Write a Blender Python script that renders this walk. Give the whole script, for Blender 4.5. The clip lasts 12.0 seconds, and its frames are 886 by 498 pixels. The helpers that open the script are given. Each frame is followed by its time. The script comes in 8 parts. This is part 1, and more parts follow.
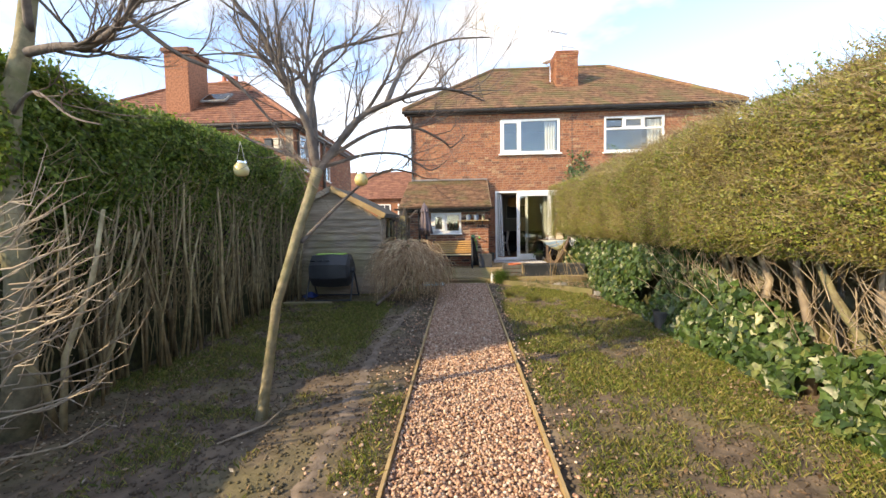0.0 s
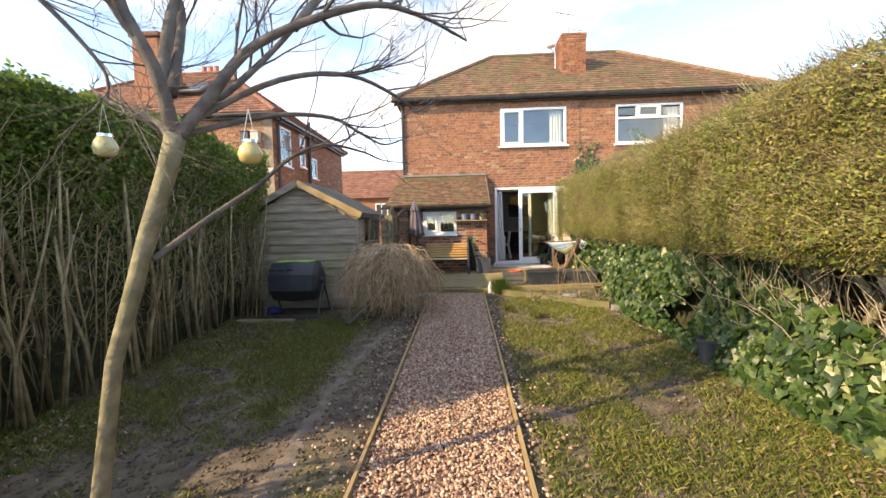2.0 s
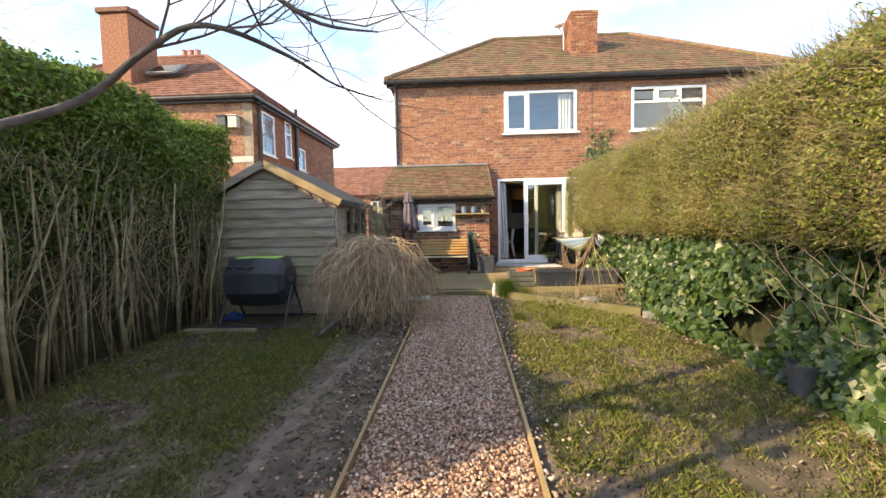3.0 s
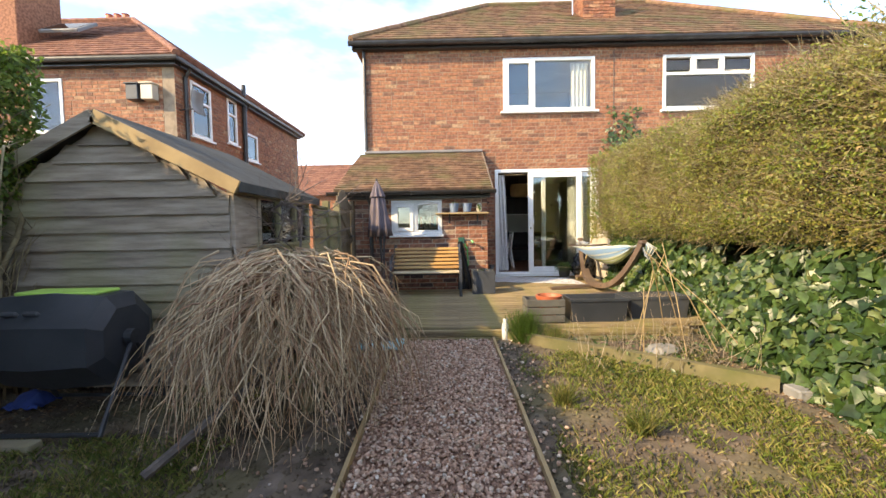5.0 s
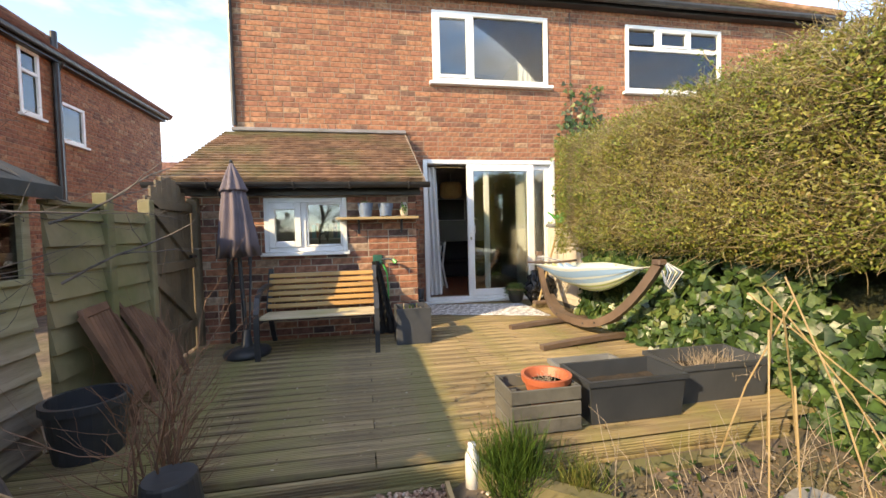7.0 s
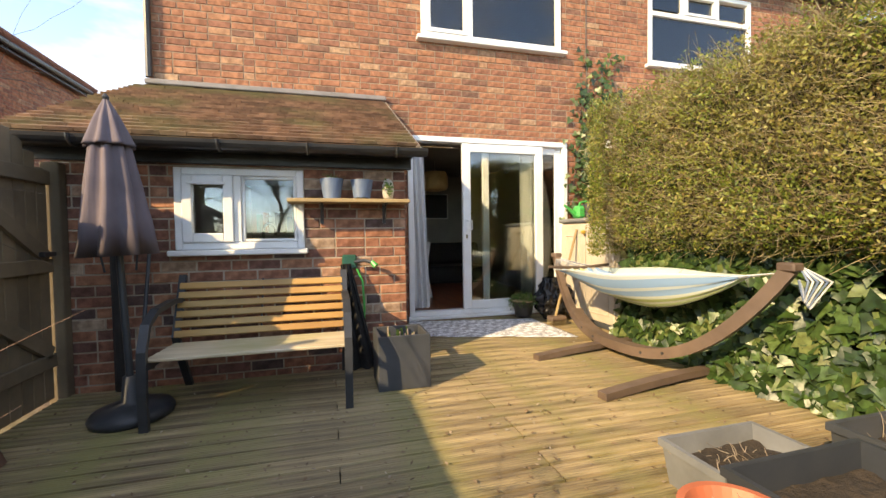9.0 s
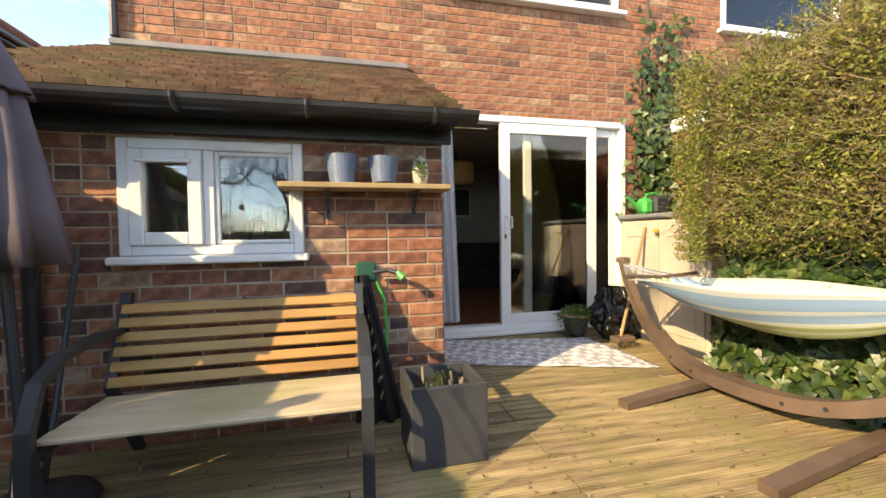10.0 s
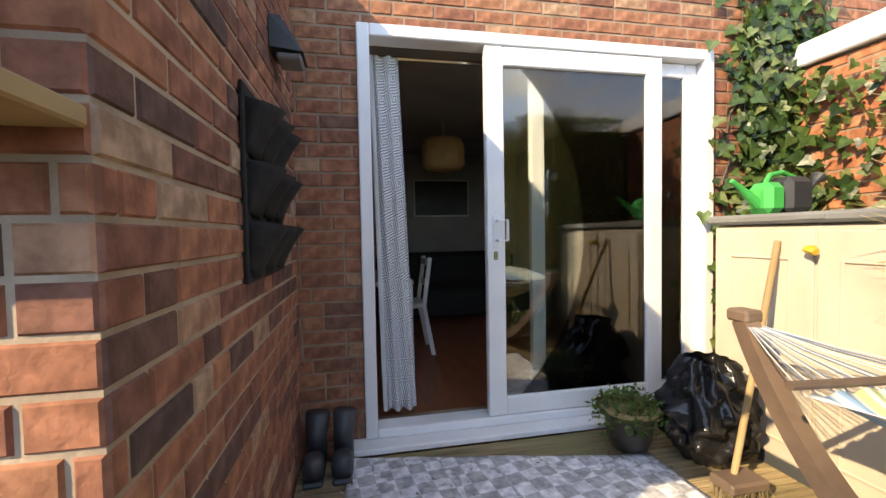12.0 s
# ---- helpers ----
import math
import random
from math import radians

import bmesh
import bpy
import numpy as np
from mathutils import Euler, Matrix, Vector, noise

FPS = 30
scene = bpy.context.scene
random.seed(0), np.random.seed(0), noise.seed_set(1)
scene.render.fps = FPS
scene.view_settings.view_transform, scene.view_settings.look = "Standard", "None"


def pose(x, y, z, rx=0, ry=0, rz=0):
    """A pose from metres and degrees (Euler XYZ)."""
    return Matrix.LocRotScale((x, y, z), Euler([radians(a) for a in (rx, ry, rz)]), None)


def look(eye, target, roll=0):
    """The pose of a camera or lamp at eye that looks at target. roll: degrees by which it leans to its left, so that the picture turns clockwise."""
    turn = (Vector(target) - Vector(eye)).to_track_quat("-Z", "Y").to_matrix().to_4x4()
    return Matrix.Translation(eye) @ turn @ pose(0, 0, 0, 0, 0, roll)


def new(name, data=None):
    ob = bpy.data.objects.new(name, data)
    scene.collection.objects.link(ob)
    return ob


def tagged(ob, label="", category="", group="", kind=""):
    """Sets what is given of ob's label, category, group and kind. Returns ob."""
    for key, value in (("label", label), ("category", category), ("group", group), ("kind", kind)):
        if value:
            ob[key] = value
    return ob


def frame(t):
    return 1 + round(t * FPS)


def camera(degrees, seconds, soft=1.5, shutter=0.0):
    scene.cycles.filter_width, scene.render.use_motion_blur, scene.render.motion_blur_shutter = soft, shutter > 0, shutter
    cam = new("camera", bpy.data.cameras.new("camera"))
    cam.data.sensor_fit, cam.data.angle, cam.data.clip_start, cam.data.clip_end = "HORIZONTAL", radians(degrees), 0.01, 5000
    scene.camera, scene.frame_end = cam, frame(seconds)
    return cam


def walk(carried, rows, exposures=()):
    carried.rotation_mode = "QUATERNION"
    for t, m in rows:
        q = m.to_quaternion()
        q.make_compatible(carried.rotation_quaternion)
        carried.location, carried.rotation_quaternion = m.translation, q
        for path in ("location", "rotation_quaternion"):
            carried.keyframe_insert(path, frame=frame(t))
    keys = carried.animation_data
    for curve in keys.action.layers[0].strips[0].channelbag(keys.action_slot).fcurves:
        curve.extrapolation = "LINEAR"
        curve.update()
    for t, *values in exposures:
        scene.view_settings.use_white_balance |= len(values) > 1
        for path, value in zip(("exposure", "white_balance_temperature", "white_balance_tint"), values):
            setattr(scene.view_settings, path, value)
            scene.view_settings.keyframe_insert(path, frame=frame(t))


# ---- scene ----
cam = camera(94.0, 12.0)
METRES, EYE, TILT, LEAN, TURN = 11.6, 1.308, 0.0, 0.0, 2.6
ROWS = [
    (0.0, 0.0, 0.0, 0.0, -0.06, -3.33, 1.09),
    (0.5, -0.0021, 0.0102, 0.0009, -0.02, -3.23, 1.16),
    (1.0, 0.0028, 0.0329, 0.0038, 0.14, -3.25, 1.2),
    (1.5, 0.0155, 0.0672, 0.0058, 0.27, -3.33, 1.3),
    (2.0, 0.0213, 0.109, 0.0016, 0.31, -3.39, 1.27),
    (2.5, 0.0256, 0.1581, -0.0065, 0.27, -3.4, 1.22),
    (3.0, 0.0237, 0.2055, -0.0109, 0.16, -3.36, 1.12),
    (5.0, 0.0241, 0.4145, -0.0106, -2.22, -3.0, 1.04),
    (5.5, 0.0262, 0.4651, -0.0076, -4.28, -2.85, 1.17),
    (6.0, 0.0285, 0.5182, -0.0026, -7.11, -2.78, 1.34),
    (6.5, 0.0374, 0.5678, -0.0019, -10.34, -2.62, 1.36),
    (7.0, 0.0434, 0.6158, -0.0049, -13.45, -2.42, 1.38),
    (9.0, 0.0491, 0.7366, -0.0141, -17.94, -1.8, 0.79),
    (9.5, 0.0511, 0.7779, -0.0138, -17.29, -1.84, 0.73),
    (10.0, 0.0533, 0.8177, -0.0133, -16.6, -1.91, 0.76),
    (10.5, 0.0671, 0.8609, -0.0027, -16.17, -2.07, 0.94),
    (11.0, 0.0851, 0.8975, 0.0035, -15.84, -2.12, 1.09),
    (11.5, 0.114, 0.9309, -0.002, -15.22, -2.16, 1.13),
    (12.0, 0.1388, 0.9653, -0.0039, -13.82, -2.12, 1.03),
]
walk(cam, [(t, pose(0, 0, EYE, TILT, LEAN, TURN) @ pose(METRES * x, METRES * y, METRES * z, 90 + pitch, roll, yaw)) for t, x, y, z, yaw, pitch, roll in ROWS],
     exposures=[(0.0, 2.38, 9400, 10), (2.5, 2.5, 9600, 10), (5.0, 2.58, 9300, 10), (7.0, 2.5, 9500, 10), (9.5, 2.44, 10200, 10), (12.0, 2.58, 8800, 11)])
# ---- world and sun ----
SUN = Vector((1.6, 1.0, -1.08)).normalized()
wd = bpy.data.worlds.new("sky")
scene.world = wd
wd.use_nodes = True
wn, wl = wd.node_tree.nodes, wd.node_tree.links
wn.clear()
w_out = wn.new("ShaderNodeOutputWorld")
w_bg = wn.new("ShaderNodeBackground")
w_sky = wn.new("ShaderNodeTexSky")
w_sky.sky_type = "NISHITA"
w_sky.sun_disc = False
w_sky.sun_elevation = math.asin(-SUN.z)
w_sky.sun_rotation = math.atan2(-SUN.x, -SUN.y)
w_sky.air_density, w_sky.dust_density, w_sky.ozone_density = 0.8, 0.3, 3.0
w_sky.altitude = 2600
w_bg.inputs["Strength"].default_value = 0.15
w_tc = wn.new("ShaderNodeTexCoord")
w_map = wn.new("ShaderNodeMapping")
w_map.inputs["Scale"].default_value = (1.0, 1.0, 2.4)
w_map.inputs["Location"].default_value = (0.35, 0.1, 0.2)
w_noise = wn.new("ShaderNodeTexNoise")
w_noise.inputs["Scale"].default_value = 2.1
w_noise.inputs["Detail"].default_value = 6.0
w_noise.inputs["Roughness"].default_value = 0.55
w_ramp = wn.new("ShaderNodeValToRGB")
w_ramp.color_ramp.elements[0].position = 0.47
w_ramp.color_ramp.elements[1].position = 0.66
w_ramp.color_ramp.elements[1].color = (0.85, 0.85, 0.85, 1)
w_mix = wn.new("ShaderNodeMixRGB")
w_mix.inputs[2].default_value = (2.1, 2.14, 2.2, 1)
wl.new(w_tc.outputs["Generated"], w_map.inputs["Vector"])
wl.new(w_map.outputs["Vector"], w_noise.inputs["Vector"])
wl.new(w_noise.outputs["Fac"], w_ramp.inputs["Fac"])
wl.new(w_ramp.outputs["Color"], w_mix.inputs[0])
wl.new(w_sky.outputs["Color"], w_mix.inputs[1])
wl.new(w_mix.outputs["Color"], w_bg.inputs["Color"])
wl.new(w_bg.outputs["Background"], w_out.inputs["Surface"])
sun = new("sun", bpy.data.lights.new("sun", "SUN"))
sun.data.energy, sun.data.angle, sun.data.color = 1.38, radians(0.6), (1.0, 0.88, 0.68)
sun.matrix_world = look((-20, -14, 9), Vector((-20, -14, 9)) + SUN)


# ---- materials ----
def mat(name, c1, c2=None, rough=0.7, metal=0.0, scale=8.0, fine=60.0, bump=0.2, rnd=0.0, stops=None, coat=0.0,
        stretch=(1, 1, 1), spec=0.5, dirt=None, dirt_scale=1.2, dirt_amount=0.5):
    """A two-scale procedural surface; rnd varies each piece's value, stops gives each piece a colour of its own."""
    m = bpy.data.materials.new(name)
    m.use_nodes = True
    n, l = m.node_tree.nodes, m.node_tree.links
    p = n["Principled BSDF"]
    p.inputs["Roughness"].default_value, p.inputs["Metallic"].default_value = rough, metal
    p.inputs["Specular IOR Level"].default_value = spec
    p.inputs["Coat Weight"].default_value = coat
    tc, mp = n.new("ShaderNodeTexCoord"), n.new("ShaderNodeMapping")
    mp.inputs["Scale"].default_value = stretch
    l.new(tc.outputs["Object"], mp.inputs["Vector"])
    a, b = n.new("ShaderNodeTexNoise"), n.new("ShaderNodeTexNoise")
    a.inputs["Scale"].default_value, a.inputs["Detail"].default_value = scale, 4.0
    b.inputs["Scale"].default_value, b.inputs["Detail"].default_value = fine, 3.0
    for q in (a, b):
        l.new(mp.outputs["Vector"], q.inputs["Vector"])
    c2 = c2 or tuple(v * 0.72 for v in c1)
    if stops or rnd:
        oi, ge, ad, fr = n.new("ShaderNodeObjectInfo"), n.new("ShaderNodeNewGeometry"), n.new("ShaderNodeMath"), n.new("ShaderNodeMath")
        fr.operation = "FRACT"
        l.new(oi.outputs["Random"], ad.inputs[0])
        l.new(ge.outputs["Random Per Island"], ad.inputs[1])
        l.new(ad.outputs[0], fr.inputs[0])
    mix = n.new("ShaderNodeMixRGB")
    if stops:
        rp = n.new("ShaderNodeValToRGB")
        els = rp.color_ramp.elements
        while len(els) < len(stops):
            els.new(0.5)
        for e, (pos, col) in zip(els, stops):
            e.position, e.color = pos, (*col, 1)
        l.new(fr.outputs[0], rp.inputs["Fac"])
        dk = n.new("ShaderNodeMixRGB")
        dk.blend_type = "MULTIPLY"
        dk.inputs[0].default_value = 1.0
        dk.inputs[2].default_value = (0.52, 0.49, 0.47, 1)
        l.new(rp.outputs["Color"], dk.inputs[1])
        l.new(rp.outputs["Color"], mix.inputs[1])
        l.new(dk.outputs["Color"], mix.inputs[2])
    else:
        mix.inputs[1].default_value, mix.inputs[2].default_value = (*c1, 1), (*c2, 1)
    sm = n.new("ShaderNodeMath")
    sm.operation = "MULTIPLY_ADD"
    sm.inputs[1].default_value = 0.45
    l.new(b.outputs["Fac"], sm.inputs[0])
    off = n.new("ShaderNodeMapRange")
    off.inputs["From Min"].default_value, off.inputs["From Max"].default_value = 0.36, 0.64
    off.inputs["To Min"].default_value, off.inputs["To Max"].default_value = -0.2, 0.75
    off.clamp = False
    l.new(a.outputs["Fac"], off.inputs["Value"])
    l.new(off.outputs["Result"], sm.inputs[2])
    sm.use_clamp = True
    l.new(sm.outputs[0], mix.inputs[0])
    col = mix.outputs["Color"]
    if rnd and not stops:
        hv, mr = n.new("ShaderNodeHueSaturation"), n.new("ShaderNodeMapRange")
        mr.inputs["To Min"].default_value, mr.inputs["To Max"].default_value = 1 - rnd, 1 + rnd
        l.new(fr.outputs[0], mr.inputs["Value"])
        l.new(mr.outputs["Result"], hv.inputs["Value"])
        l.new(col, hv.inputs["Color"])
        col = hv.outputs["Color"]
    if dirt:
        d, dr, dm = n.new("ShaderNodeTexNoise"), n.new("ShaderNodeMapRange"), n.new("ShaderNodeMixRGB")
        d.inputs["Scale"].default_value, d.inputs["Detail"].default_value = dirt_scale, 5.0
        dr.inputs["From Min"].default_value, dr.inputs["From Max"].default_value = 0.45, 0.65
        dr.inputs["To Max"].default_value = dirt_amount
        l.new(tc.outputs["Object"], d.inputs["Vector"])
        l.new(d.outputs["Fac"], dr.inputs["Value"])
        l.new(dr.outputs["Result"], dm.inputs[0])
        l.new(col, dm.inputs[1])
        dm.inputs[2].default_value = (*dirt, 1)
        col = dm.outputs["Color"]
    l.new(col, p.inputs["Base Color"])
    if bump:
        bp = n.new("ShaderNodeBump")
        bp.inputs["Strength"].default_value, bp.inputs["Distance"].default_value = bump, 0.01
        l.new(sm.outputs[0], bp.inputs["Height"])
        l.new(bp.outputs["Normal"], p.inputs["Normal"])
    return m


def leaf_mat(name, stops, rough=0.45, glow=0.35, dirt=None, dirt_scale=1.2, dirt_amount=0.5):
    """Leaf: colour by piece, some light passing through."""
    m = mat(name, (0.1, 0.1, 0.1), stops=stops, rough=rough, scale=25, fine=120, bump=0.1, dirt=dirt, dirt_scale=dirt_scale, dirt_amount=dirt_amount)
    n, l = m.node_tree.nodes, m.node_tree.links
    p, out = n["Principled BSDF"], n["Material Output"]
    tr, mx = n.new("ShaderNodeBsdfTranslucent"), n.new("ShaderNodeMixShader")
    mx.inputs[0].default_value = glow
    l.new(p.inputs["Base Color"].links[0].from_socket, tr.inputs["Color"])
    l.new(p.outputs[0], mx.inputs[1])
    l.new(tr.outputs[0], mx.inputs[2])
    l.new(mx.outputs[0], out.inputs["Surface"])
    return m


def glass_mat(name, tint=(0.93, 0.96, 0.945)):
    m = bpy.data.materials.new(name)
    m.use_nodes = True
    n, l = m.node_tree.nodes, m.node_tree.links
    n.remove(n["Principled BSDF"])
    t, g, fr, mx = n.new("ShaderNodeBsdfTransparent"), n.new("ShaderNodeBsdfGlossy"), n.new("ShaderNodeFresnel"), n.new("ShaderNodeMixShader")
    t.inputs["Color"].default_value = (*tint, 1)
    g.inputs["Roughness"].default_value = 0.02
    fr.inputs["IOR"].default_value = 2.0
    l.new(fr.outputs[0], mx.inputs[0])
    l.new(t.outputs[0], mx.inputs[1])
    l.new(g.outputs[0], mx.inputs[2])
    l.new(mx.outputs[0], n["Material Output"].inputs["Surface"])
    return m


BRICK = mat("brick", (0.4, 0.15, 0.1), rough=0.85, scale=19, fine=90, bump=0.35, stops=[
    (0.0, (0.20, 0.10, 0.07)), (0.12, (0.31, 0.125, 0.078)), (0.5, (0.38, 0.155, 0.088)), (0.9, (0.43, 0.19, 0.105)), (0.985, (0.48, 0.29, 0.18))])
BRICK_OLD = mat("weathered_brick", (0.4, 0.15, 0.1), rough=0.85, scale=17, fine=80, bump=0.3, stops=[
    (0.0, (0.11, 0.075, 0.07)), (0.15, (0.20, 0.095, 0.075)), (0.4, (0.31, 0.13, 0.09)), (0.65, (0.40, 0.165, 0.10)),
    (0.9, (0.47, 0.22, 0.13)), (0.99, (0.48, 0.35, 0.26))])
MORTAR_PALE = mat("pale_mortar", (0.46, 0.38, 0.30), (0.30, 0.235, 0.18), rough=0.95, scale=6, fine=110, bump=0.4)
BRICK_NEW = mat("brick_orange", (0.4, 0.15, 0.1), rough=0.85, scale=14, fine=90, bump=0.4, stops=[
    (0.0, (0.46, 0.15, 0.075)), (0.5, (0.52, 0.20, 0.10)), (1.0, (0.58, 0.25, 0.13))])
MORTAR = mat("mortar", (0.33, 0.25, 0.185), (0.22, 0.165, 0.12), rough=0.95, scale=6, fine=110, bump=0.4)
PLASTER = mat("plaster", (0.40, 0.375, 0.35), (0.33, 0.31, 0.29), rough=0.9, scale=2, bump=0.05)
TILE_ROOF = mat("clay_roof_tile", (0.2, 0.1, 0.07), rough=0.85, scale=9, fine=60, bump=0.4, stops=[
    (0.0, (0.17, 0.095, 0.062)), (0.5, (0.24, 0.132, 0.082)), (1.0, (0.31, 0.175, 0.11))], dirt=(0.12, 0.12, 0.05), dirt_scale=1.6, dirt_amount=0.65)
TILE_RED = mat("red_roof_tile", (0.2, 0.1, 0.07), rough=0.8, scale=9, bump=0.3, stops=[
    (0.0, (0.19, 0.08, 0.055)), (0.5, (0.26, 0.11, 0.072)), (1.0, (0.32, 0.145, 0.095))])
UPVC = mat("white_frame", (0.80, 0.81, 0.82), (0.72, 0.73, 0.74), rough=0.35, scale=3, fine=40, bump=0.02)
BLACK_PAINT = mat("black_paint", (0.018, 0.018, 0.02), (0.035, 0.035, 0.037), rough=0.35, scale=6, bump=0.08)
BLACK_FELT = mat("black_felt", (0.012, 0.012, 0.013), (0.02, 0.02, 0.021), rough=0.95, scale=20, fine=300, bump=0.3)
GLASS = glass_mat("window_glass")
DECK = mat("deck_timber", (0.37, 0.28, 0.155), (0.15, 0.105, 0.062), rough=0.75, scale=3, fine=26, bump=0.45, rnd=0.28,
           stretch=(0.5, 8, 8), dirt=(0.22, 0.20, 0.075), dirt_scale=2.6, dirt_amount=0.85)
SHED_WOOD = mat("shed_board", (0.40, 0.33, 0.265), (0.24, 0.19, 0.15), rough=0.85, scale=2.5, fine=20, bump=0.35, rnd=0.14,
                stretch=(1, 1, 9), dirt=(0.28, 0.29, 0.11), dirt_scale=0.9, dirt_amount=0.55)
FENCE_WOOD = mat("fence_board", (0.30, 0.25, 0.15), (0.18, 0.15, 0.09), rough=0.9, scale=2.5, fine=25, bump=0.35, rnd=0.15,
                 dirt=(0.15, 0.18, 0.06), dirt_scale=1.4, dirt_amount=0.55)
GATE_WOOD = mat("gate_board", (0.23, 0.175, 0.115), (0.13, 0.10, 0.068), rough=0.9, scale=2.5, fine=25, bump=0.35, rnd=0.15)
FELT = mat("roof_felt", (0.075, 0.078, 0.075), (0.045, 0.047, 0.045), rough=0.95, scale=5, fine=160, bump=0.4)
SLEEPER = mat("sleeper_timber", (0.19, 0.165, 0.085), (0.10, 0.085, 0.045), rough=0.85, scale=4, fine=30, bump=0.3, dirt=(0.14, 0.165, 0.045), dirt_scale=2)
EDGING = mat("edging_timber", (0.44, 0.32, 0.17), (0.30, 0.21, 0.11), rough=0.8, scale=3, fine=25, bump=0.25)
BENCH_WOOD = mat("bench_slat", (0.50, 0.27, 0.085), (0.36, 0.19, 0.06), rough=0.5, scale=2.2, fine=26, bump=0.12, rnd=0.10, stretch=(1, 7, 7), dirt=(0.40, 0.30, 0.12), dirt_scale=2.3, dirt_amount=0.4)
BENCH_SEAT = mat("bench_seat", (0.64, 0.54, 0.40), (0.50, 0.41, 0.28), rough=0.6, scale=2.2, fine=26, bump=0.12, stretch=(1, 7, 7), dirt=(0.33, 0.34, 0.14), dirt_scale=3, dirt_amount=0.5)
GREY_METAL = mat("dark_grey_metal", (0.055, 0.06, 0.068), (0.04, 0.043, 0.05), rough=0.45, metal=0.3, scale=8, bump=0.05)
GREY_PLASTIC = mat("grey_plastic", (0.06, 0.065, 0.075), (0.045, 0.05, 0.057), rough=0.55, scale=5, bump=0.1)
DARK_PLASTIC = mat("black_plastic", (0.03, 0.035, 0.043), (0.042, 0.047, 0.056), rough=0.42, scale=5, bump=0.06)
LIGHT_GREY = mat("light_grey_plastic", (0.20, 0.21, 0.22), (0.15, 0.155, 0.16), rough=0.5, scale=5, bump=0.06)
TERRACOTTA = mat("orange_plastic", (0.52, 0.15, 0.075), (0.42, 0.11, 0.055), rough=0.5, scale=6, bump=0.06)
CRATE = mat("grey_crate_wood", (0.13, 0.125, 0.11), (0.085, 0.082, 0.074), rough=0.8, scale=5, fine=40, bump=0.2, rnd=0.1)
SOIL_MAT = mat("potting_soil", (0.05, 0.036, 0.026), (0.025, 0.018, 0.013), rough=1, scale=30, fine=120, bump=0.8)
BEIGE = mat("beige_plastic", (0.56, 0.50, 0.42), (0.49, 0.43, 0.36), rough=0.55, scale=4, bump=0.05)
PARASOL = mat("parasol_cloth", (0.155, 0.125, 0.145), (0.115, 0.095, 0.112), rough=0.9, scale=5, fine=200, bump=0.1)
CHAIR_WOOD = mat("brown_chair_wood", (0.25, 0.135, 0.09), (0.14, 0.075, 0.052), rough=0.6, scale=4, fine=30, bump=0.15, rnd=0.15)
RED_TWIG = mat("reddish_twig", (0.30, 0.16, 0.10), (0.19, 0.10, 0.065), rough=0.7, scale=12, bump=0.1, rnd=0.2)
ARC_WOOD = mat("hammock_wood", (0.17, 0.115, 0.085), (0.09, 0.062, 0.048), rough=0.55, scale=3, fine=30, bump=0.15)
BARK = mat("pale_bark", (0.30, 0.26, 0.17), (0.15, 0.13, 0.085), rough=0.9, scale=12, fine=60, bump=0.6, dirt=(0.16, 0.17, 0.07), dirt_scale=4)
BARK_DARK = mat("grey_bark", (0.17, 0.14, 0.125), (0.09, 0.075, 0.07), rough=0.9, scale=12, fine=60, bump=0.6)
TWIG = mat("twig_bark", (0.19, 0.14, 0.12), (0.12, 0.085, 0.075), rough=0.8, scale=12, bump=0.2, rnd=0.25)
PALE_TWIG = mat("pale_twig", (0.40, 0.33, 0.25), (0.28, 0.22, 0.17), rough=0.8, scale=12, bump=0.2, rnd=0.25)
WILLOW = mat("willow_stem", (0.3, 0.2, 0.1), rough=0.6, scale=10, bump=0.1, stops=[
    (0.0, (0.34, 0.17, 0.10)), (0.35, (0.56, 0.37, 0.22)), (0.75, (0.74, 0.60, 0.40)), (1.0, (0.42, 0.29, 0.18))])
STEM = mat("hedge_stem", (0.2, 0.2, 0.1), rough=0.85, scale=10, fine=50, bump=0.3, stops=[
    (0.0, (0.23, 0.175, 0.11)), (0.6, (0.40, 0.32, 0.18)), (1.0, (0.52, 0.44, 0.27))])
CANE = mat("bamboo_cane", (0.42, 0.31, 0.17), (0.30, 0.21, 0.11), rough=0.6, scale=8, bump=0.1)
HEDGE_LEAF = leaf_mat("privet_leaf", [(0.0, (0.10, 0.17, 0.035)), (0.35, (0.23, 0.31, 0.055)), (0.7, (0.38, 0.43, 0.085)), (0.9, (0.50, 0.47, 0.13)), (1.0, (0.46, 0.30, 0.14))], glow=0.38, dirt=(0.40, 0.29, 0.12), dirt_scale=1.6, dirt_amount=0.4)
DARK_LEAF = leaf_mat("laurel_leaf", [(0.0, (0.07, 0.13, 0.025)), (0.5, (0.16, 0.27, 0.045)), (0.85, (0.27, 0.40, 0.07)), (1.0, (0.34, 0.40, 0.10))], glow=0.5)
IVY = leaf_mat("ivy_leaf", [(0.0, (0.022, 0.055, 0.018)), (0.45, (0.055, 0.115, 0.03)), (0.82, (0.11, 0.19, 0.055)), (1.0, (0.25, 0.29, 0.11))], rough=0.36, glow=0.25)
GRASS = leaf_mat("grass_blade", [(0.0, (0.10, 0.16, 0.035)), (0.45, (0.21, 0.27, 0.06)), (0.75, (0.36, 0.36, 0.11)), (1.0, (0.44, 0.35, 0.17))], glow=0.3)
HERB = leaf_mat("herb_leaf", [(0.0, (0.06, 0.13, 0.025)), (1.0, (0.14, 0.26, 0.05))])
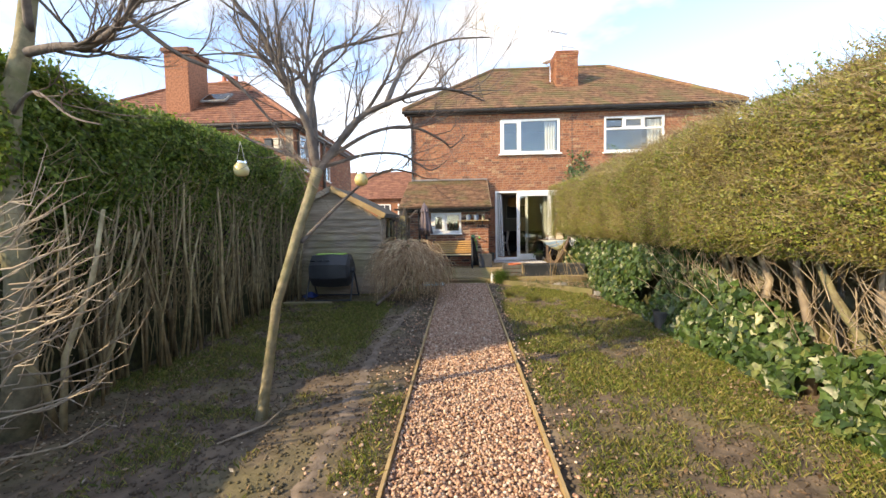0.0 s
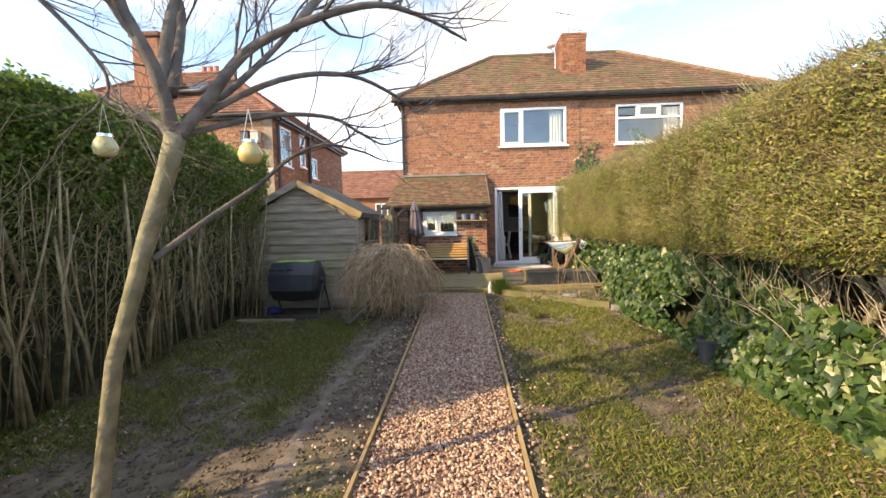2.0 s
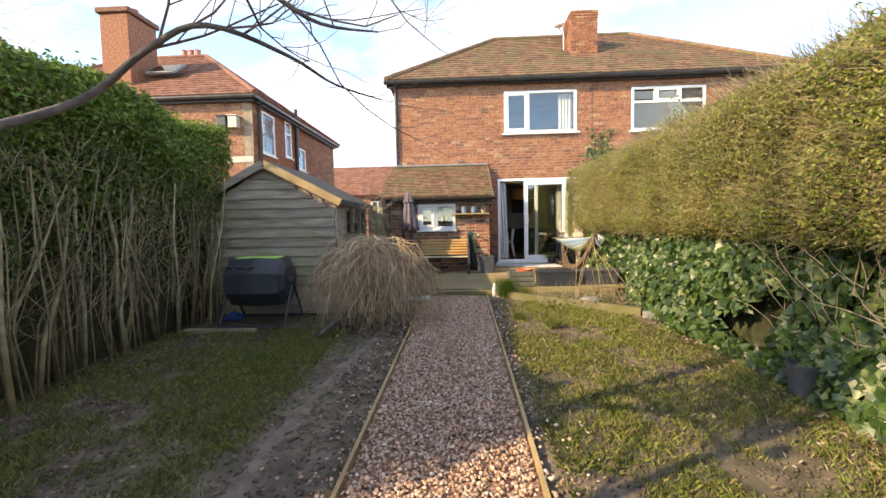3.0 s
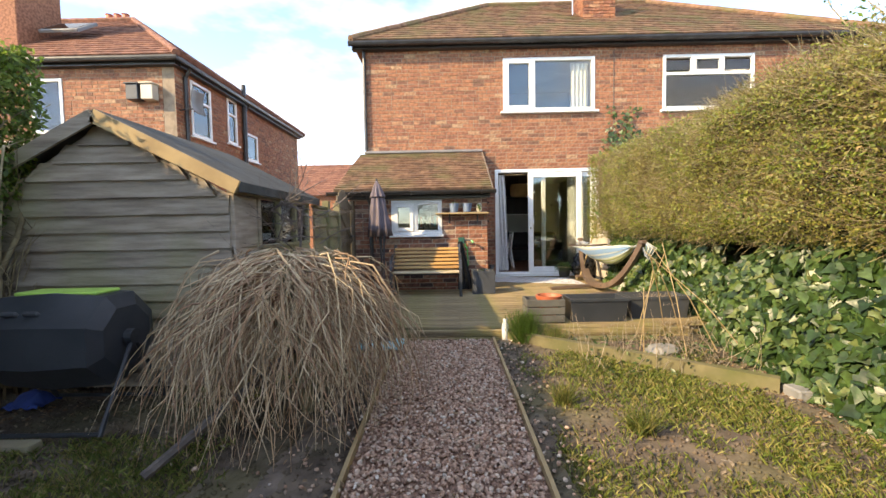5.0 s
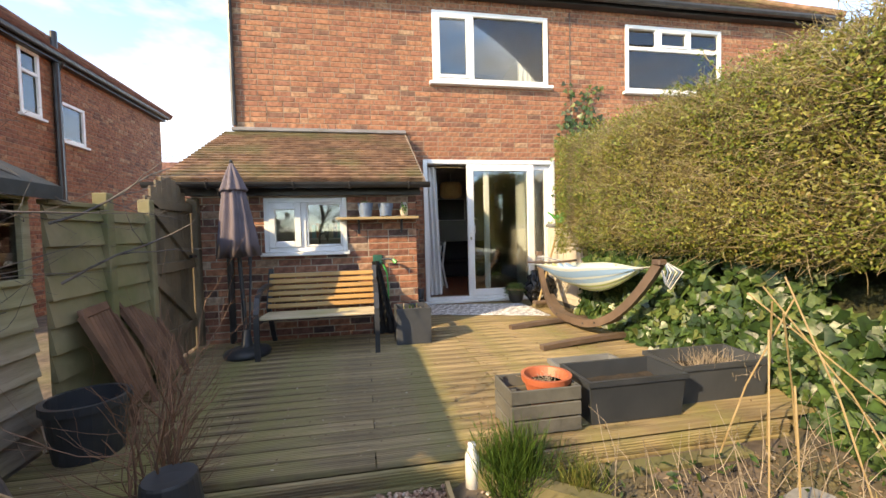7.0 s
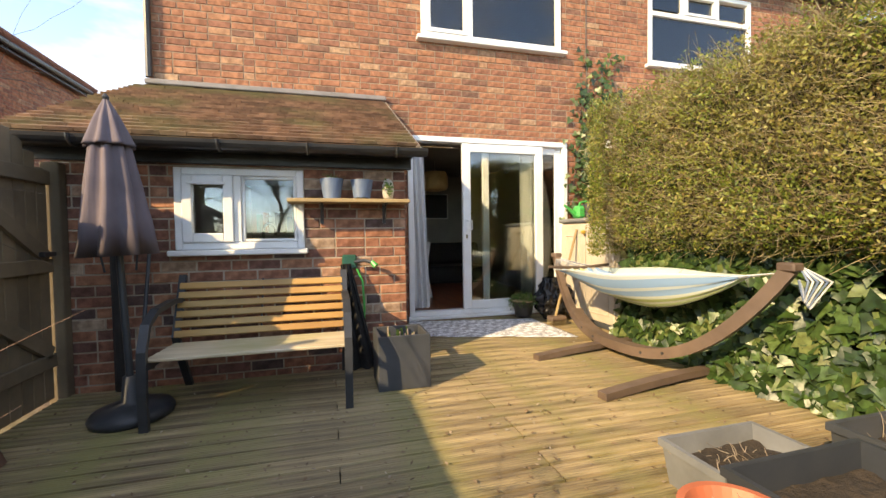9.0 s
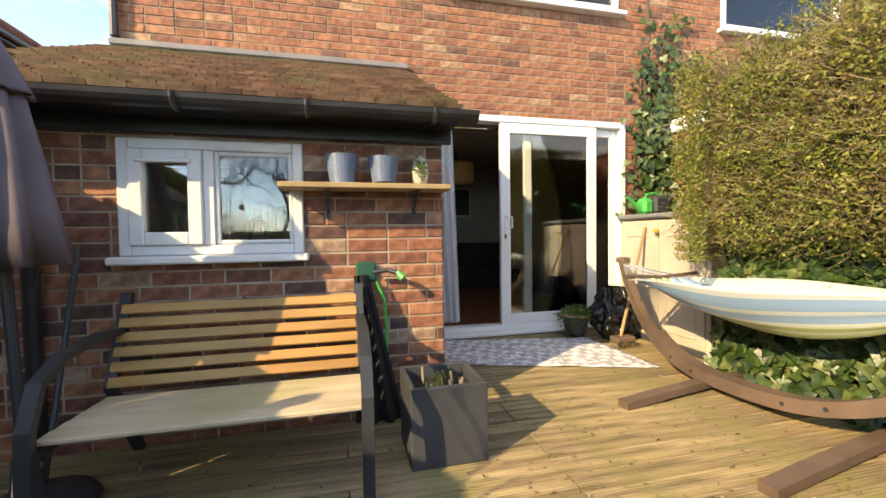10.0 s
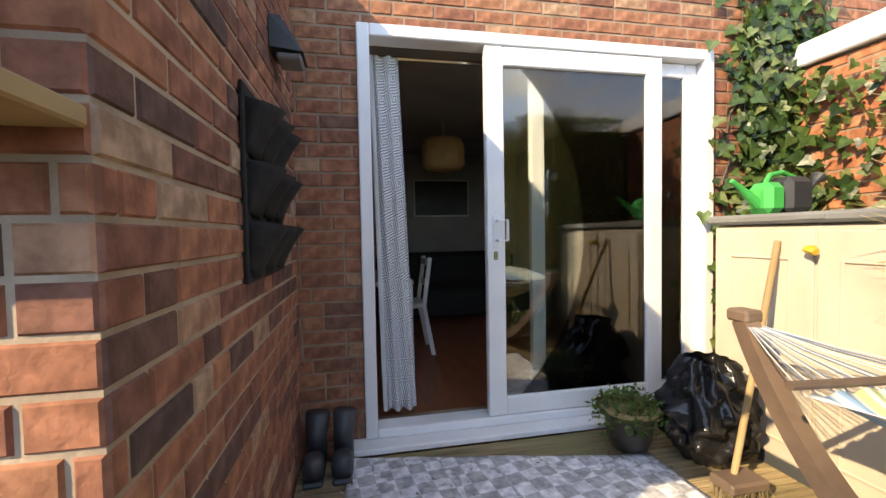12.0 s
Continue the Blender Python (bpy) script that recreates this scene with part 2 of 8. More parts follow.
LITTER = leaf_mat("dead_leaf", [(0.0, (0.15, 0.09, 0.05)), (0.5, (0.30, 0.20, 0.12)), (0.9, (0.42, 0.33, 0.24)), (1.0, (0.5, 0.45, 0.38))], rough=0.8, glow=0.1)
# Dark colour for the sheets that stand in for shade between leaves.
FOLIAGE_SHADE = mat("foliage_shade", (0.06, 0.065, 0.025), (0.03, 0.03, 0.015), rough=1, scale=20, bump=0.5)
GRAVEL = mat("pink_gravel", (0.4, 0.3, 0.25), rough=0.85, scale=40, bump=0.2, stops=[
    (0.0, (0.32, 0.19, 0.14)), (0.3, (0.55, 0.34, 0.25)), (0.65, (0.67, 0.46, 0.35)), (0.9, (0.70, 0.54, 0.43)), (1.0, (0.76, 0.68, 0.60))])
GRAVEL_BED = mat("gravel_bed", (0.38, 0.225, 0.165), (0.19, 0.11, 0.085), rough=1, scale=40, fine=90, bump=0.8)
LAMINATE = mat("laminate_floor", (0.33, 0.11, 0.05), (0.22, 0.07, 0.032), rough=0.3, scale=2.5, fine=18, bump=0.03, rnd=0.12, stretch=(9, 1, 1))
SOFA = mat("black_sofa", (0.013, 0.013, 0.014), (0.02, 0.02, 0.02), rough=0.8, scale=20, bump=0.1)
WHITE_WOOD = mat("white_wood", (0.72, 0.71, 0.68), (0.62, 0.61, 0.58), rough=0.5, scale=4, bump=0.03)
BLACK_BAG = mat("bin_bag", (0.012, 0.012, 0.013), (0.018, 0.018, 0.02), rough=0.22, scale=6, fine=20, bump=0.3)
GREEN_PLASTIC = mat("green_plastic", (0.035, 0.42, 0.10), (0.03, 0.34, 0.08), rough=0.4, scale=5, bump=0.02)
BLUE_POT = mat("blue_grey_pot", (0.15, 0.21, 0.31), (0.12, 0.17, 0.26), rough=0.5, scale=6, bump=0.05)
BROWN_POT = mat("dark_glazed_pot", (0.055, 0.045, 0.035), (0.035, 0.03, 0.024), rough=0.3, scale=6, bump=0.05)
CHROME = mat("chrome", (0.75, 0.75, 0.76), rough=0.15, metal=1.0, bump=0)
BRASS = mat("yellow_plastic", (0.62, 0.42, 0.05), rough=0.45, bump=0.03)
ROPE = mat("rope", (0.62, 0.62, 0.6), (0.5, 0.5, 0.5), rough=0.9, scale=40, bump=0.2)
LIME = mat("lime_plastic", (0.42, 0.68, 0.14), (0.36, 0.6, 0.12), rough=0.5, bump=0.03)
TEAL = mat("teal_bag", (0.05, 0.36, 0.45), (0.30, 0.55, 0.6), rough=0.35, scale=7, bump=0.2)
SLATE = mat("stone_grey", (0.30, 0.29, 0.28), (0.2, 0.2, 0.19), rough=0.85, scale=8, bump=0.4)
SHADE = mat("pendant_shade", (0.66, 0.44, 0.20), (0.55, 0.35, 0.15), rough=0.7, scale=10, bump=0.1)
CURTAIN = mat("white_curtain", (0.72, 0.71, 0.69), (0.62, 0.61, 0.6), rough=0.9, scale=3, bump=0.05)
LANTERN_GLASS = mat("amber_jar", (0.55, 0.52, 0.30), (0.5, 0.32, 0.06), rough=0.12, scale=5, bump=0.05, spec=0.7)
CONCRETE = mat("render_band", (0.5, 0.46, 0.4), (0.4, 0.37, 0.32), rough=0.9, scale=4, bump=0.2)
LEAD = mat("lead_flashing", (0.22, 0.2, 0.2), (0.16, 0.15, 0.15), rough=0.6, scale=6, bump=0.15)


def striped(name, stops, scale, axis, rough=0.85, zig=False):
    """Woven stripes along one axis (hammock), or the line-triangle print (curtain)."""
    m = bpy.data.materials.new(name)
    m.use_nodes = True
    n, l = m.node_tree.nodes, m.node_tree.links
    p = n["Principled BSDF"]
    p.inputs["Roughness"].default_value = rough
    tc, sx = n.new("ShaderNodeTexCoord"), n.new("ShaderNodeSeparateXYZ")
    l.new(tc.outputs["UV"], sx.inputs[0])
    ml, fr, rp = n.new("ShaderNodeMath"), n.new("ShaderNodeMath"), n.new("ShaderNodeValToRGB")
    ml.operation, fr.operation = "MULTIPLY", "FRACT"
    ml.inputs[1].default_value = scale
    l.new(sx.outputs[axis], ml.inputs[0])
    l.new(ml.outputs[0], fr.inputs[0])
    l.new(fr.outputs[0], rp.inputs["Fac"])
    rp.color_ramp.interpolation = "CONSTANT"
    els = rp.color_ramp.elements
    while len(els) < len(stops):
        els.new(0.5)
    for e, (pos, c) in zip(els, stops):
        e.position, e.color = pos, (*c, 1)
    l.new(rp.outputs["Color"], p.inputs["Base Color"])
    return m


HAMMOCK = striped("hammock_cloth", [(0.0, (0.56, 0.63, 0.66)), (0.05, (0.24, 0.40, 0.62)), (0.13, (0.56, 0.63, 0.64)), (0.17, (0.26, 0.42, 0.62)), (0.24, (0.60, 0.66, 0.58)),
                                    (0.28, (0.46, 0.54, 0.24)), (0.33, (0.62, 0.66, 0.54)), (0.37, (0.44, 0.53, 0.26)), (0.42, (0.60, 0.65, 0.52)), (0.46, (0.16, 0.24, 0.30)),
                                    (0.48, (0.52, 0.58, 0.28)), (0.56, (0.60, 0.66, 0.56)), (0.62, (0.26, 0.42, 0.62)), (0.72, (0.56, 0.63, 0.66)), (0.78, (0.24, 0.38, 0.60)), (0.9, (0.52, 0.60, 0.56))], 1.0, "Y")


def print_mat(name, dark, light, su, sv, rough=0.9):
    """Cloth print: rows of triangles filled with fine lines at changing slants."""
    m = bpy.data.materials.new(name)
    m.use_nodes = True
    n, l = m.node_tree.nodes, m.node_tree.links
    p = n["Principled BSDF"]
    p.inputs["Roughness"].default_value = rough
    tc, mp, ck = n.new("ShaderNodeTexCoord"), n.new("ShaderNodeMapping"), n.new("ShaderNodeTexChecker")
    mp.inputs["Scale"].default_value = (su, sv, 1)
    mp.inputs["Rotation"].default_value = (0, 0, radians(45))
    l.new(tc.outputs["UV"], mp.inputs["Vector"])
    l.new(mp.outputs["Vector"], ck.inputs["Vector"])
    ck.inputs["Scale"].default_value = 1.0
    outs = []
    for rot in (20, 75):
        m2, w = n.new("ShaderNodeMapping"), n.new("ShaderNodeTexWave")
        m2.inputs["Scale"].default_value = (su, sv, 1)
        m2.inputs["Rotation"].default_value = (0, 0, radians(rot))
        l.new(tc.outputs["UV"], m2.inputs["Vector"])
        l.new(m2.outputs["Vector"], w.inputs["Vector"])
        w.inputs["Scale"].default_value = 1.7
        gt = n.new("ShaderNodeMath")
        gt.operation = "GREATER_THAN"
        gt.inputs[1].default_value = 0.5
        l.new(w.outputs["Fac"], gt.inputs[0])
        outs.append(gt)
    sel, mix = n.new("ShaderNodeMixRGB"), n.new("ShaderNodeMixRGB")
    l.new(ck.outputs["Fac"], sel.inputs[0])
    l.new(outs[0].outputs[0], sel.inputs[1])
    l.new(outs[1].outputs[0], sel.inputs[2])
    l.new(sel.outputs["Color"], mix.inputs[0])
    mix.inputs[1].default_value, mix.inputs[2].default_value = (*dark, 1), (*light, 1)
    l.new(mix.outputs["Color"], p.inputs["Base Color"])
    return m


CURTAIN_PRINT = print_mat("curtain_print", (0.24, 0.24, 0.26), (0.80, 0.80, 0.81), 3.5, 24)


def rug_mat():
    """Outdoor mat: soft light and mid grey rosettes on a checker, with dirt."""
    m = mat("outdoor_mat", (0.68, 0.69, 0.72), (0.38, 0.39, 0.42), rough=0.85, scale=26, fine=130, bump=0.15)
    n, l = m.node_tree.nodes, m.node_tree.links
    p = n["Principled BSDF"]
    src = p.inputs["Base Color"].links[0].from_socket
    tc, ck, mx, mp = n.new("ShaderNodeTexCoord"), n.new("ShaderNodeTexChecker"), n.new("ShaderNodeMixRGB"), n.new("ShaderNodeMapping")
    ck.inputs["Scale"].default_value = 12.5
    mp.inputs["Rotation"].default_value = (0, 0, radians(-9))
    mp.inputs["Location"].default_value = (0.02, 0.03, 0.5)
    ck.inputs["Color1"].default_value, ck.inputs["Color2"].default_value = (1.3, 1.3, 1.3, 1), (0.78, 0.78, 0.79, 1)
    mx.blend_type = "MULTIPLY"
    mx.inputs[0].default_value = 1.0
    l.new(tc.outputs["Object"], mp.inputs["Vector"])
    l.new(mp.outputs["Vector"], ck.inputs["Vector"])
    l.new(src, mx.inputs[1])
    l.new(ck.outputs["Color"], mx.inputs[2])
    l.new(mx.outputs["Color"], p.inputs["Base Color"])
    return m


RUG = rug_mat()


def soil_ground():
    """Worn garden soil with moss and grass patches."""
    m = mat("garden_soil", (0.165, 0.125, 0.095), (0.075, 0.056, 0.043), rough=0.95, scale=7, fine=70, bump=0.9, dirt=(0.14, 0.135, 0.055), dirt_scale=1.5, dirt_amount=0.45)
    return m


SOIL = soil_ground()
MUD = mat("trodden_mud", (0.21, 0.165, 0.135), (0.115, 0.09, 0.072), rough=0.9, scale=9, fine=60, bump=0.6)


# ---- builders ----
class Geo:
    """Collects vertices and faces for one mesh."""

    def __init__(self):
        self.v, self.f, self.uv = [], [], None

    def add(self, vs, fs):
        k = len(self.v)
        self.v.extend(tuple(p) for p in vs)
        self.f.extend(tuple(i + k for i in q) for q in fs)
        return self

    def box(self, x0, y0, z0, x1, y1, z1, c=0.0, m=None):
        """A box, its edges cut by c."""
        x0, x1, y0, y1, z0, z1 = min(x0, x1), max(x0, x1), min(y0, y1), max(y0, y1), min(z0, z1), max(z0, z1)
        c = min(c, (x1 - x0) * 0.45, (y1 - y0) * 0.45, (z1 - z0) * 0.45)
        X, vs, fs = ((x0, x1), (y0, y1), (z0, z1)), [], []
        if c <= 0:
            vs = [(X[0][i], X[1][j], X[2][k]) for i in (0, 1) for j in (0, 1) for k in (0, 1)]
            fs = [(0, 1, 3, 2), (4, 6, 7, 5), (0, 4, 5, 1), (2, 3, 7, 6), (0, 2, 6, 4), (1, 5, 7, 3)]
        else:
            idx = {}
            for i in (0, 1):
                for j in (0, 1):
                    for k in (0, 1):
                        for ax in range(3):
                            p = [X[0][i], X[1][j], X[2][k]]
                            for o, s in enumerate((i, j, k)):
                                if o != ax:
                                    p[o] += c if s == 0 else -c
                            idx[i, j, k, ax] = len(vs)
                            vs.append(tuple(p))
            I = lambda a, b, s, t, ax, o: idx[(*[(a if q == ax else (s if q == min(r for r in range(3) if r != ax) else t)) for q in range(3)], o)]
            for ax in range(3):
                for s in (0, 1):
                    q = [I(s, 0, a, b, ax, ax) for a, b in ((0, 0), (1, 0), (1, 1), (0, 1))]
                    fs.append(tuple(q))
            for ax in range(3):
                o1, o2 = [r for r in range(3) if r != ax]
                for a in (0, 1):
                    for b in (0, 1):
                        key = lambda s, o: idx[(*[(s if q == ax else (a if q == o1 else b)) for q in range(3)], o)]
                        fs.append((key(0, o1), key(1, o1), key(1, o2), key(0, o2)))
            for i in (0, 1):
                for j in (0, 1):
                    for k in (0, 1):
                        fs.append(tuple(idx[i, j, k, a] for a in range(3)))
        if m is not None:
            vs = [m @ Vector(p) for p in vs]
        return self.add(vs, fs)

    def tube(self, pts, rad, n=6, caps=True):
        """A round bar along points; rad is one radius or one for each point."""
        pts = [Vector(p) for p in pts]
        rad = rad if isinstance(rad, (list, tuple)) else [rad] * len(pts)
        vs, fs, up = [], [], None
        for i, p in enumerate(pts):
            d = (pts[min(i + 1, len(pts) - 1)] - pts[max(i - 1, 0)]).normalized()
            if up is None:
                up = Vector((0, 0, 1)) if abs(d.z) < 0.9 else Vector((1, 0, 0))
            s = d.cross(up).normalized()
            up = s.cross(d).normalized()
            for j in range(n):
                a = 2 * math.pi * j / n
                vs.append(p + (s * math.cos(a) + up * math.sin(a)) * rad[i])
        for i in range(len(pts) - 1):
            for j in range(n):
                fs.append((i * n + j, i * n + (j + 1) % n, (i + 1) * n + (j + 1) % n, (i + 1) * n + j))
        if caps:
            fs.append(tuple(range(n - 1, -1, -1)))
            fs.append(tuple((len(pts) - 1) * n + j for j in range(n)))
        return self.add(vs, fs)

    def bar(self, pts, w, h, side=(0, 0, 1)):
        """A rectangular bar along points, h along side."""
        pts, side, vs, fs = [Vector(p) for p in pts], Vector(side), [], []
        for i, p in enumerate(pts):
            d = (pts[min(i + 1, len(pts) - 1)] - pts[max(i - 1, 0)]).normalized()
            s = d.cross(side).normalized()
            u = s.cross(d).normalized()
            vs += [p + s * a * w / 2 + u * b * h / 2 for a, b in ((-1, -1), (1, -1), (1, 1), (-1, 1))]
        for i in range(len(pts) - 1):
            for j in range(4):
                fs.append((i * 4 + j, i * 4 + (j + 1) % 4, i * 4 + 4 + (j + 1) % 4, i * 4 + 4 + j))
        fs += [(3, 2, 1, 0), tuple(len(vs) - 4 + j for j in range(4))]
        return self.add(vs, fs)

    def lathe(self, prof, cx, cy, n=20, wob=None):
        """A turned shape from (radius, height) points."""
        vs, fs = [], []
        for i, (r, z) in enumerate(prof):
            for j in range(n):
                a = 2 * math.pi * j / n
                k = r * (wob(a, z) if wob else 1)
                vs.append((cx + k * math.cos(a), cy + k * math.sin(a), z))
        for i in range(len(prof) - 1):
            for j in range(n):
                fs.append((i * n + j, i * n + (j + 1) % n, (i + 1) * n + (j + 1) % n, (i + 1) * n + j))
        fs.append(tuple(range(n - 1, -1, -1)))
        fs.append(tuple((len(prof) - 1) * n + j for j in range(n)))
        return self.add(vs, fs)

    def sheet(self, fn, nu, nv, thick=0.0):
        """A sheet fn(u, v) with u, v in 0..1, with its uv; thick gives it a back."""
        vs, fs, uv = [], [], []
        for layer in ((0, 1) if thick else (0,)):
            for i in range(nu + 1):
                for j in range(nv + 1):
                    u, v = i / nu, j / nv
                    p = Vector(fn(u, v))
                    if layer:
                        e = 1e-3
                        a = Vector(fn(min(u + e, 1), v)) - Vector(fn(max(u - e, 0), v))
                        b = Vector(fn(u, min(v + e, 1))) - Vector(fn(u, max(v - e, 0)))
                        p = p - a.cross(b).normalized() * thick
                    vs.append(p)
                    uv.append((u, v))
        st, lay = nv + 1, (nu + 1) * (nv + 1)
        for i in range(nu):
            for j in range(nv):
                q = (i * st + j, (i + 1) * st + j, (i + 1) * st + j + 1, i * st + j + 1)
                fs.append(q)
                if thick:
                    fs.append(tuple(lay + k for k in q[::-1]))
        if thick:
            edge = [(i * st, (i + 1) * st) for i in range(nu)] + [(nu * st + j, nu * st + j + 1) for j in range(nv)]
            edge += [((i + 1) * st + nv, i * st + nv) for i in range(nu)] + [(j + 1, j) for j in range(nv)]
            fs += [(b, a, lay + a, lay + b) for a, b in edge]
        self.uv = uv if not self.v else None
        return self.add(vs, fs)

    def mesh(self, name, material, smooth=False):
        me = bpy.data.meshes.new(name)
        me.from_pydata(self.v, [], self.f)
        if self.uv and len(self.uv) == len(self.v):
            lay = me.uv_layers.new(name="uv")
            for lp in me.loops:
                lay.data[lp.index].uv = self.uv[lp.vertex_index]
        bm = bmesh.new()
        bm.from_mesh(me)
        if len(bm.faces) < 60000:
            bmesh.ops.recalc_face_normals(bm, faces=bm.faces)
        bm.to_mesh(me)
        bm.free()
        me.materials.append(material)
        if smooth:
            me.shade_smooth()
        return me


def thing(name, label, category, at=(0, 0, 0), group="", kind=""):
    """An Empty at the thing's base, to hold its parts."""
    ob = new(name)
    ob.location = at
    ob.empty_display_size = 0.1
    return tagged(ob, label, category, group, kind)


def part(name, g, material, parent, label="", smooth=False):
    """One mesh object under a thing or a part, built in the world's metres."""
    me = g.mesh(name, material, smooth) if isinstance(g, Geo) else g
    ob = new(name, me)
    ob.parent = parent
    if parent.parent is None:
        ob.matrix_parent_inverse = Matrix.Translation(parent.location).inverted()
    return tagged(ob, label)


def single(name, g, material, label, category, group="", kind="", smooth=False):
    me = g.mesh(name, material, smooth) if isinstance(g, Geo) else g
    return tagged(new(name, me), label, category, group, kind)


def fast_mesh(name, verts, faces, material):
    """A mesh from arrays: verts (n, 3), faces (m, 3 or 4)."""
    me = bpy.data.meshes.new(name)
    me.vertices.add(len(verts))
    me.vertices.foreach_set("co", np.ascontiguousarray(verts, dtype=np.float32).ravel())
    k = faces.shape[1]
    me.loops.add(faces.size)
    me.loops.foreach_set("vertex_index", np.ascontiguousarray(faces, dtype=np.int32).ravel())
    me.polygons.add(len(faces))
    me.polygons.foreach_set("loop_start", np.arange(0, faces.size, k, dtype=np.int32))
    me.update(calc_edges=True)
    me.materials.append(material)
    return me


RNG = np.random.default_rng(7)


def unit(a):
    return a / np.maximum(np.linalg.norm(a, axis=1, keepdims=True), 1e-6)


def leaves(name, pos, nor, size, material, shape="oval", spread=0.9, droop=0.0):
    """Many small folded leaves at pos, facing roughly along nor."""
    n = len(pos)
    nr = unit(nor + RNG.normal(0, spread, (n, 3)))
    ax = unit(np.cross(nr, unit(RNG.normal(0, 1, (n, 3)))))
    ax[:, 2] -= droop
    ax = unit(ax)
    sd = unit(np.cross(ax, nr))
    s = (size * RNG.uniform(0.6, 1.3, n))[:, None]
    if shape == "oval":
        pts = [(0, 0, 0), (0.5, 0.24, 0.06), (1, 0, 0), (0.5, -0.24, 0.06)]
        fc = np.array([(0, 1, 2), (0, 2, 3)])
    elif shape == "ivy":
        pts = [(0.08, 0, 0), (-0.1, 0.3, 0.03), (0.2, 0.52, 0.05), (0.45, 0.3, 0.05), (1.0, 0, -0.03), (0.45, -0.3, 0.05), (0.2, -0.52, 0.05), (-0.1, -0.3, 0.03)]
        fc = np.array([(0, 1, 2), (0, 2, 3), (0, 3, 4), (0, 4, 5), (0, 5, 6), (0, 6, 7)])
    vs = np.concatenate([(pos + s * (a * ax + b * sd + c * nr))[:, None, :] for a, b, c in pts], axis=1)
    fs = (fc[None] + (np.arange(n) * len(pts))[:, None, None]).reshape(-1, 3)
    return fast_mesh(name, vs.reshape(-1, 3), fs, material)


def sticks(name, starts, ends, rad, material, bow=0.05, seg=3):
    """Many thin three-sided twigs."""
    n = len(starts)
    d = ends - starts
    u = unit(np.cross(d, RNG.normal(0, 1, (n, 3))))
    w = unit(np.cross(d, u))
    ln = np.linalg.norm(d, axis=1, keepdims=True)
    off = RNG.normal(0, bow, (n, 3)) * ln
    rings = []
    for i in range(seg + 1):
        t = i / seg
        c = starts + d * t + off * 4 * t * (1 - t)
        r = (rad * (1 - 0.6 * t))[:, None]
        for k in range(3):
            a = 2 * math.pi * k / 3
            rings.append((c + (u * math.cos(a) + w * math.sin(a)) * r)[:, None, :])
    vs = np.concatenate(rings, axis=1).reshape(-1, 3)
    fc = np.array([(i * 3 + k, i * 3 + (k + 1) % 3, i * 3 + 3 + (k + 1) % 3, i * 3 + 3 + k) for i in range(seg) for k in range(3)])
    fs = (fc[None] + (np.arange(n) * 3 * (seg + 1))[:, None, None]).reshape(-1, 4)
    return fast_mesh(name, vs, fs, material)


def ground_z(y):
    """The garden falls gently away from the house."""
    return -0.026 * max(0.0, min(9.0 - y, 14.0))


def ground_za(y):
    return -0.026 * np.clip(9.0 - y, 0.0, 14.0)


# ---- large structure ----
def axis_lines(dense0, dense1, step, far):
    a = list(np.arange(dense0, dense1 + 1e-6, step))
    out, s = [], step
    x = dense1
    while x < far:
        s *= 1.6
        x += s
        out.append(x)
    low, s, x = [], step, dense0
    while x > -far:
        s *= 1.6
        x -= s
        low.append(x)
    return low[::-1] + a + out


def make_ground():
    xs, ys = axis_lines(-4.2, 4.2, 0.07, 400), axis_lines(-1.0, 9.3, 0.07, 400)
    V, F = [], []
    for x in xs:
        for y in ys:
            z = ground_z(y)
            if -4.3 < x < 4.3 and -1.1 < y < 9.4:
                inpath = -0.5 < x < 0.57
                z += 0.0 if inpath else 0.03 * noise.noise((x * 1.3, y * 1.3, 0)) + 0.012 * noise.noise((x * 7, y * 7, 3))
                z -= 0.035 if inpath else 0.0
            else:
                z -= 0.06
            V.append((x, y, z))
    n = len(ys)
    for i in range(len(xs) - 1):
        for j in range(n - 1):
            F.append((i * n + j, (i + 1) * n + j, (i + 1) * n + j + 1, i * n + j + 1))
    g = Geo()
    g.v, g.f = V, F
    single("ground", g, SOIL, "dark worn garden soil with patchy moss and grass", "ground", kind="structure", smooth=True)
    # trodden strip beside the path
    g = Geo()

    def strip(u, v):
        y = 0.4 + 7.3 * u
        c = -0.93 + 0.10 * math.sin(y * 0.9) + (y - 4) * 0.045
        w = 0.15 + 0.05 * noise.noise((y * 1.1, 2, 0))
        x = c + (v - 0.5) * 2 * w * (1 + 0.5 * noise.noise((y * 5, v * 3, 7)))
        return (x, y, ground_z(y) + 0.012 + 0.03 * noise.noise((x * 1.3, y * 1.3, 0)) - 0.03 * abs(v - 0.5) * 2)
    g.sheet(strip, 90, 6)
    single("mud_track", g, MUD, "bare trodden mud track beside the gravel path", "ground", kind="structure", smooth=True)


PX0, PX1 = -0.46, 0.53


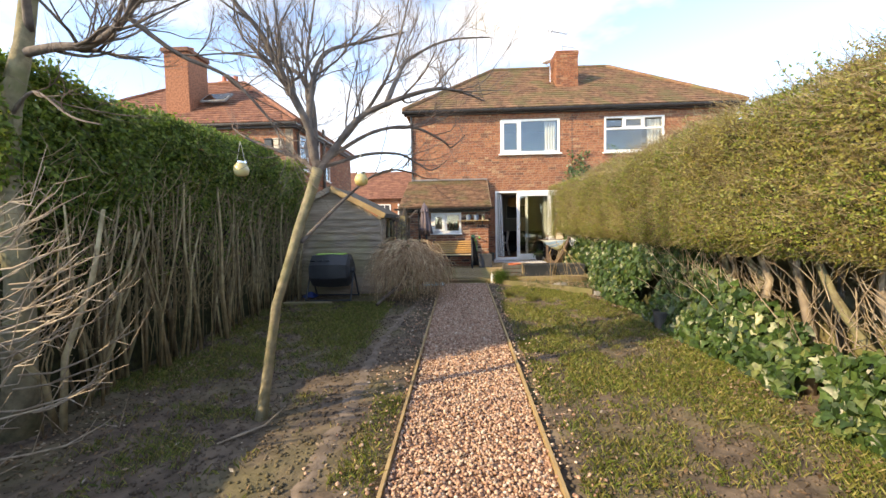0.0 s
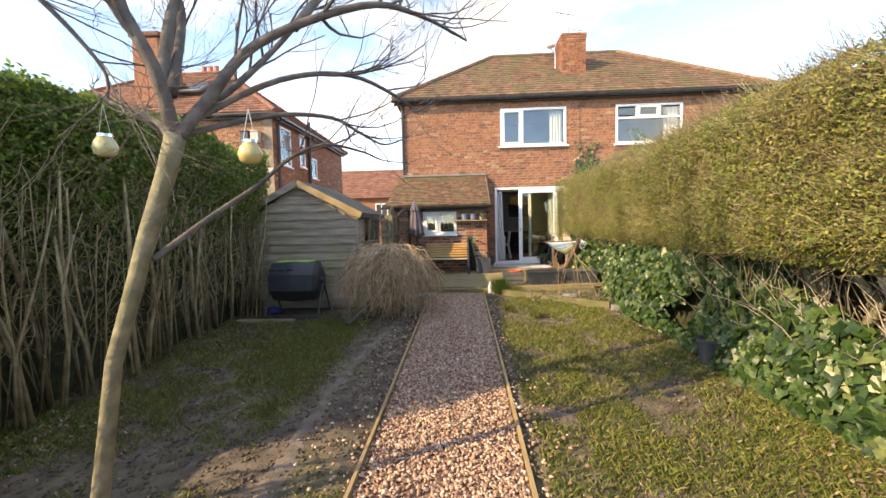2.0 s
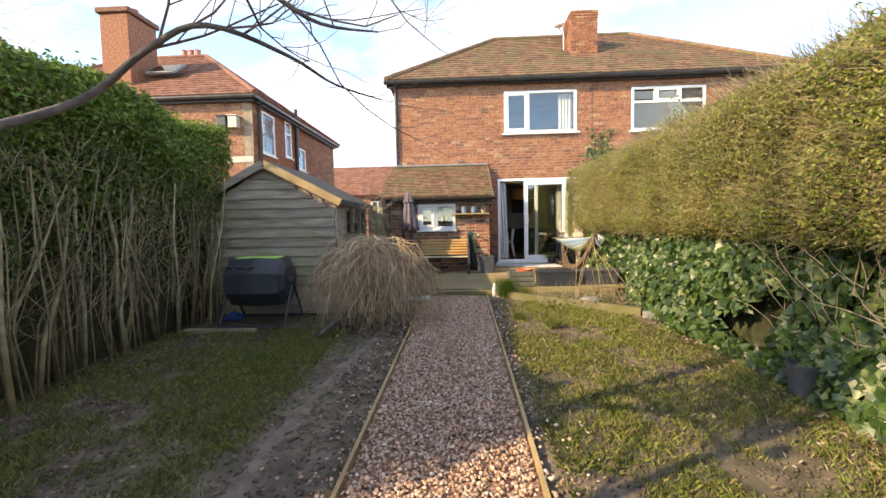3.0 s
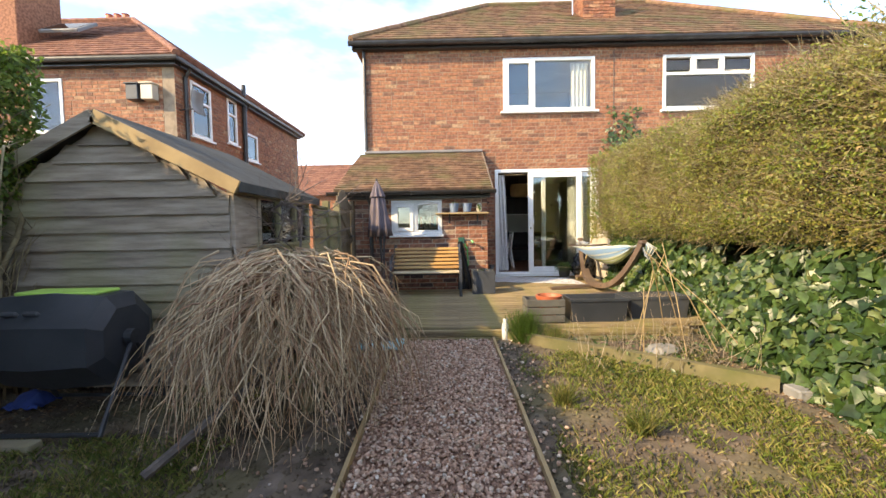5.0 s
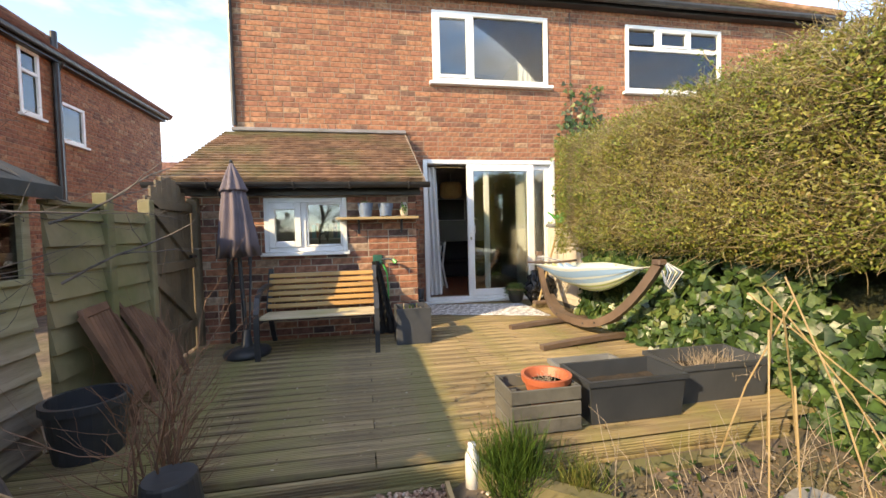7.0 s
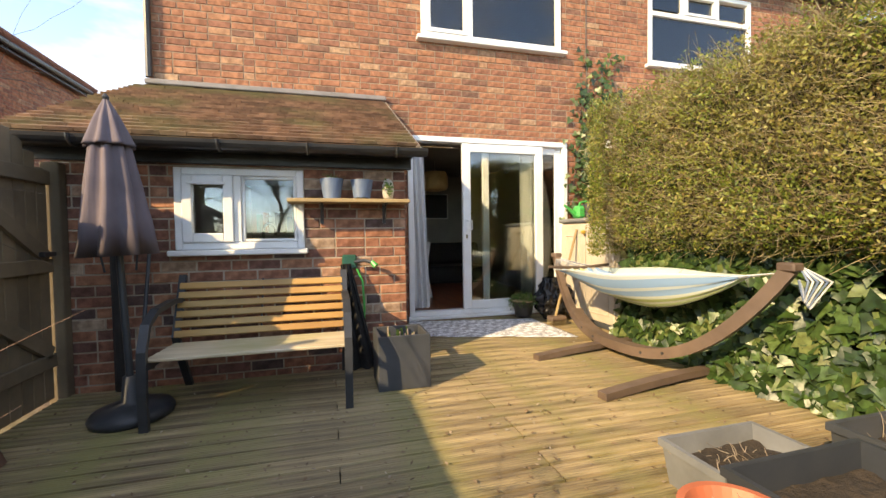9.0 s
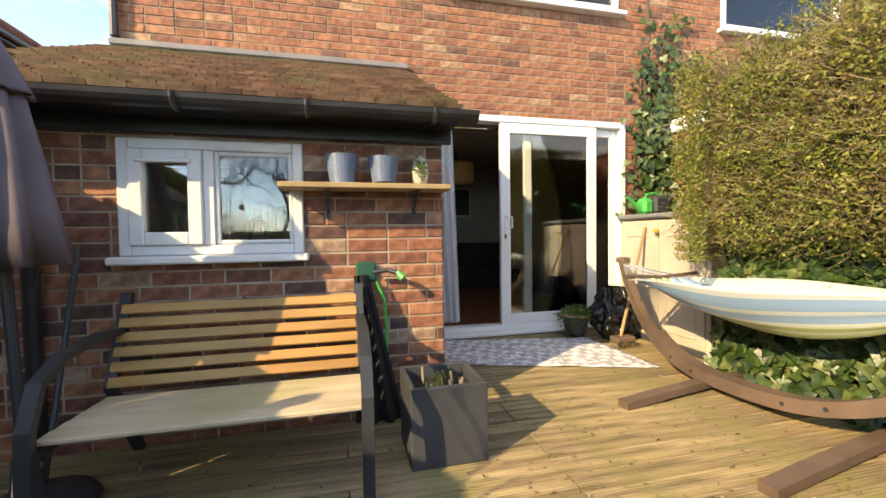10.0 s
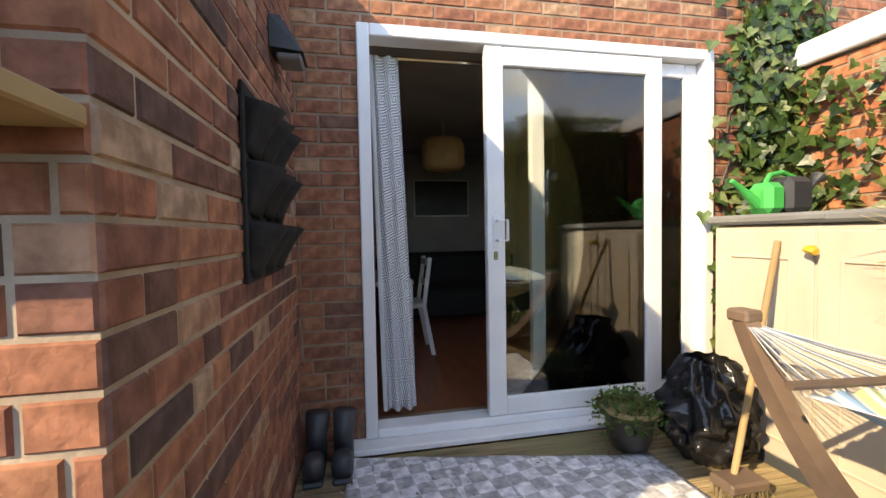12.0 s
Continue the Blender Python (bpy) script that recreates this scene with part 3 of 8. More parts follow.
def make_path():
    g = Geo()
    g.sheet(lambda u, v: (PX0 + (PX1 - PX0) * v, -2 + 11.1 * u, ground_z(-2 + 11.1 * u) - 0.012), 60, 4)
    single("path", g, GRAVEL_BED, "gravel path bed of crushed pink stone", "path", kind="structure")
    for x, nm in ((PX0 - 0.012, "edge"), (PX1 + 0.012, "edge")):
        t = thing("path_edging", "thin pale timber edging board along the gravel path", "edging", (x, 3, -0.1), "path edging boards", "structure")
        y = -2.0
        while y < 9.05:
            y2 = min(y + 2.4, 9.1)
            b = Geo().bar([(x + 0.006 * noise.noise((y, x, 0)), y + 0.004, ground_z(y) - 0.01), (x + 0.006 * noise.noise((y2, x, 0)), y2 - 0.004, ground_z(y2) - 0.01)], 0.022, 0.085)
            part("board", b, EDGING, t)
            y = y2
    n = 30000
    y = -0.5 + 9.6 * RNG.random(n) ** 0.9
    x = RNG.uniform(PX0 + 0.01, PX1 - 0.01, n)
    z = ground_za(y) + RNG.uniform(-0.006, 0.010, n)
    # stray stones spilled over the edging
    k = 1100
    x[:k] = np.where(RNG.random(k) < 0.5, PX0 - np.abs(RNG.normal(0, 0.22, k)), PX1 + np.abs(RNG.normal(0, 0.16, k)))
    y[:k] = RNG.uniform(0.5, 9.0, k)
    z[:k] = ground_za(y[:k]) + 0.022
    pos = np.stack([x, y, z], 1)
    p = (1 + 5 ** 0.5) / 2
    ico = np.array([(-1, p, 0), (1, p, 0), (-1, -p, 0), (1, -p, 0), (0, -1, p), (0, 1, p), (0, -1, -p), (0, 1, -p), (p, 0, -1), (p, 0, 1), (-p, 0, -1), (-p, 0, 1)], float) / 1.9
    fi = np.array([(0, 11, 5), (0, 5, 1), (0, 1, 7), (0, 7, 10), (0, 10, 11), (1, 5, 9), (5, 11, 4), (11, 10, 2), (10, 7, 6), (7, 1, 8), (3, 9, 4), (3, 4, 2), (3, 2, 6), (3, 6, 8), (3, 8, 9), (4, 9, 5), (2, 4, 11), (6, 2, 10), (8, 6, 7), (9, 8, 1)])
    sc = RNG.uniform(0.006, 0.0145, (n, 1, 1)) * RNG.uniform(0.65, 1.35, (n, 1, 3))
    vs = ico[None] * sc * RNG.uniform(0.8, 1.2, (n, 12, 1))
    a = RNG.uniform(0, 6.28, n)
    ca, sa = np.cos(a)[:, None], np.sin(a)[:, None]
    vs = np.stack([vs[..., 0] * ca - vs[..., 1] * sa, vs[..., 0] * sa + vs[..., 1] * ca, vs[..., 2] * 0.8], -1) + pos[:, None, :]
    fs = (fi[None] + (np.arange(n) * 12)[:, None, None]).reshape(-1, 3)
    single("gravel", fast_mesh("gravel", vs.reshape(-1, 3), fs, GRAVEL), GRAVEL, "loose pink and buff gravel stones", "gravel", kind="stuff")


CH, BL, JT = 0.075, 0.215, 0.010
COURSE_BASE = 0.02


def cut(rect, holes):
    """Rectangles of rect left when the holes are taken out."""
    u0, u1, z0, z1 = rect
    us = sorted({u0, u1, *[min(max(h[i], u0), u1) for h in holes for i in (0, 1)]})
    zs = sorted({z0, z1, *[min(max(h[i], z0), z1) for h in holes for i in (2, 3)]})
    out = []
    for a, b in zip(us, us[1:]):
        for c, d in zip(zs, zs[1:]):
            m, q = (a + b) / 2, (c + d) / 2
            if b - a > 1e-4 and d - c > 1e-4 and not any(h[0] < m < h[1] and h[2] < q < h[3] for h in holes):
                out.append((a, b, c, d))
    return out


def brick_wall(name, label, O, U, N, rect, holes, thick, near=None, brick=None, course=CH, length=BL, slope=None, body=None, mortar=None):
    """A wall of laid bricks on a mortar body, with openings; the bricks inside near are pieces of their own."""
    brick = brick or BRICK
    O, U, N, Z = Vector(O), Vector(U), Vector(N), Vector((0, 0, 1))
    P = lambda u, z, d: O + U * u + Z * z + N * d
    g = Geo()
    bu0, bu1 = body or rect[:2]
    if slope:
        vs = [P(u, z, q) for u, zt in ((bu0, slope(bu0)), (bu1, slope(bu1))) for z in (rect[2], zt) for q in (-thick, 0)]
        g.add(vs, [(0, 1, 3, 2), (4, 6, 7, 5), (0, 4, 5, 1), (2, 3, 7, 6), (0, 2, 6, 4), (1, 5, 7, 3)])
    for a, b, c, d in [] if slope else cut((bu0, bu1, *rect[2:]), holes):
        vs = [P(u, z, q) for u in (a, b) for z in (c, d) for q in (-thick, 0)]
        g.add(vs, [(0, 1, 3, 2), (4, 6, 7, 5), (0, 4, 5, 1), (2, 3, 7, 6), (0, 2, 6, 4), (1, 5, 7, 3)])
    wall = single(name, g, mortar or MORTAR, label, "wall", kind="structure")
    rest, pieces = Geo(), []
    u0, u1, z0, z1 = rect
    k0, k1 = math.floor((z0 - COURSE_BASE) / course), math.ceil((z1 - COURSE_BASE) / course)
    rr = random.Random(name)
    for k in range(k0, k1):
        za, zb = max(COURSE_BASE + k * course, z0), min(COURSE_BASE + (k + 1) * course - JT, z1)
        if zb - za < 0.02:
            continue
        u = u0 - (0.5 * (length + JT) if k % 2 else 0.0) - (0.06 if k % 5 == 2 else 0)
        while u < u1:
            w = length if rr.random() > 0.18 else (length - JT) / 2
            spans = [(max(u, u0), min(u + w, u1))]
            for h in holes:
                if h[2] < (za + zb) / 2 < h[3]:
                    nxt = []
                    for a, b in spans:
                        if b <= h[0] or a >= h[1]:
                            nxt.append((a, b))
                        else:
                            if a < h[0]:
                                nxt.append((a, h[0]))
                            if b > h[1]:
                                nxt.append((h[1], b))
                    spans = nxt
            for a, b in spans:
                if b - a > 0.025 and not (slope and zb > slope((a + b) / 2)):
                    pr = 0.004 + rr.uniform(0, 0.004)
                    if near and near[0] < a < near[1] and near[2] < za < near[3] and abs(b - a - length) < 1e-3 and zb - za > course - JT - 1e-3 and len(pieces) < 300:
                        pieces.append((a, za, pr))
                    else:
                        h = 0.004
                        vs = [P(q, z, 0) for q, z in ((a, za), (b, za), (b, zb), (a, zb))] + [P(q, z, pr) for q, z in ((a + h, za + h), (b - h, za + h), (b - h, zb - h), (a + h, zb - h))]
                        rest.add(vs, [(4, 5, 6, 7), (0, 1, 5, 4), (1, 2, 6, 5), (2, 3, 7, 6), (3, 0, 4, 7)])
            u += w + JT
    st = tagged(new("brickwork", rest.mesh("brickwork", brick)), "laid red and brown bricks", kind="stuff")
    st.parent = wall
    if pieces:
        h = 0.004
        bh = course - JT
        vs = [(0, 0, 0), (length, 0, 0), (length, 0, bh), (0, 0, bh), (h, 0.007, h), (length - h, 0.007, h), (length - h, 0.007, bh - h), (h, 0.007, bh - h), ]
        bg = Geo().add(vs, [(4, 5, 6, 7), (0, 1, 5, 4), (1, 2, 6, 5), (2, 3, 7, 6), (3, 0, 4, 7), (3, 2, 1, 0)])
        me = bg.mesh("brick", brick)
        rot = Matrix((U, N, Z)).transposed().to_4x4()
        for a, z, pr in pieces:
            ob = new("brick", me)
            ob.parent = wall
            ob.matrix_basis = Matrix.Translation(P(a, z, pr - 0.007)) @ rot
    return wall


FY, KY, KX = 13.49, 11.86, 0.77
HX0, HX1 = -1.57, 8.6
EAVE = 4.90
UW = (1.29, 3.17, 3.52, 4.62)
NW = (4.56, 6.42, 3.50, 4.62)
DR = (1.10, 3.26, 0.17, 2.36)
KW = (-0.86, 0.0, 1.05, 1.65)
DZ = 0.13


def make_house_walls():
    brick_wall("wall_rear", "red brick rear wall of the semi-detached house", (0, FY, 0), (1, 0, 0), (0, -1, 0), (HX0, HX1, -0.1, EAVE), [UW, NW, DR], 0.25,
               near=(0.77, 4.2, 0.1, 3.2))
    brick_wall("wall_house_side", "red brick side wall of the house", (HX0, 0, 0), (0, -1, 0), (-1, 0, 0), (-20.4, -FY - 0.252, -0.1, EAVE), [], 0.25)
    g = Geo().box(HX0 + 0.25, 20.15, -0.1, HX1, 20.4, EAVE)
    single("wall_street", g, MORTAR, "plain street-side wall of the house", "wall", kind="structure")
    g = Geo().box(HX1 - 0.25, FY + 0.252, -0.1, HX1, 20.14, EAVE)
    single("wall_far_side", g, MORTAR, "plain far side wall of the house", "wall", kind="structure")
    brick_wall("wall_kitchen_front", "weathered red brick front of the kitchen lean-to", (0, KY, 0), (1, 0, 0), (0, -1, 0), (HX0, KX, -0.05, 1.70), [KW], 0.24, near=(-1.2, 0.77, 0.2, 1.7), brick=BRICK_OLD, mortar=MORTAR_PALE)
    brick_wall("wall_kitchen_side", "brown and red brick side of the kitchen lean-to", (KX, 0, 0), (0, 1, 0), (1, 0, 0), (KY, FY - 0.006, -0.05, 2.52), [], 0.24,
               near=(KY, FY, 0.3, 2.3), slope=lambda u: 1.83 + (u - KY) * 0.46, body=(KY + 0.242, FY - 0.006), brick=BRICK_OLD, mortar=MORTAR_PALE)
    brick_wall("wall_kitchen_outer", "red brick outer side of the kitchen lean-to", (HX0, 0, 0), (0, -1, 0), (-1, 0, 0), (-FY + 0.006, -KY - 0.245, -0.05, 1.70), [], 0.24)
    # neighbour's projecting wall beyond the storage box
    brick_wall("wall_neighbour_extension", "bright orange-red brick wall of the neighbouring extension", (3.85, 0, 0), (0, -1, 0), (-1, 0, 0), (-FY + 0.01, -11.2, -0.05, 2.25), [], 0.2, brick=BRICK_NEW)
    g = Geo().box(3.80, 11.1, 2.26, 4.4, FY - 0.01, 2.40, 0.01)
    single("fascia_neighbour", g, UPVC, "white fascia board on the neighbouring extension", "fascia", kind="structure")


def roof_plane(name, label, corners, nu, nv, tile, parent=None):
    """A sloping roof of separate courses of tiles between four corners (eave left, eave right, top right, top left)."""
    A, B, C, D = [Vector(p) for p in corners]
    N = (B - A).cross(D - A).normalized()
    if N.z < 0:
        N = -N
    g = Geo()
    for j in range(nv):
        v0, v1 = j / nv, (j + 1.12) / nv
        v1 = min(v1, 1)
        L0, R0, L1, R1 = A.lerp(D, v0), B.lerp(C, v0), A.lerp(D, v1), B.lerp(C, v1)
        n = max(1, round(nu * (R0 - L0).length / max((B - A).length, 1e-6)))
        off = 0.5 if j % 2 else 0
        for i in range(-1, n + 1):
            a, b = max((i + off) / n, 0), min((i + 1 + off) / n, 1)
            if b - a < 0.02 / n:
                continue
            e = 0.0018 / max((R0 - L0).length, 0.01)
            jig = random.uniform(0, 0.006)
            lo = [L0.lerp(R0, a + e), L0.lerp(R0, b - e)]
            hi = [L1.lerp(R1, b - e), L1.lerp(R1, a + e)]
            up = N * (0.030 + jig)
            vs = [lo[0] + up, lo[1] + up, hi[0] + N * 0.012, hi[1] + N * 0.012, lo[0] + N * 0.008, lo[1] + N * 0.008]
            g.add(vs, [(0, 1, 2, 3), (4, 5, 1, 0)])
    return g, Geo().add([A, B, C, D, A - N * 0.04, B - N * 0.04, C - N * 0.04, D - N * 0.04], [(0, 1, 2, 3), (7, 6, 5, 4), (0, 4, 5, 1), (1, 5, 6, 2), (2, 6, 7, 3), (3, 7, 4, 0)])


def hip_roof(thing_ob, x0, x1, y0, y1, z, rise, run, tile, n=46):
    """Hipped roof with the ridge along x."""
    a, b, c, d = (x0, y0, z), (x1, y0, z), (x1, y1, z), (x0, y1, z)
    ym = (y0 + y1) / 2
    r0, r1 = (x0 + run, ym, z + rise), (x1 - run, ym, z + rise)
    for q, nu in (((a, b, r1, r0), n), ((c, d, r0, r1), n // 2), ((d, a, r0, r0), n // 2), ((b, c, r1, r1), n // 2)):
        tiles, deckg = roof_plane("roof", "", q, nu, 20, tile)
        part("roof_slope", deckg, tile, thing_ob)
        tagged(part("roof_tiles", tiles, tile, thing_ob), kind="stuff")
    for p, q in ((a, r0), (b, r1), (c, r1), (d, r0), (r0, r1)):
        g = Geo().tube([Vector(p).lerp(Vector(q), t / 14) + Vector((0, 0, 0.03 + 0.008 * (t % 2))) for t in range(15)], 0.075, 8)
        part("ridge", g, tile, thing_ob)


def make_roofs():
    t = thing("roof_main", "brown clay tiled hipped roof, patched with moss", "roof", (3.5, 16.5, EAVE), kind="structure")
    hip_roof(t, HX0 - 0.2, HX1 + 0.2, FY - 0.25, 20.0, EAVE + 0.03, 2.34, 3.1, TILE_ROOF, 56)
    g = Geo().box(HX0 - 0.2, FY - 0.16, EAVE - 0.10, HX1 + 0.2, FY - 0.012, EAVE + 0.02)
    single("soffit_main", g, BLACK_PAINT, "black painted eaves board of the house", "soffit", kind="structure")
    g = Geo().tube([(HX0 - 0.25, FY - 0.24, EAVE - 0.02), (HX1, FY - 0.24, EAVE - 0.02)], 0.055, 8)
    single("gutter", g, BLACK_PAINT, "long black plastic gutter under the house eaves", "gutter")
    g = Geo().tube([(HX0 + 0.02, FY - 0.05, EAVE - 0.1), (HX0 + 0.02, FY - 0.05, 2.8)], 0.033, 8)
    single("downpipe", g, BLACK_PAINT, "black downpipe at the house corner", "pipe")
    # lean-to
    t = thing("roof_kitchen", "brown clay tiled lean-to roof with moss", "roof", (-0.4, 12.6, 1.9), kind="structure")
    tiles, deckg = roof_plane("roof", "", ((HX0 - 0.2, KY - 0.25, 1.81), (KX + 0.06, KY - 0.25, 1.81), (KX + 0.06, FY, 2.72), (HX0 - 0.1, FY, 2.72)), 17, 20, TILE_ROOF)
    part("roof_slope", deckg, TILE_ROOF, t)
    tagged(part("roof_tiles", tiles, TILE_ROOF, t), kind="stuff")
    part("flashing", Geo().box(HX0 - 0.02, FY - 0.07, 2.73, KX + 0.08, FY - 0.012, 2.785, 0.01), LEAD, t, "grey mortar flashing strip")
    part("verge", Geo().bar([(KX + 0.065, KY - 0.25, 1.785), (KX + 0.065, FY - 0.012, 2.695)], 0.03, 0.07), MORTAR, t)
    g = Geo().box(HX0 - 0.15, KY - 0.045, 1.675, KX + 0.05, KY - 0.012, 1.79, 0.004)
    single("fascia_kitchen", g, BLACK_PAINT, "glossy black fascia board over the kitchen window", "fascia", kind="structure")
    single("soffit_kitchen", Geo().box(HX0 - 0.15, KY - 0.2, 1.755, KX + 0.05, KY - 0.046, 1.78), BLACK_PAINT, "black soffit under the lean-to eaves", "soffit", kind="structure")
    t = thing("gutter", "black half-round plastic gutter on the lean-to", "gutter", (-0.4, KY - 0.28, 1.86))
    g = Geo()
    prof = [(math.cos(a) * 0.056, math.sin(a) * 0.056) for a in np.linspace(math.pi, 2 * math.pi, 9)] + [(math.cos(a) * 0.049, math.sin(a) * 0.049) for a in np.linspace(2 * math.pi, math.pi, 9)]
    xs = (HX0 - 0.3, KX + 0.12)
    n = len(prof)
    g.add([(x, KY - 0.29 + a, 1.785 + b) for x in xs for a, b in prof], [(i, (i + 1) % n, n + (i + 1) % n, n + i) for i in range(n)])
    part("channel", g, BLACK_PAINT, t)
    part("end_cap", Geo().add([(KX + 0.121, KY - 0.29 + a, 1.785 + b) for a, b in prof[:9]], [tuple(range(9))]), BLACK_PAINT, t)
    for x in (-1.3, -0.5, 0.05, 0.66):
        part("bracket", Geo().tube([(x, KY - 0.29 + math.cos(a) * 0.061, 1.785 + math.sin(a) * 0.061) for a in np.linspace(math.pi, 2 * math.pi, 9)], 0.012, 6), BLACK_PAINT, t)
    single("downpipe", Geo().tube([(-1.2, KY - 0.29, 1.74), (-1.2, KY - 0.24, 1.68), (-1.2, KY - 0.06, 1.6), (-1.2, KY - 0.05, DZ)], 0.034, 10), BLACK_PAINT, "black downpipe beside the kitchen wall", "pipe")
    # chimney with aerials
    t = thing("chimney", "weathered red brick chimney stack", "chimney", (3.73, 15.1, 5.9))
    g, mort = Geo(), Geo().box(3.37, 14.76, 5.7, 4.09, 15.59, 7.22)
    part("chimney_core", mort, MORTAR, t)
    for k in range(20):
        z = 5.72 + k * CH
        o = 0.02 if k > 17 else (0.01 if k > 16 else 0)
        for i in range(4):
            off = 0.09 if k % 2 else 0
            a, b = 3.36 - o + i * 0.236 - off, 3.36 - o + i * 0.236 + 0.225 - off
            a, b = max(a, 3.36 - o), min(b, 4.10 + o)
            if b - a > 0.03:
                g.box(a, 14.745 - o, z, b, 14.8, z + 0.065, 0.004)
            c, d = 14.75 - o + i * 0.236 - off, min(14.75 - o + i * 0.236 + 0.225 - off, 15.6)
            if d - c > 0.03:
                g.box(3.355 - o, max(c, 14.81), z, 3.4, max(d, 14.83), z + 0.065, 0.004)
    tagged(part("brickwork", g, BRICK, t), kind="stuff")
    a = thing("tv_aerial", "thin metal television aerial on a mast", "aerial", (3.25, 15.2, 6.6))
    part("mast", Geo().tube([(3.25, 15.2, 6.3), (3.25, 15.2, 8.15)], 0.022, 6), CHROME, a)
    part("boom", Geo().tube([(3.15, 15.2, 8.1), (3.85, 15.2, 7.95)], 0.014, 5), CHROME, a)
    for i in range(7):
        x = 3.22 + i * 0.1
        part("element", Geo().tube([(x, 14.95, 8.085 - i * 0.021), (x, 15.45, 8.085 - i * 0.021)], 0.008, 4), CHROME, a)
    a2 = thing("tv_aerial", "small second aerial by the chimney", "aerial", (3.95, 15.3, 7.2))
    part("mast", Geo().tube([(3.7, 15.3, 7.2), (3.7, 15.3, 7.62)], 0.015, 5), CHROME, a2)
    part("boom", Geo().tube([(3.65, 15.3, 7.6), (4.15, 15.3, 7.5)], 0.011, 5), CHROME, a2)
    d = thing("satellite_dish", "small white dish beside the chimney", "dish", (3.1, 15.2, 6.9))
    part("dish", Geo().lathe([(0.02, 6.92), (0.12, 6.95), (0.17, 7.0), (0.16, 7.0), (0.02, 6.94)], 3.08, 15.1, 14), UPVC, d, smooth=True)
    part("arm", Geo().tube([(3.08, 15.1, 6.92), (3.25, 15.2, 6.75)], 0.012, 5), CHROME, d)


def frame_rect(g, x0, x1, z0, z1, y0, y1, w, wb=None, c=0.006):
    """Four bars round an opening, mitred square."""
    wb = wb or w
    g.box(x0, y0, z0, x0 + w, y1, z1, c)
    g.box(x1 - w, y0, z0, x1, y1, z1, c)
    g.box(x0 + w, y0, z0, x1 - w, y1, z0 + wb, c)
    g.box(x0 + w, y0, z1 - w, x1 - w, y1, z1, c)


def pane(x0, x1, z0, z1, y):
    return Geo().box(x0, y, z0, x1, y + 0.006, z1)


def finish_pane(ob):
    ob.visible_shadow = False
    return ob


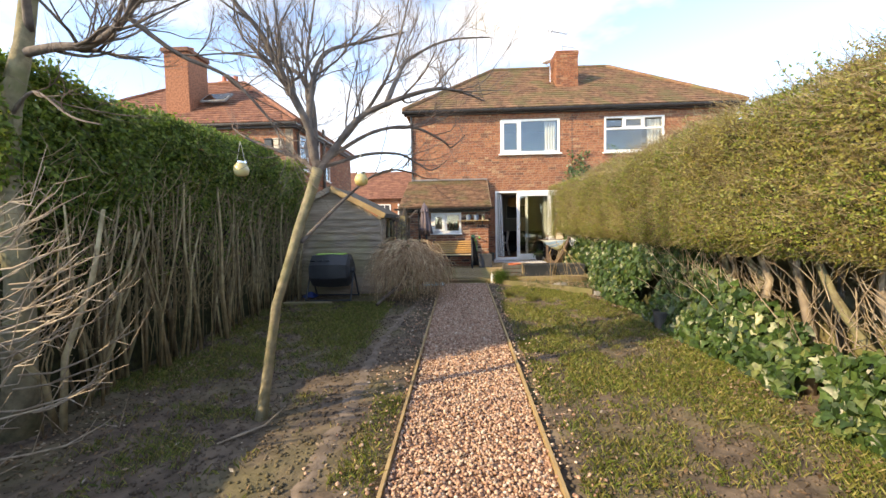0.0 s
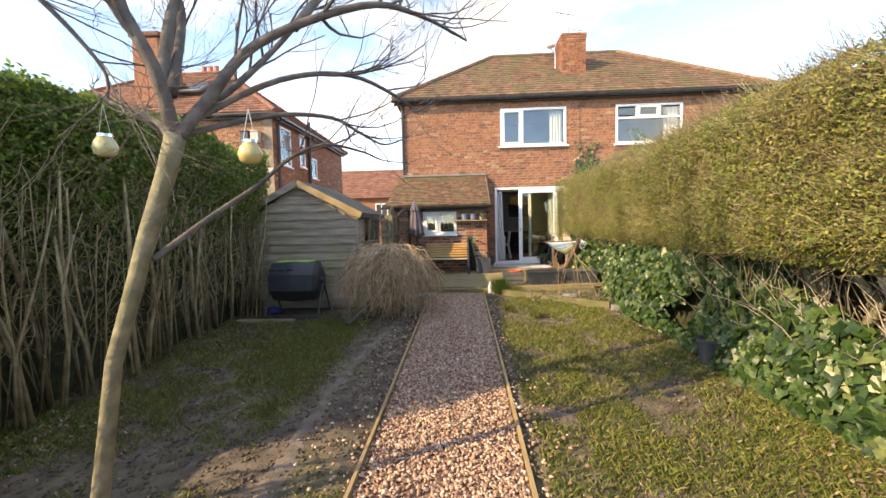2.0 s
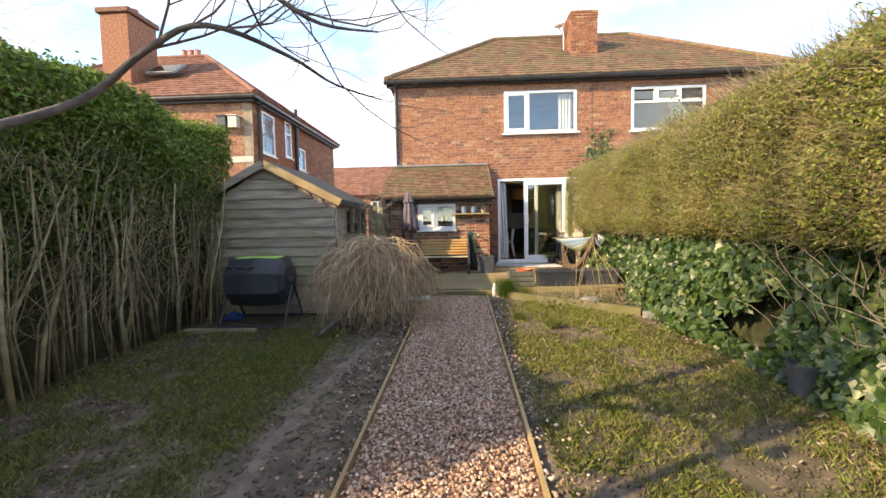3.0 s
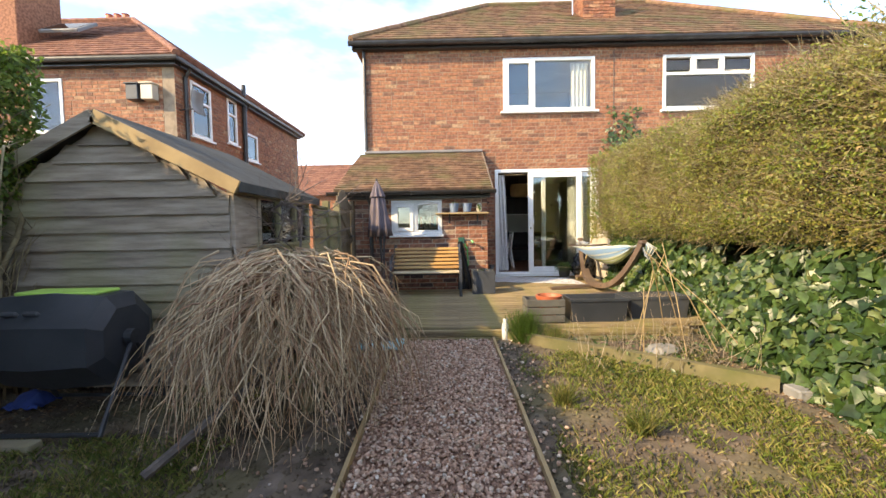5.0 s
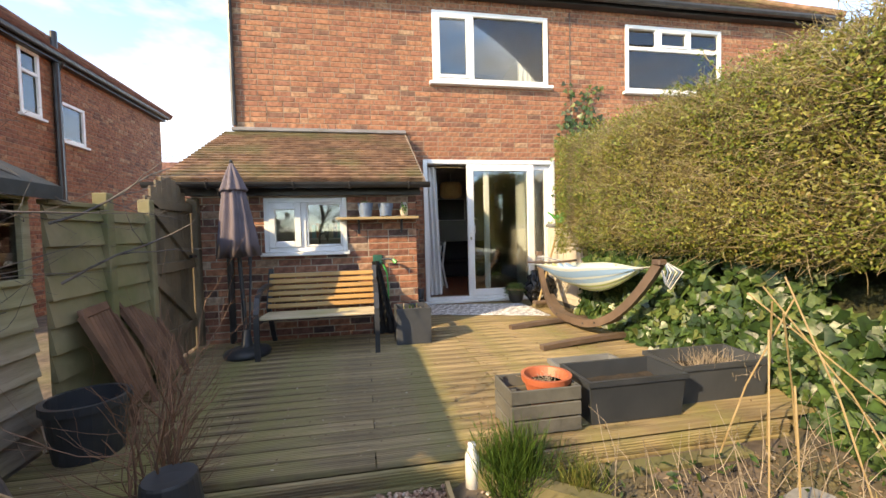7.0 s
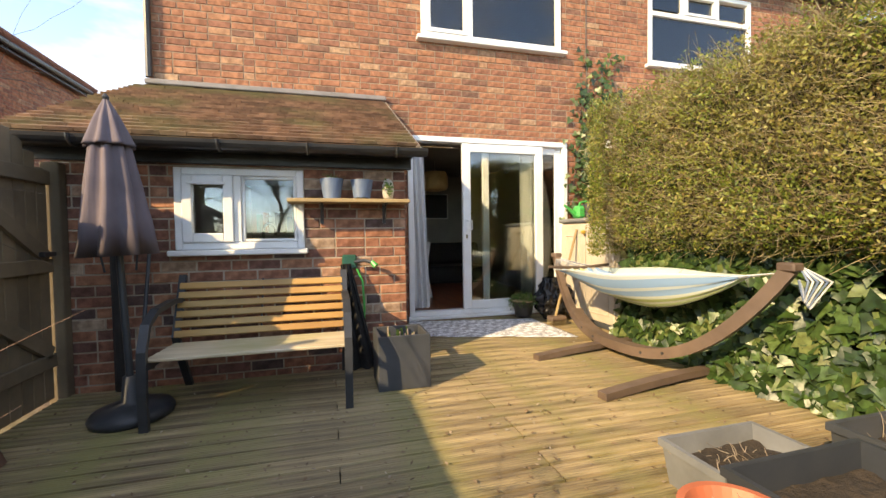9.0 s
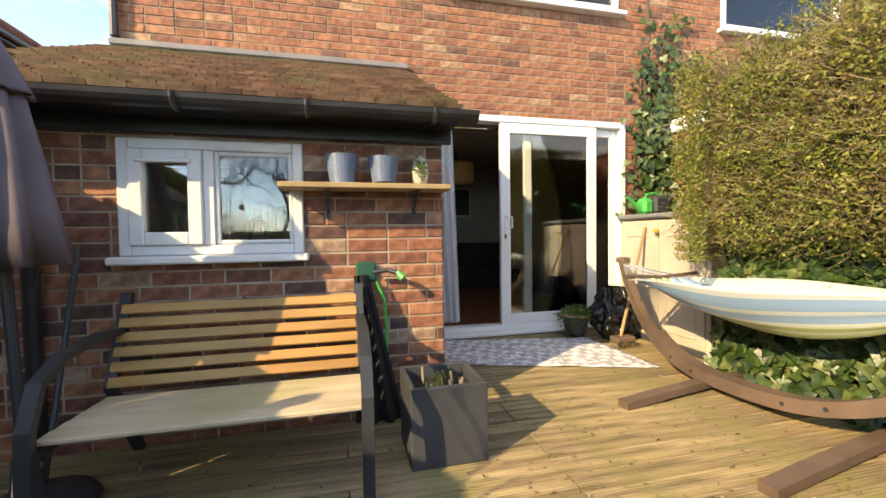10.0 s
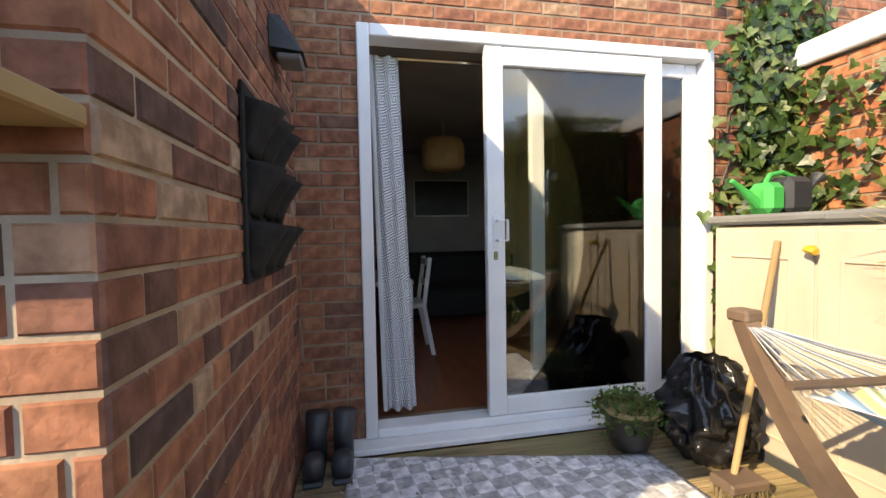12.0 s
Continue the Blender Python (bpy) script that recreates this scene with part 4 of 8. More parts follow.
def make_windows():
    y = FY
    w = thing("window_1", "white framed bedroom window with pale curtains", "window", (UW[0], y, UW[2]), kind="structure")
    g = Geo()
    frame_rect(g, UW[0], UW[1], UW[2] + 0.02, UW[3], y - 0.03, y + 0.05, 0.065)
    xm = UW[0] + 0.62
    g.box(xm - 0.035, y - 0.028, UW[2] + 0.086, xm + 0.035, y + 0.048, UW[3] - 0.066, 0.005)
    part("window_frame", g, UPVC, w)
    sg = Geo()
    frame_rect(sg, UW[0] + 0.066, xm - 0.036, UW[2] + 0.087, UW[3] - 0.067, y - 0.042, y + 0.02, 0.05)
    part("sash", sg, UPVC, w)
    part("window_sill", Geo().box(UW[0] - 0.06, y - 0.10, UW[2] - 0.03, UW[1] + 0.06, y + 0.03, UW[2] + 0.018, 0.008), UPVC, w)
    finish_pane(part("pane", pane(UW[0] + 0.117, xm - 0.087, UW[2] + 0.138, UW[3] - 0.118, y - 0.005), GLASS, w))
    finish_pane(part("pane", pane(xm + 0.036, UW[1] - 0.066, UW[2] + 0.087, UW[3] - 0.067, y + 0.01), GLASS, w))
    w = thing("window_2", "white framed neighbouring bedroom window with net curtain", "window", (NW[0], y, NW[2]), kind="structure")
    g = Geo()
    frame_rect(g, NW[0], NW[1], NW[2] + 0.02, NW[3], y - 0.03, y + 0.05, 0.06)
    zt = NW[2] + 0.74
    g.box(NW[0] + 0.061, y - 0.028, zt - 0.03, NW[1] - 0.061, y + 0.048, zt + 0.03, 0.005)
    a, b = NW[0] + 0.6, NW[0] + 1.22
    for x in (a, b):
        g.box(x - 0.03, y - 0.027, zt + 0.031, x + 0.03, y + 0.047, NW[3] - 0.061, 0.005)
    part("window_frame", g, UPVC, w)
    sg = Geo()
    frame_rect(sg, a + 0.031, b - 0.031, zt + 0.032, NW[3] - 0.062, y - 0.042, y + 0.02, 0.04)
    part("sash", sg, UPVC, w)
    part("window_sill", Geo().box(NW[0] - 0.05, y - 0.09, NW[2] - 0.03, NW[1] + 0.05, y + 0.03, NW[2] + 0.018, 0.008), UPVC, w)
    finish_pane(part("pane", pane(NW[0] + 0.061, NW[1] - 0.061, NW[2] + 0.081, zt - 0.031, y + 0.01), GLASS, w))
    for x0, x1 in ((NW[0] + 0.061, a - 0.031), (a + 0.072, b - 0.072), (b + 0.031, NW[1] - 0.061)):
        finish_pane(part("pane", pane(x0, x1, zt + 0.073, NW[3] - 0.103, y + 0.01), GLASS, w))
    # kitchen window
    y = KY
    w = thing("window_3", "white framed kitchen window with two casements", "window", (KW[0], y, KW[2]), kind="structure")
    g = Geo()
    frame_rect(g, KW[0], KW[1], KW[2] + 0.02, KW[3], y - 0.025, y + 0.05, 0.05)
    xm = -0.455
    g.box(xm - 0.025, y - 0.023, KW[2] + 0.071, xm + 0.025, y + 0.048, KW[3] - 0.051, 0.004)
    part("window_frame", g, UPVC, w)
    sg = Geo()
    frame_rect(sg, KW[0] + 0.051, xm - 0.026, KW[2] + 0.072, KW[3] - 0.052, y - 0.045, y + 0.02, 0.065)
    part("sash", sg, UPVC, w)
    part("vent_hood", Geo().box(KW[0] + 0.09, y - 0.06, KW[3] - 0.12, xm - 0.07, y - 0.046, KW[3] - 0.10, 0.004), UPVC, w)
    part("bead", (lambda q: (frame_rect(q, xm + 0.026, KW[1] - 0.051, KW[2] + 0.072, KW[3] - 0.052, y - 0.012, y + 0.02, 0.022), q)[1])(Geo()), UPVC, w)
    part("window_sill", Geo().box(KW[0] - 0.035, y - 0.085, KW[2] - 0.022, KW[1] + 0.025, y + 0.03, KW[2] + 0.018, 0.008), UPVC, w)
    finish_pane(part("pane", pane(KW[0] + 0.117, xm - 0.092, KW[2] + 0.138, KW[3] - 0.118, y - 0.004), GLASS, w))
    finish_pane(part("pane", pane(xm + 0.049, KW[1] - 0.074, KW[2] + 0.095, KW[3] - 0.075, y + 0.004), GLASS, w))


def make_door():
    y = FY
    d = thing("door_1", "white sliding patio door, left half open", "door", (DR[0], y, DR[2]), kind="structure")
    g = Geo()
    frame_rect(g, DR[0], DR[1], DR[2], DR[3], y - 0.03, y + 0.10, 0.065, 0.05)
    part("door_frame", g, UPVC, d)
    part("sill", Geo().box(DR[0] - 0.08, y - 0.13, 0.135, DR[1] + 0.02, y + 0.02, 0.169, 0.006), UPVC, d)
    g = Geo()
    x0, x1 = 1.79, 2.90
    frame_rect(g, x0, x1, DR[2] + 0.052, DR[3] - 0.067, y - 0.022, y + 0.03, 0.105)
    sl = part("sliding_leaf", g, UPVC, d)
    finish_pane(part("pane", pane(x0 + 0.106, x1 - 0.106, DR[2] + 0.158, DR[3] - 0.173, y + 0.0), GLASS, sl))
    h = part("handle", Geo().box(x0 + 0.03, y - 0.032, 1.18, x0 + 0.065, y - 0.023, 1.36, 0.004).tube([(x0 + 0.05, y - 0.03, 1.33), (x0 + 0.05, y - 0.075, 1.33), (x0 + 0.10, y - 0.075, 1.33), (x0 + 0.10, y - 0.075, 1.22), (x0 + 0.05, y - 0.075, 1.22), (x0 + 0.05, y - 0.03, 1.22)], 0.009, 6), UPVC, sl, "white pull handle")
    part("keyhole", Geo().box(x0 + 0.035, y - 0.03, 1.11, x0 + 0.06, y - 0.023, 1.16, 0.004), CHROME, sl)
    g = Geo()
    frame_rect(g, 2.08, DR[1] - 0.066, DR[2] + 0.052, DR[3] - 0.067, y + 0.04, y + 0.085, 0.085)
    fl = part("fixed_leaf", g, UPVC, d)
    finish_pane(part("pane", pane(2.166, DR[1] - 0.152, DR[2] + 0.138, DR[3] - 0.153, y + 0.06), GLASS, fl))
    # curtain bunched at the open side, and one behind the fixed leaf
    def cur(x0, x1, yy, amp, lean):
        return lambda u, v: (x0 + (x1 - x0) * u + lean * (1 - v), yy + amp * math.sin(u * 15 + v) * (0.6 + 0.4 * (1 - v)), 0.24 + 2.03 * v)
    for x0, x1, lean, nm in ((1.165, 1.33, 0.07, "a"), (2.66, 3.15, 0.0, "b")):
        g = Geo()
        g.sheet(cur(x0, x1, y + 0.16, 0.03, lean), 24, 10)
        single("curtain", g, CURTAIN_PRINT, "white curtain printed with dark line triangles", "curtain", "door curtains", smooth=True)
    g = Geo().sheet(cur(1.165, 1.19, y + 0.15, 0.01, 0.04), 6, 8)
    single("curtain_lining", g, CURTAIN, "plain pale lining of the door curtain", "curtain", smooth=True)
    single("curtain_rail", Geo().tube([(1.1, y + 0.2, 2.28), (3.2, y + 0.2, 2.28)], 0.012, 6), CHROME, "thin metal curtain rail", "rail")


def room_shell(name, x0, x1, y0, y1, z0, z1, floor_mat, wall_mat, floor_label):
    g = Geo().box(x0, y0, z0 - 0.05, x1, y1, z0)
    single("floor", g, floor_mat, floor_label, "floor", kind="structure")
    single("ceiling", Geo().box(x0, y0, z1, x1, y1, z1 + 0.05), wall_mat, "plain pale painted ceiling", "ceiling", kind="structure")
    single("wall_" + name, Geo().box(x0 - 0.05, y1, z0, x1 + 0.05, y1 + 0.05, z1), wall_mat, "plain painted back wall of the room", "wall", kind="structure")
    single("wall_" + name + "_left", Geo().box(x0 - 0.05, y0, z0, x0, y1, z1), wall_mat, "plain painted side wall of the room", "wall", kind="structure")
    single("wall_" + name + "_right", Geo().box(x1, y0, z0, x1 + 0.05, y1, z1), wall_mat, "plain painted side wall of the room", "wall", kind="structure")


def make_rooms():
    y0 = FY + 0.255
    room_shell("living", 0.82, 3.5, y0, 17.4, 0.17, 2.45, LAMINATE, PLASTER, "reddish wood laminate floor of the living room")
    room_shell("bedroom", 0.9, 3.5, y0, 16.5, 2.75, 4.85, PLASTER, PLASTER, "plain bedroom floor")
    room_shell("neighbour_bedroom", 3.62, 7.0, y0, 16.5, 2.75, 4.85, PLASTER, PLASTER, "plain bedroom floor")
    room_shell("kitchen", HX0 + 0.26, KX - 0.25, KY + 0.005, y0 - 0.3, 0.15, 1.72, PLASTER, PLASTER, "plain kitchen floor")
    for x0, x1, z0, z1, y, lab in ((2.72, 3.08, 3.56, 4.55, FY + 0.14, "pale bedroom curtain hanging in folds"), (5.95, 6.38, 3.55, 4.55, FY + 0.14, "pale net curtain hanging in folds")):
        g = Geo().sheet(lambda u, v: (x0 + (x1 - x0) * u, y + 0.03 * math.sin(u * 28), z0 + (z1 - z0) * v), 36, 3)
        single("curtain", g, CURTAIN, lab, "curtain", smooth=True)
    # living room things
    t = thing("sofa", "black sofa against the far wall", "sofa", (2.3, 16.6, 0.17))
    part("base", Geo().box(1.3, 16.3, 0.22, 3.3, 17.2, 0.55, 0.04), SOFA, t)
    part("backrest", Geo().box(1.3, 17.0, 0.55, 3.3, 17.3, 1.0, 0.06), SOFA, t)
    for x in (1.3, 3.1):
        part("armrest", Geo().box(x, 16.3, 0.551, x + 0.2, 17.0, 0.78, 0.05), SOFA, t)
    t = thing("picture", "dark framed picture on the living room wall", "picture", (2.2, 17.37, 1.55))
    part("frame", (lambda g: (frame_rect(g, 1.88, 2.72, 1.52, 2.07, 17.36, 17.395, 0.02), g)[1])(Geo()), UPVC, t)
    part("canvas", Geo().box(1.9, 17.375, 1.54, 2.7, 17.39, 2.05), DARK_PLASTIC, t)
    t = thing("pendant_lamp", "warm woven pendant lamp shade hanging from the ceiling", "lamp", (2.0, 15.6, 2.45))
    part("shade", Geo().lathe([(0.10, 1.93), (0.19, 1.95), (0.225, 2.0), (0.225, 2.2), (0.19, 2.26), (0.07, 2.27)], 1.98, 15.6, 24, lambda a, z: 1 + 0.03 * math.cos(a * 8)), SHADE, t, smooth=True)
    part("cord", Geo().tube([(1.98, 15.6, 2.27), (1.98, 15.6, 2.45)], 0.008, 5), WHITE_WOOD, t)
    t = thing("dining_table", "white painted dining table edge", "table", (1.3, 14.9, 0.17))
    part("tabletop", Geo().box(0.85, 14.5, 0.86, 1.50, 15.6, 0.90, 0.008), WHITE_WOOD, t)
    for x in (0.92, 1.46):
        for y in (14.55, 15.55):
            part("leg", Geo().box(x - 0.035, y - 0.035, 0.17, x + 0.035, y + 0.035, 0.859, 0.006), WHITE_WOOD, t)
    t = thing("dining_chair", "white painted wooden dining chair", "chair", (1.6, 15.1, 0.17))
    part("seat", Geo().box(1.35, 14.9, 0.6, 1.66, 15.3, 0.64, 0.01), WHITE_WOOD, t)
    for y in (14.92, 15.28):
        part("leg", Geo().bar([(1.72, y, 0.17), (1.64, y, 0.62), (1.70, y, 1.05)], 0.035, 0.035, (0, 1, 0)), WHITE_WOOD, t)
        part("leg", Geo().box(1.36, y - 0.017, 0.17, 1.395, y + 0.017, 0.599), WHITE_WOOD, t)
    for z in (0.78, 0.98):
        part("back_rail", Geo().box(1.665, 14.94, z, 1.685, 15.26, z + 0.06, 0.005), WHITE_WOOD, t)
    for x, y, z in ((2.35, FY + 0.3, 1.62), (2.52, FY + 0.3, 2.0), (1.98, FY + 0.3, 1.9), (2.02, FY + 0.35, 1.45)):
        t = thing("hanging_bauble", "clear glass bauble hanging on a string in the doorway", "ornament", (x, y, z), "door baubles")
        part("ball", Geo().lathe([(0.004, z - 0.034), (0.024, z - 0.025), (0.034, z), (0.024, z + 0.025), (0.004, z + 0.034)], x, y, 12), CHROME, t, smooth=True)
        part("string", Geo().tube([(x, y, z + 0.034), (x, y, 2.452)], 0.002, 4), WHITE_WOOD, t)
    # kitchen things behind the window
    t = thing("shelf_books", "row of books on a kitchen shelf", "books", (-0.15, 12.8, 1.2))
    part("board", Geo().box(-0.55, 12.9, 1.18, 0.3, 13.45, 1.2), WHITE_WOOD, t)
    cols = [TEAL, TERRACOTTA, WHITE_WOOD, DARK_PLASTIC, BEIGE, BLUE_POT]
    for i in range(14):
        part("book", Geo().box(-0.5 + i * 0.055, 12.92, 1.202, -0.455 + i * 0.055, 13.08, 1.38 + 0.03 * math.sin(i * 2.3), 0.003), cols[i % 6], t)
    t = thing("kitchen_tap", "tall dark kitchen mixer tap at the window", "tap", (-0.33, 12.15, 1.02))
    part("spout", Geo().tube([(-0.33, 12.15, 0.95), (-0.33, 12.15, 1.22)] + [(-0.33 + 0.045 - 0.045 * math.cos(a), 12.15, 1.22 + 0.045 * math.sin(a)) for a in np.linspace(0, math.pi, 8)] + [(-0.24, 12.15, 1.17)], 0.012, 8), DARK_PLASTIC, t, smooth=True)
    single("kitchen_worktop", Geo().box(HX0 + 0.27, KY + 0.26, 0.91, KX - 0.26, 12.55, 0.95, 0.005), WHITE_WOOD, "pale kitchen worktop under the window", "worktop")
    t = thing("kitchen_cabinet", "white kitchen wall cabinet", "cabinet", (-1.0, 12.8, 1.1))
    part("body", Geo().box(-1.3, 12.95, 0.95, -0.62, 13.38, 1.68, 0.005), WHITE_WOOD, t)
    part("door", Geo().box(-1.28, 12.93, 0.97, -0.64, 12.949, 1.66, 0.004), WHITE_WOOD, t)


make_ground()
make_path()
make_house_walls()
make_roofs()
make_windows()
make_door()
make_rooms()


# ---- deck, beds, boundaries ----
def make_deck():
    t = thing("deck", "weathered grooved timber decking, green with algae", "deck", (1, 11, 0), kind="structure")
    w = 0.122

    def board(x0, x1):
        prof, n = [(0.0, 0.0)], 7
        for i in range(n):
            a = 0.004 + (w - 0.008) * i / n
            b = 0.004 + (w - 0.008) * (i + 1) / n
            prof += [(a + 0.0035, 0.027), (b - 0.0035, 0.027), (b, 0.0235)]
        prof[-1] = (w - 0.004, 0.026)
        prof += [(w, 0.0)]
        m = len(prof)
        g = Geo()
        g.add([(x, a, b - 0.027) for x in (x0, x1) for a, b in prof], [(i, i + 1, m + i + 1, m + i) for i in range(m - 1)] + [(0, m, 2 * m - 1, m - 1), tuple(range(m)), tuple(range(2 * m - 1, m - 1, -1))])
        return g.mesh("deck_board", DECK)
    cuts = {"a": (-1.52, 1.1), "b": (1.106, 3.7), "c": (-1.52, 0.2), "d": (0.206, 3.7), "e": (0.785, 3.7)}
    me = {k: board(*v) for k, v in cuts.items()}
    y, i = 9.15, 0
    while y < 13.36:
        keys = ("e",) if y > KY - 0.1 else (("a", "b") if i % 3 else ("c", "d"))
        for k in keys:
            ob = new("deck_board", me[k])
            ob.parent = t
            ob.matrix_parent_inverse = Matrix.Translation(t.location).inverted()
            ob.location = (0, y, DZ - 0.002 * random.random())
        y += w + 0.006
        i += 1
    for z in (-0.06, 0.022):
        g = Geo().box(-1.52, 9.118, z, 2.6, 9.144, z + 0.078, 0.004)
        for k in range(4):
            g.box(-1.52, 9.113, z + 0.012 + k * 0.016, 2.6, 9.119, z + 0.021 + k * 0.016, 0.002)
        part("fascia_board", g, DECK, t)
    part("joist", Geo().box(-1.5, 9.2, -0.08, 3.7, 9.25, 0.1), DECK, t)
    single("sub_base", Geo().box(-1.5, 9.3, -0.09, 3.7, FY - 0.02, -0.02), SOIL_MAT, "dark soil under the decking", "ground", kind="structure")


def make_bed():
    t = thing("sleeper_edging", "mossy timber sleeper edging round the planting bed", "edging", (1.5, 8.5, 0))
    for a, b in (((0.68, 9.08), (2.42, 7.72)),):
        part("sleeper", Geo().bar([(a[0], a[1], 0.03), ((a[0] + b[0]) / 2, (a[1] + b[1]) / 2, 0.02), (b[0], b[1], 0.0)], 0.075, 0.15), SLEEPER, t)
    part("sleeper", Geo().box(2.42, 7.55, -0.1, 2.9, 7.7, 0.04, 0.01), SLATE, t, "broken grey paving edge")
    part("sleeper", Geo().box(1.0, 8.97, -0.1, 2.2, 9.06, 0.035, 0.01), SLEEPER, t)
    single("paving_stone", Geo().lathe([(0.13, -0.02), (0.14, 0.03), (0.10, 0.07), (0.02, 0.075)], 2.02, 8.55, 9, lambda a, z: 1 + 0.25 * math.sin(a * 2 + 1)), SLATE, "grey flat stone lying in the bed", "stone")
    t = thing("cane_wigwam", "bamboo canes leaning together as a wigwam", "canes", (2.15, 8.7, 0))
    for x, y, tx, ty, h in ((1.80, 8.55, 2.02, 8.75, 0.75), (1.95, 9.0, 2.1, 8.74, 0.9), (2.45, 8.95, 2.05, 8.7, 0.85), (2.50, 8.42, 2.1, 8.78, 0.95), (2.15, 8.35, 2.12, 8.72, 1.0), (1.78, 8.4, 1.80, 8.45, 0.62), (2.3, 9.0, 2.0, 8.72, 0.9), (2.72, 8.3, 2.05, 8.78, 0.92)):
        part("cane", Geo().tube([(x, y, -0.08), (x + (tx - x) * 0.5, y + (ty - y) * 0.5, h * 0.5), (tx + (tx - x) * 0.1, ty + (ty - y) * 0.1, h)], 0.0042, 6), CANE, t)


def lap_boards(parent, name, x0, x1, z0, z1, y, face, material, axis="x", hgt=0.125, clip=None):
    """Horizontal lapped boards on a wall; face is the outward sign."""
    z = z0
    while z < z1 - 0.01:
        zb = min(z + hgt, z1)
        a, b = (x0, x1) if clip is None else clip((z + zb) / 2)
        if b - a > 0.03:
            d0, d1 = 0.036 * face, 0.008 * face
            P = (lambda u, dd, zz: (u, y + dd, zz)) if axis == "x" else (lambda u, dd, zz: (y + dd, u, zz))
            a2, b2 = (a, b) if clip is None else clip(zb)
            vs = [P(a, 0, z), P(b, 0, z), P(b2, 0, zb + 0.012), P(a2, 0, zb + 0.012), P(a, d0, z), P(b, d0, z), P(b2, d1, zb + 0.012), P(a2, d1, zb + 0.012)]
            part(name, Geo().add(vs, [(0, 1, 2, 3), (7, 6, 5, 4), (0, 4, 5, 1), (1, 5, 6, 2), (2, 6, 7, 3), (3, 7, 4, 0)]), material, parent)
        z = zb


def make_shed():
    x0, x1, y0, y1, ze, zp, xm = -3.42, -1.58, 7.97, 9.72, 1.46, 2.04, -2.5
    t = thing("shed", "weathered dark timber garden shed with felt roof", "shed", ((x0 + x1) / 2, 8.8, 0))

    def clip(z):
        if z <= ze:
            return x0, x1
        k = (zp - z) / (zp - ze)
        return xm + (x0 - xm) * max(k, 0), xm + (x1 - xm) * max(k, 0)
    lap_boards(t, "board", x0, x1, 0.0, zp, y0, -1, SHED_WOOD, "x", 0.132, clip)
    lap_boards(t, "board", y0, y1, 0.0, 1.04, x1, 1, SHED_WOOD, "y", 0.132)
    lap_boards(t, "board", y0, y1, 0.0, ze, x0, -1, SHED_WOOD, "y", 0.132)
    part("front_lining", Geo().box(x0 + 0.005, y0 + 0.005, 0, x1 - 0.005, y0 + 0.02, ze), SHED_WOOD, t)
    part("back_wall", Geo().box(x0 + 0.01, y1 - 0.02, 0, x1 - 0.01, y1, ze + 0.05), SHED_WOOD, t)
    part("wall_plate", Geo().box(x1 - 0.04, y0 + 0.03, ze + 0.011, x1 + 0.03, y1, ze + 0.10), SHED_WOOD, t)
    part("wall_plate", Geo().box(x0 - 0.03, y0 + 0.03, ze + 0.011, x0 + 0.04, y1, ze + 0.10), SHED_WOOD, t)
    part("floor", Geo().box(x0, y0 + 0.03, 0.0, x1 - 0.01, y1 - 0.03, 0.03), SHED_WOOD, t)
    part("inner_gable", Geo().add([(x0, y0 + 0.012, ze), (x1, y0 + 0.012, ze), (xm, y0 + 0.012, zp), (x0, y0 + 0.02, ze), (x1, y0 + 0.02, ze), (xm, y0 + 0.02, zp)], [(0, 1, 2), (5, 4, 3), (0, 3, 4, 1), (1, 4, 5, 2), (2, 5, 3, 0)]), SHED_WOOD, t)
    for y in (y0, 8.38, 8.82, 9.25, y1 - 0.06):
        part("post", Geo().box(x1 - 0.03, y, 1.03 if y > y0 else 0, x1 + 0.03, y + 0.055, ze + 0.01, 0.004), SHED_WOOD, t)
    part("board", Geo().box(x1 - 0.02, y0 + 0.056, 1.05, x1 + 0.015, 8.379, ze, 0.004), SHED_WOOD, t)
    part("window_sill", Geo().box(x1 - 0.04, 8.4, 1.03, x1 + 0.05, y1 - 0.07, 1.06, 0.004), SHED_WOOD, t)
    for a, b in ((8.437, 8.818), (8.877, 9.248), (9.307, 9.658)):
        finish_pane(part("pane", Geo().box(x1 - 0.004, a, 1.062, x1 + 0.002, b, ze), GLASS, t))
    for s in (1, -1):
        a, b = Vector((xm, y0 - 0.10, zp + 0.06)), Vector((xm + s * (x1 + 0.12 - xm), y0 - 0.10, ze + 0.09))
        vs = [a, b, b + Vector((0, y1 - y0 + 0.2, 0)), a + Vector((0, y1 - y0 + 0.2, 0))]
        nn = Vector((-s * (b.z - a.z), 0, abs(b.x - a.x))).normalized() * -0.022
        part("roof_slope", Geo().add(vs + [v + nn for v in vs], [(0, 1, 2, 3), (7, 6, 5, 4), (0, 4, 5, 1), (1, 5, 6, 2), (2, 6, 7, 3), (3, 7, 4, 0)]), FELT, t)
        part("felt_edge", Geo().box(b.x - 0.01, y0 - 0.10, b.z - 0.075, b.x + 0.006, y1 + 0.1, b.z + 0.002, 0.003), FELT, t)
        part("barge_board", Geo().bar([(xm, y0 - 0.115, zp + 0.005), (b.x, y0 - 0.115, b.z - 0.045)], 0.022, 0.10, (0, 0, 1)), EDGING if s > 0 else SHED_WOOD, t)
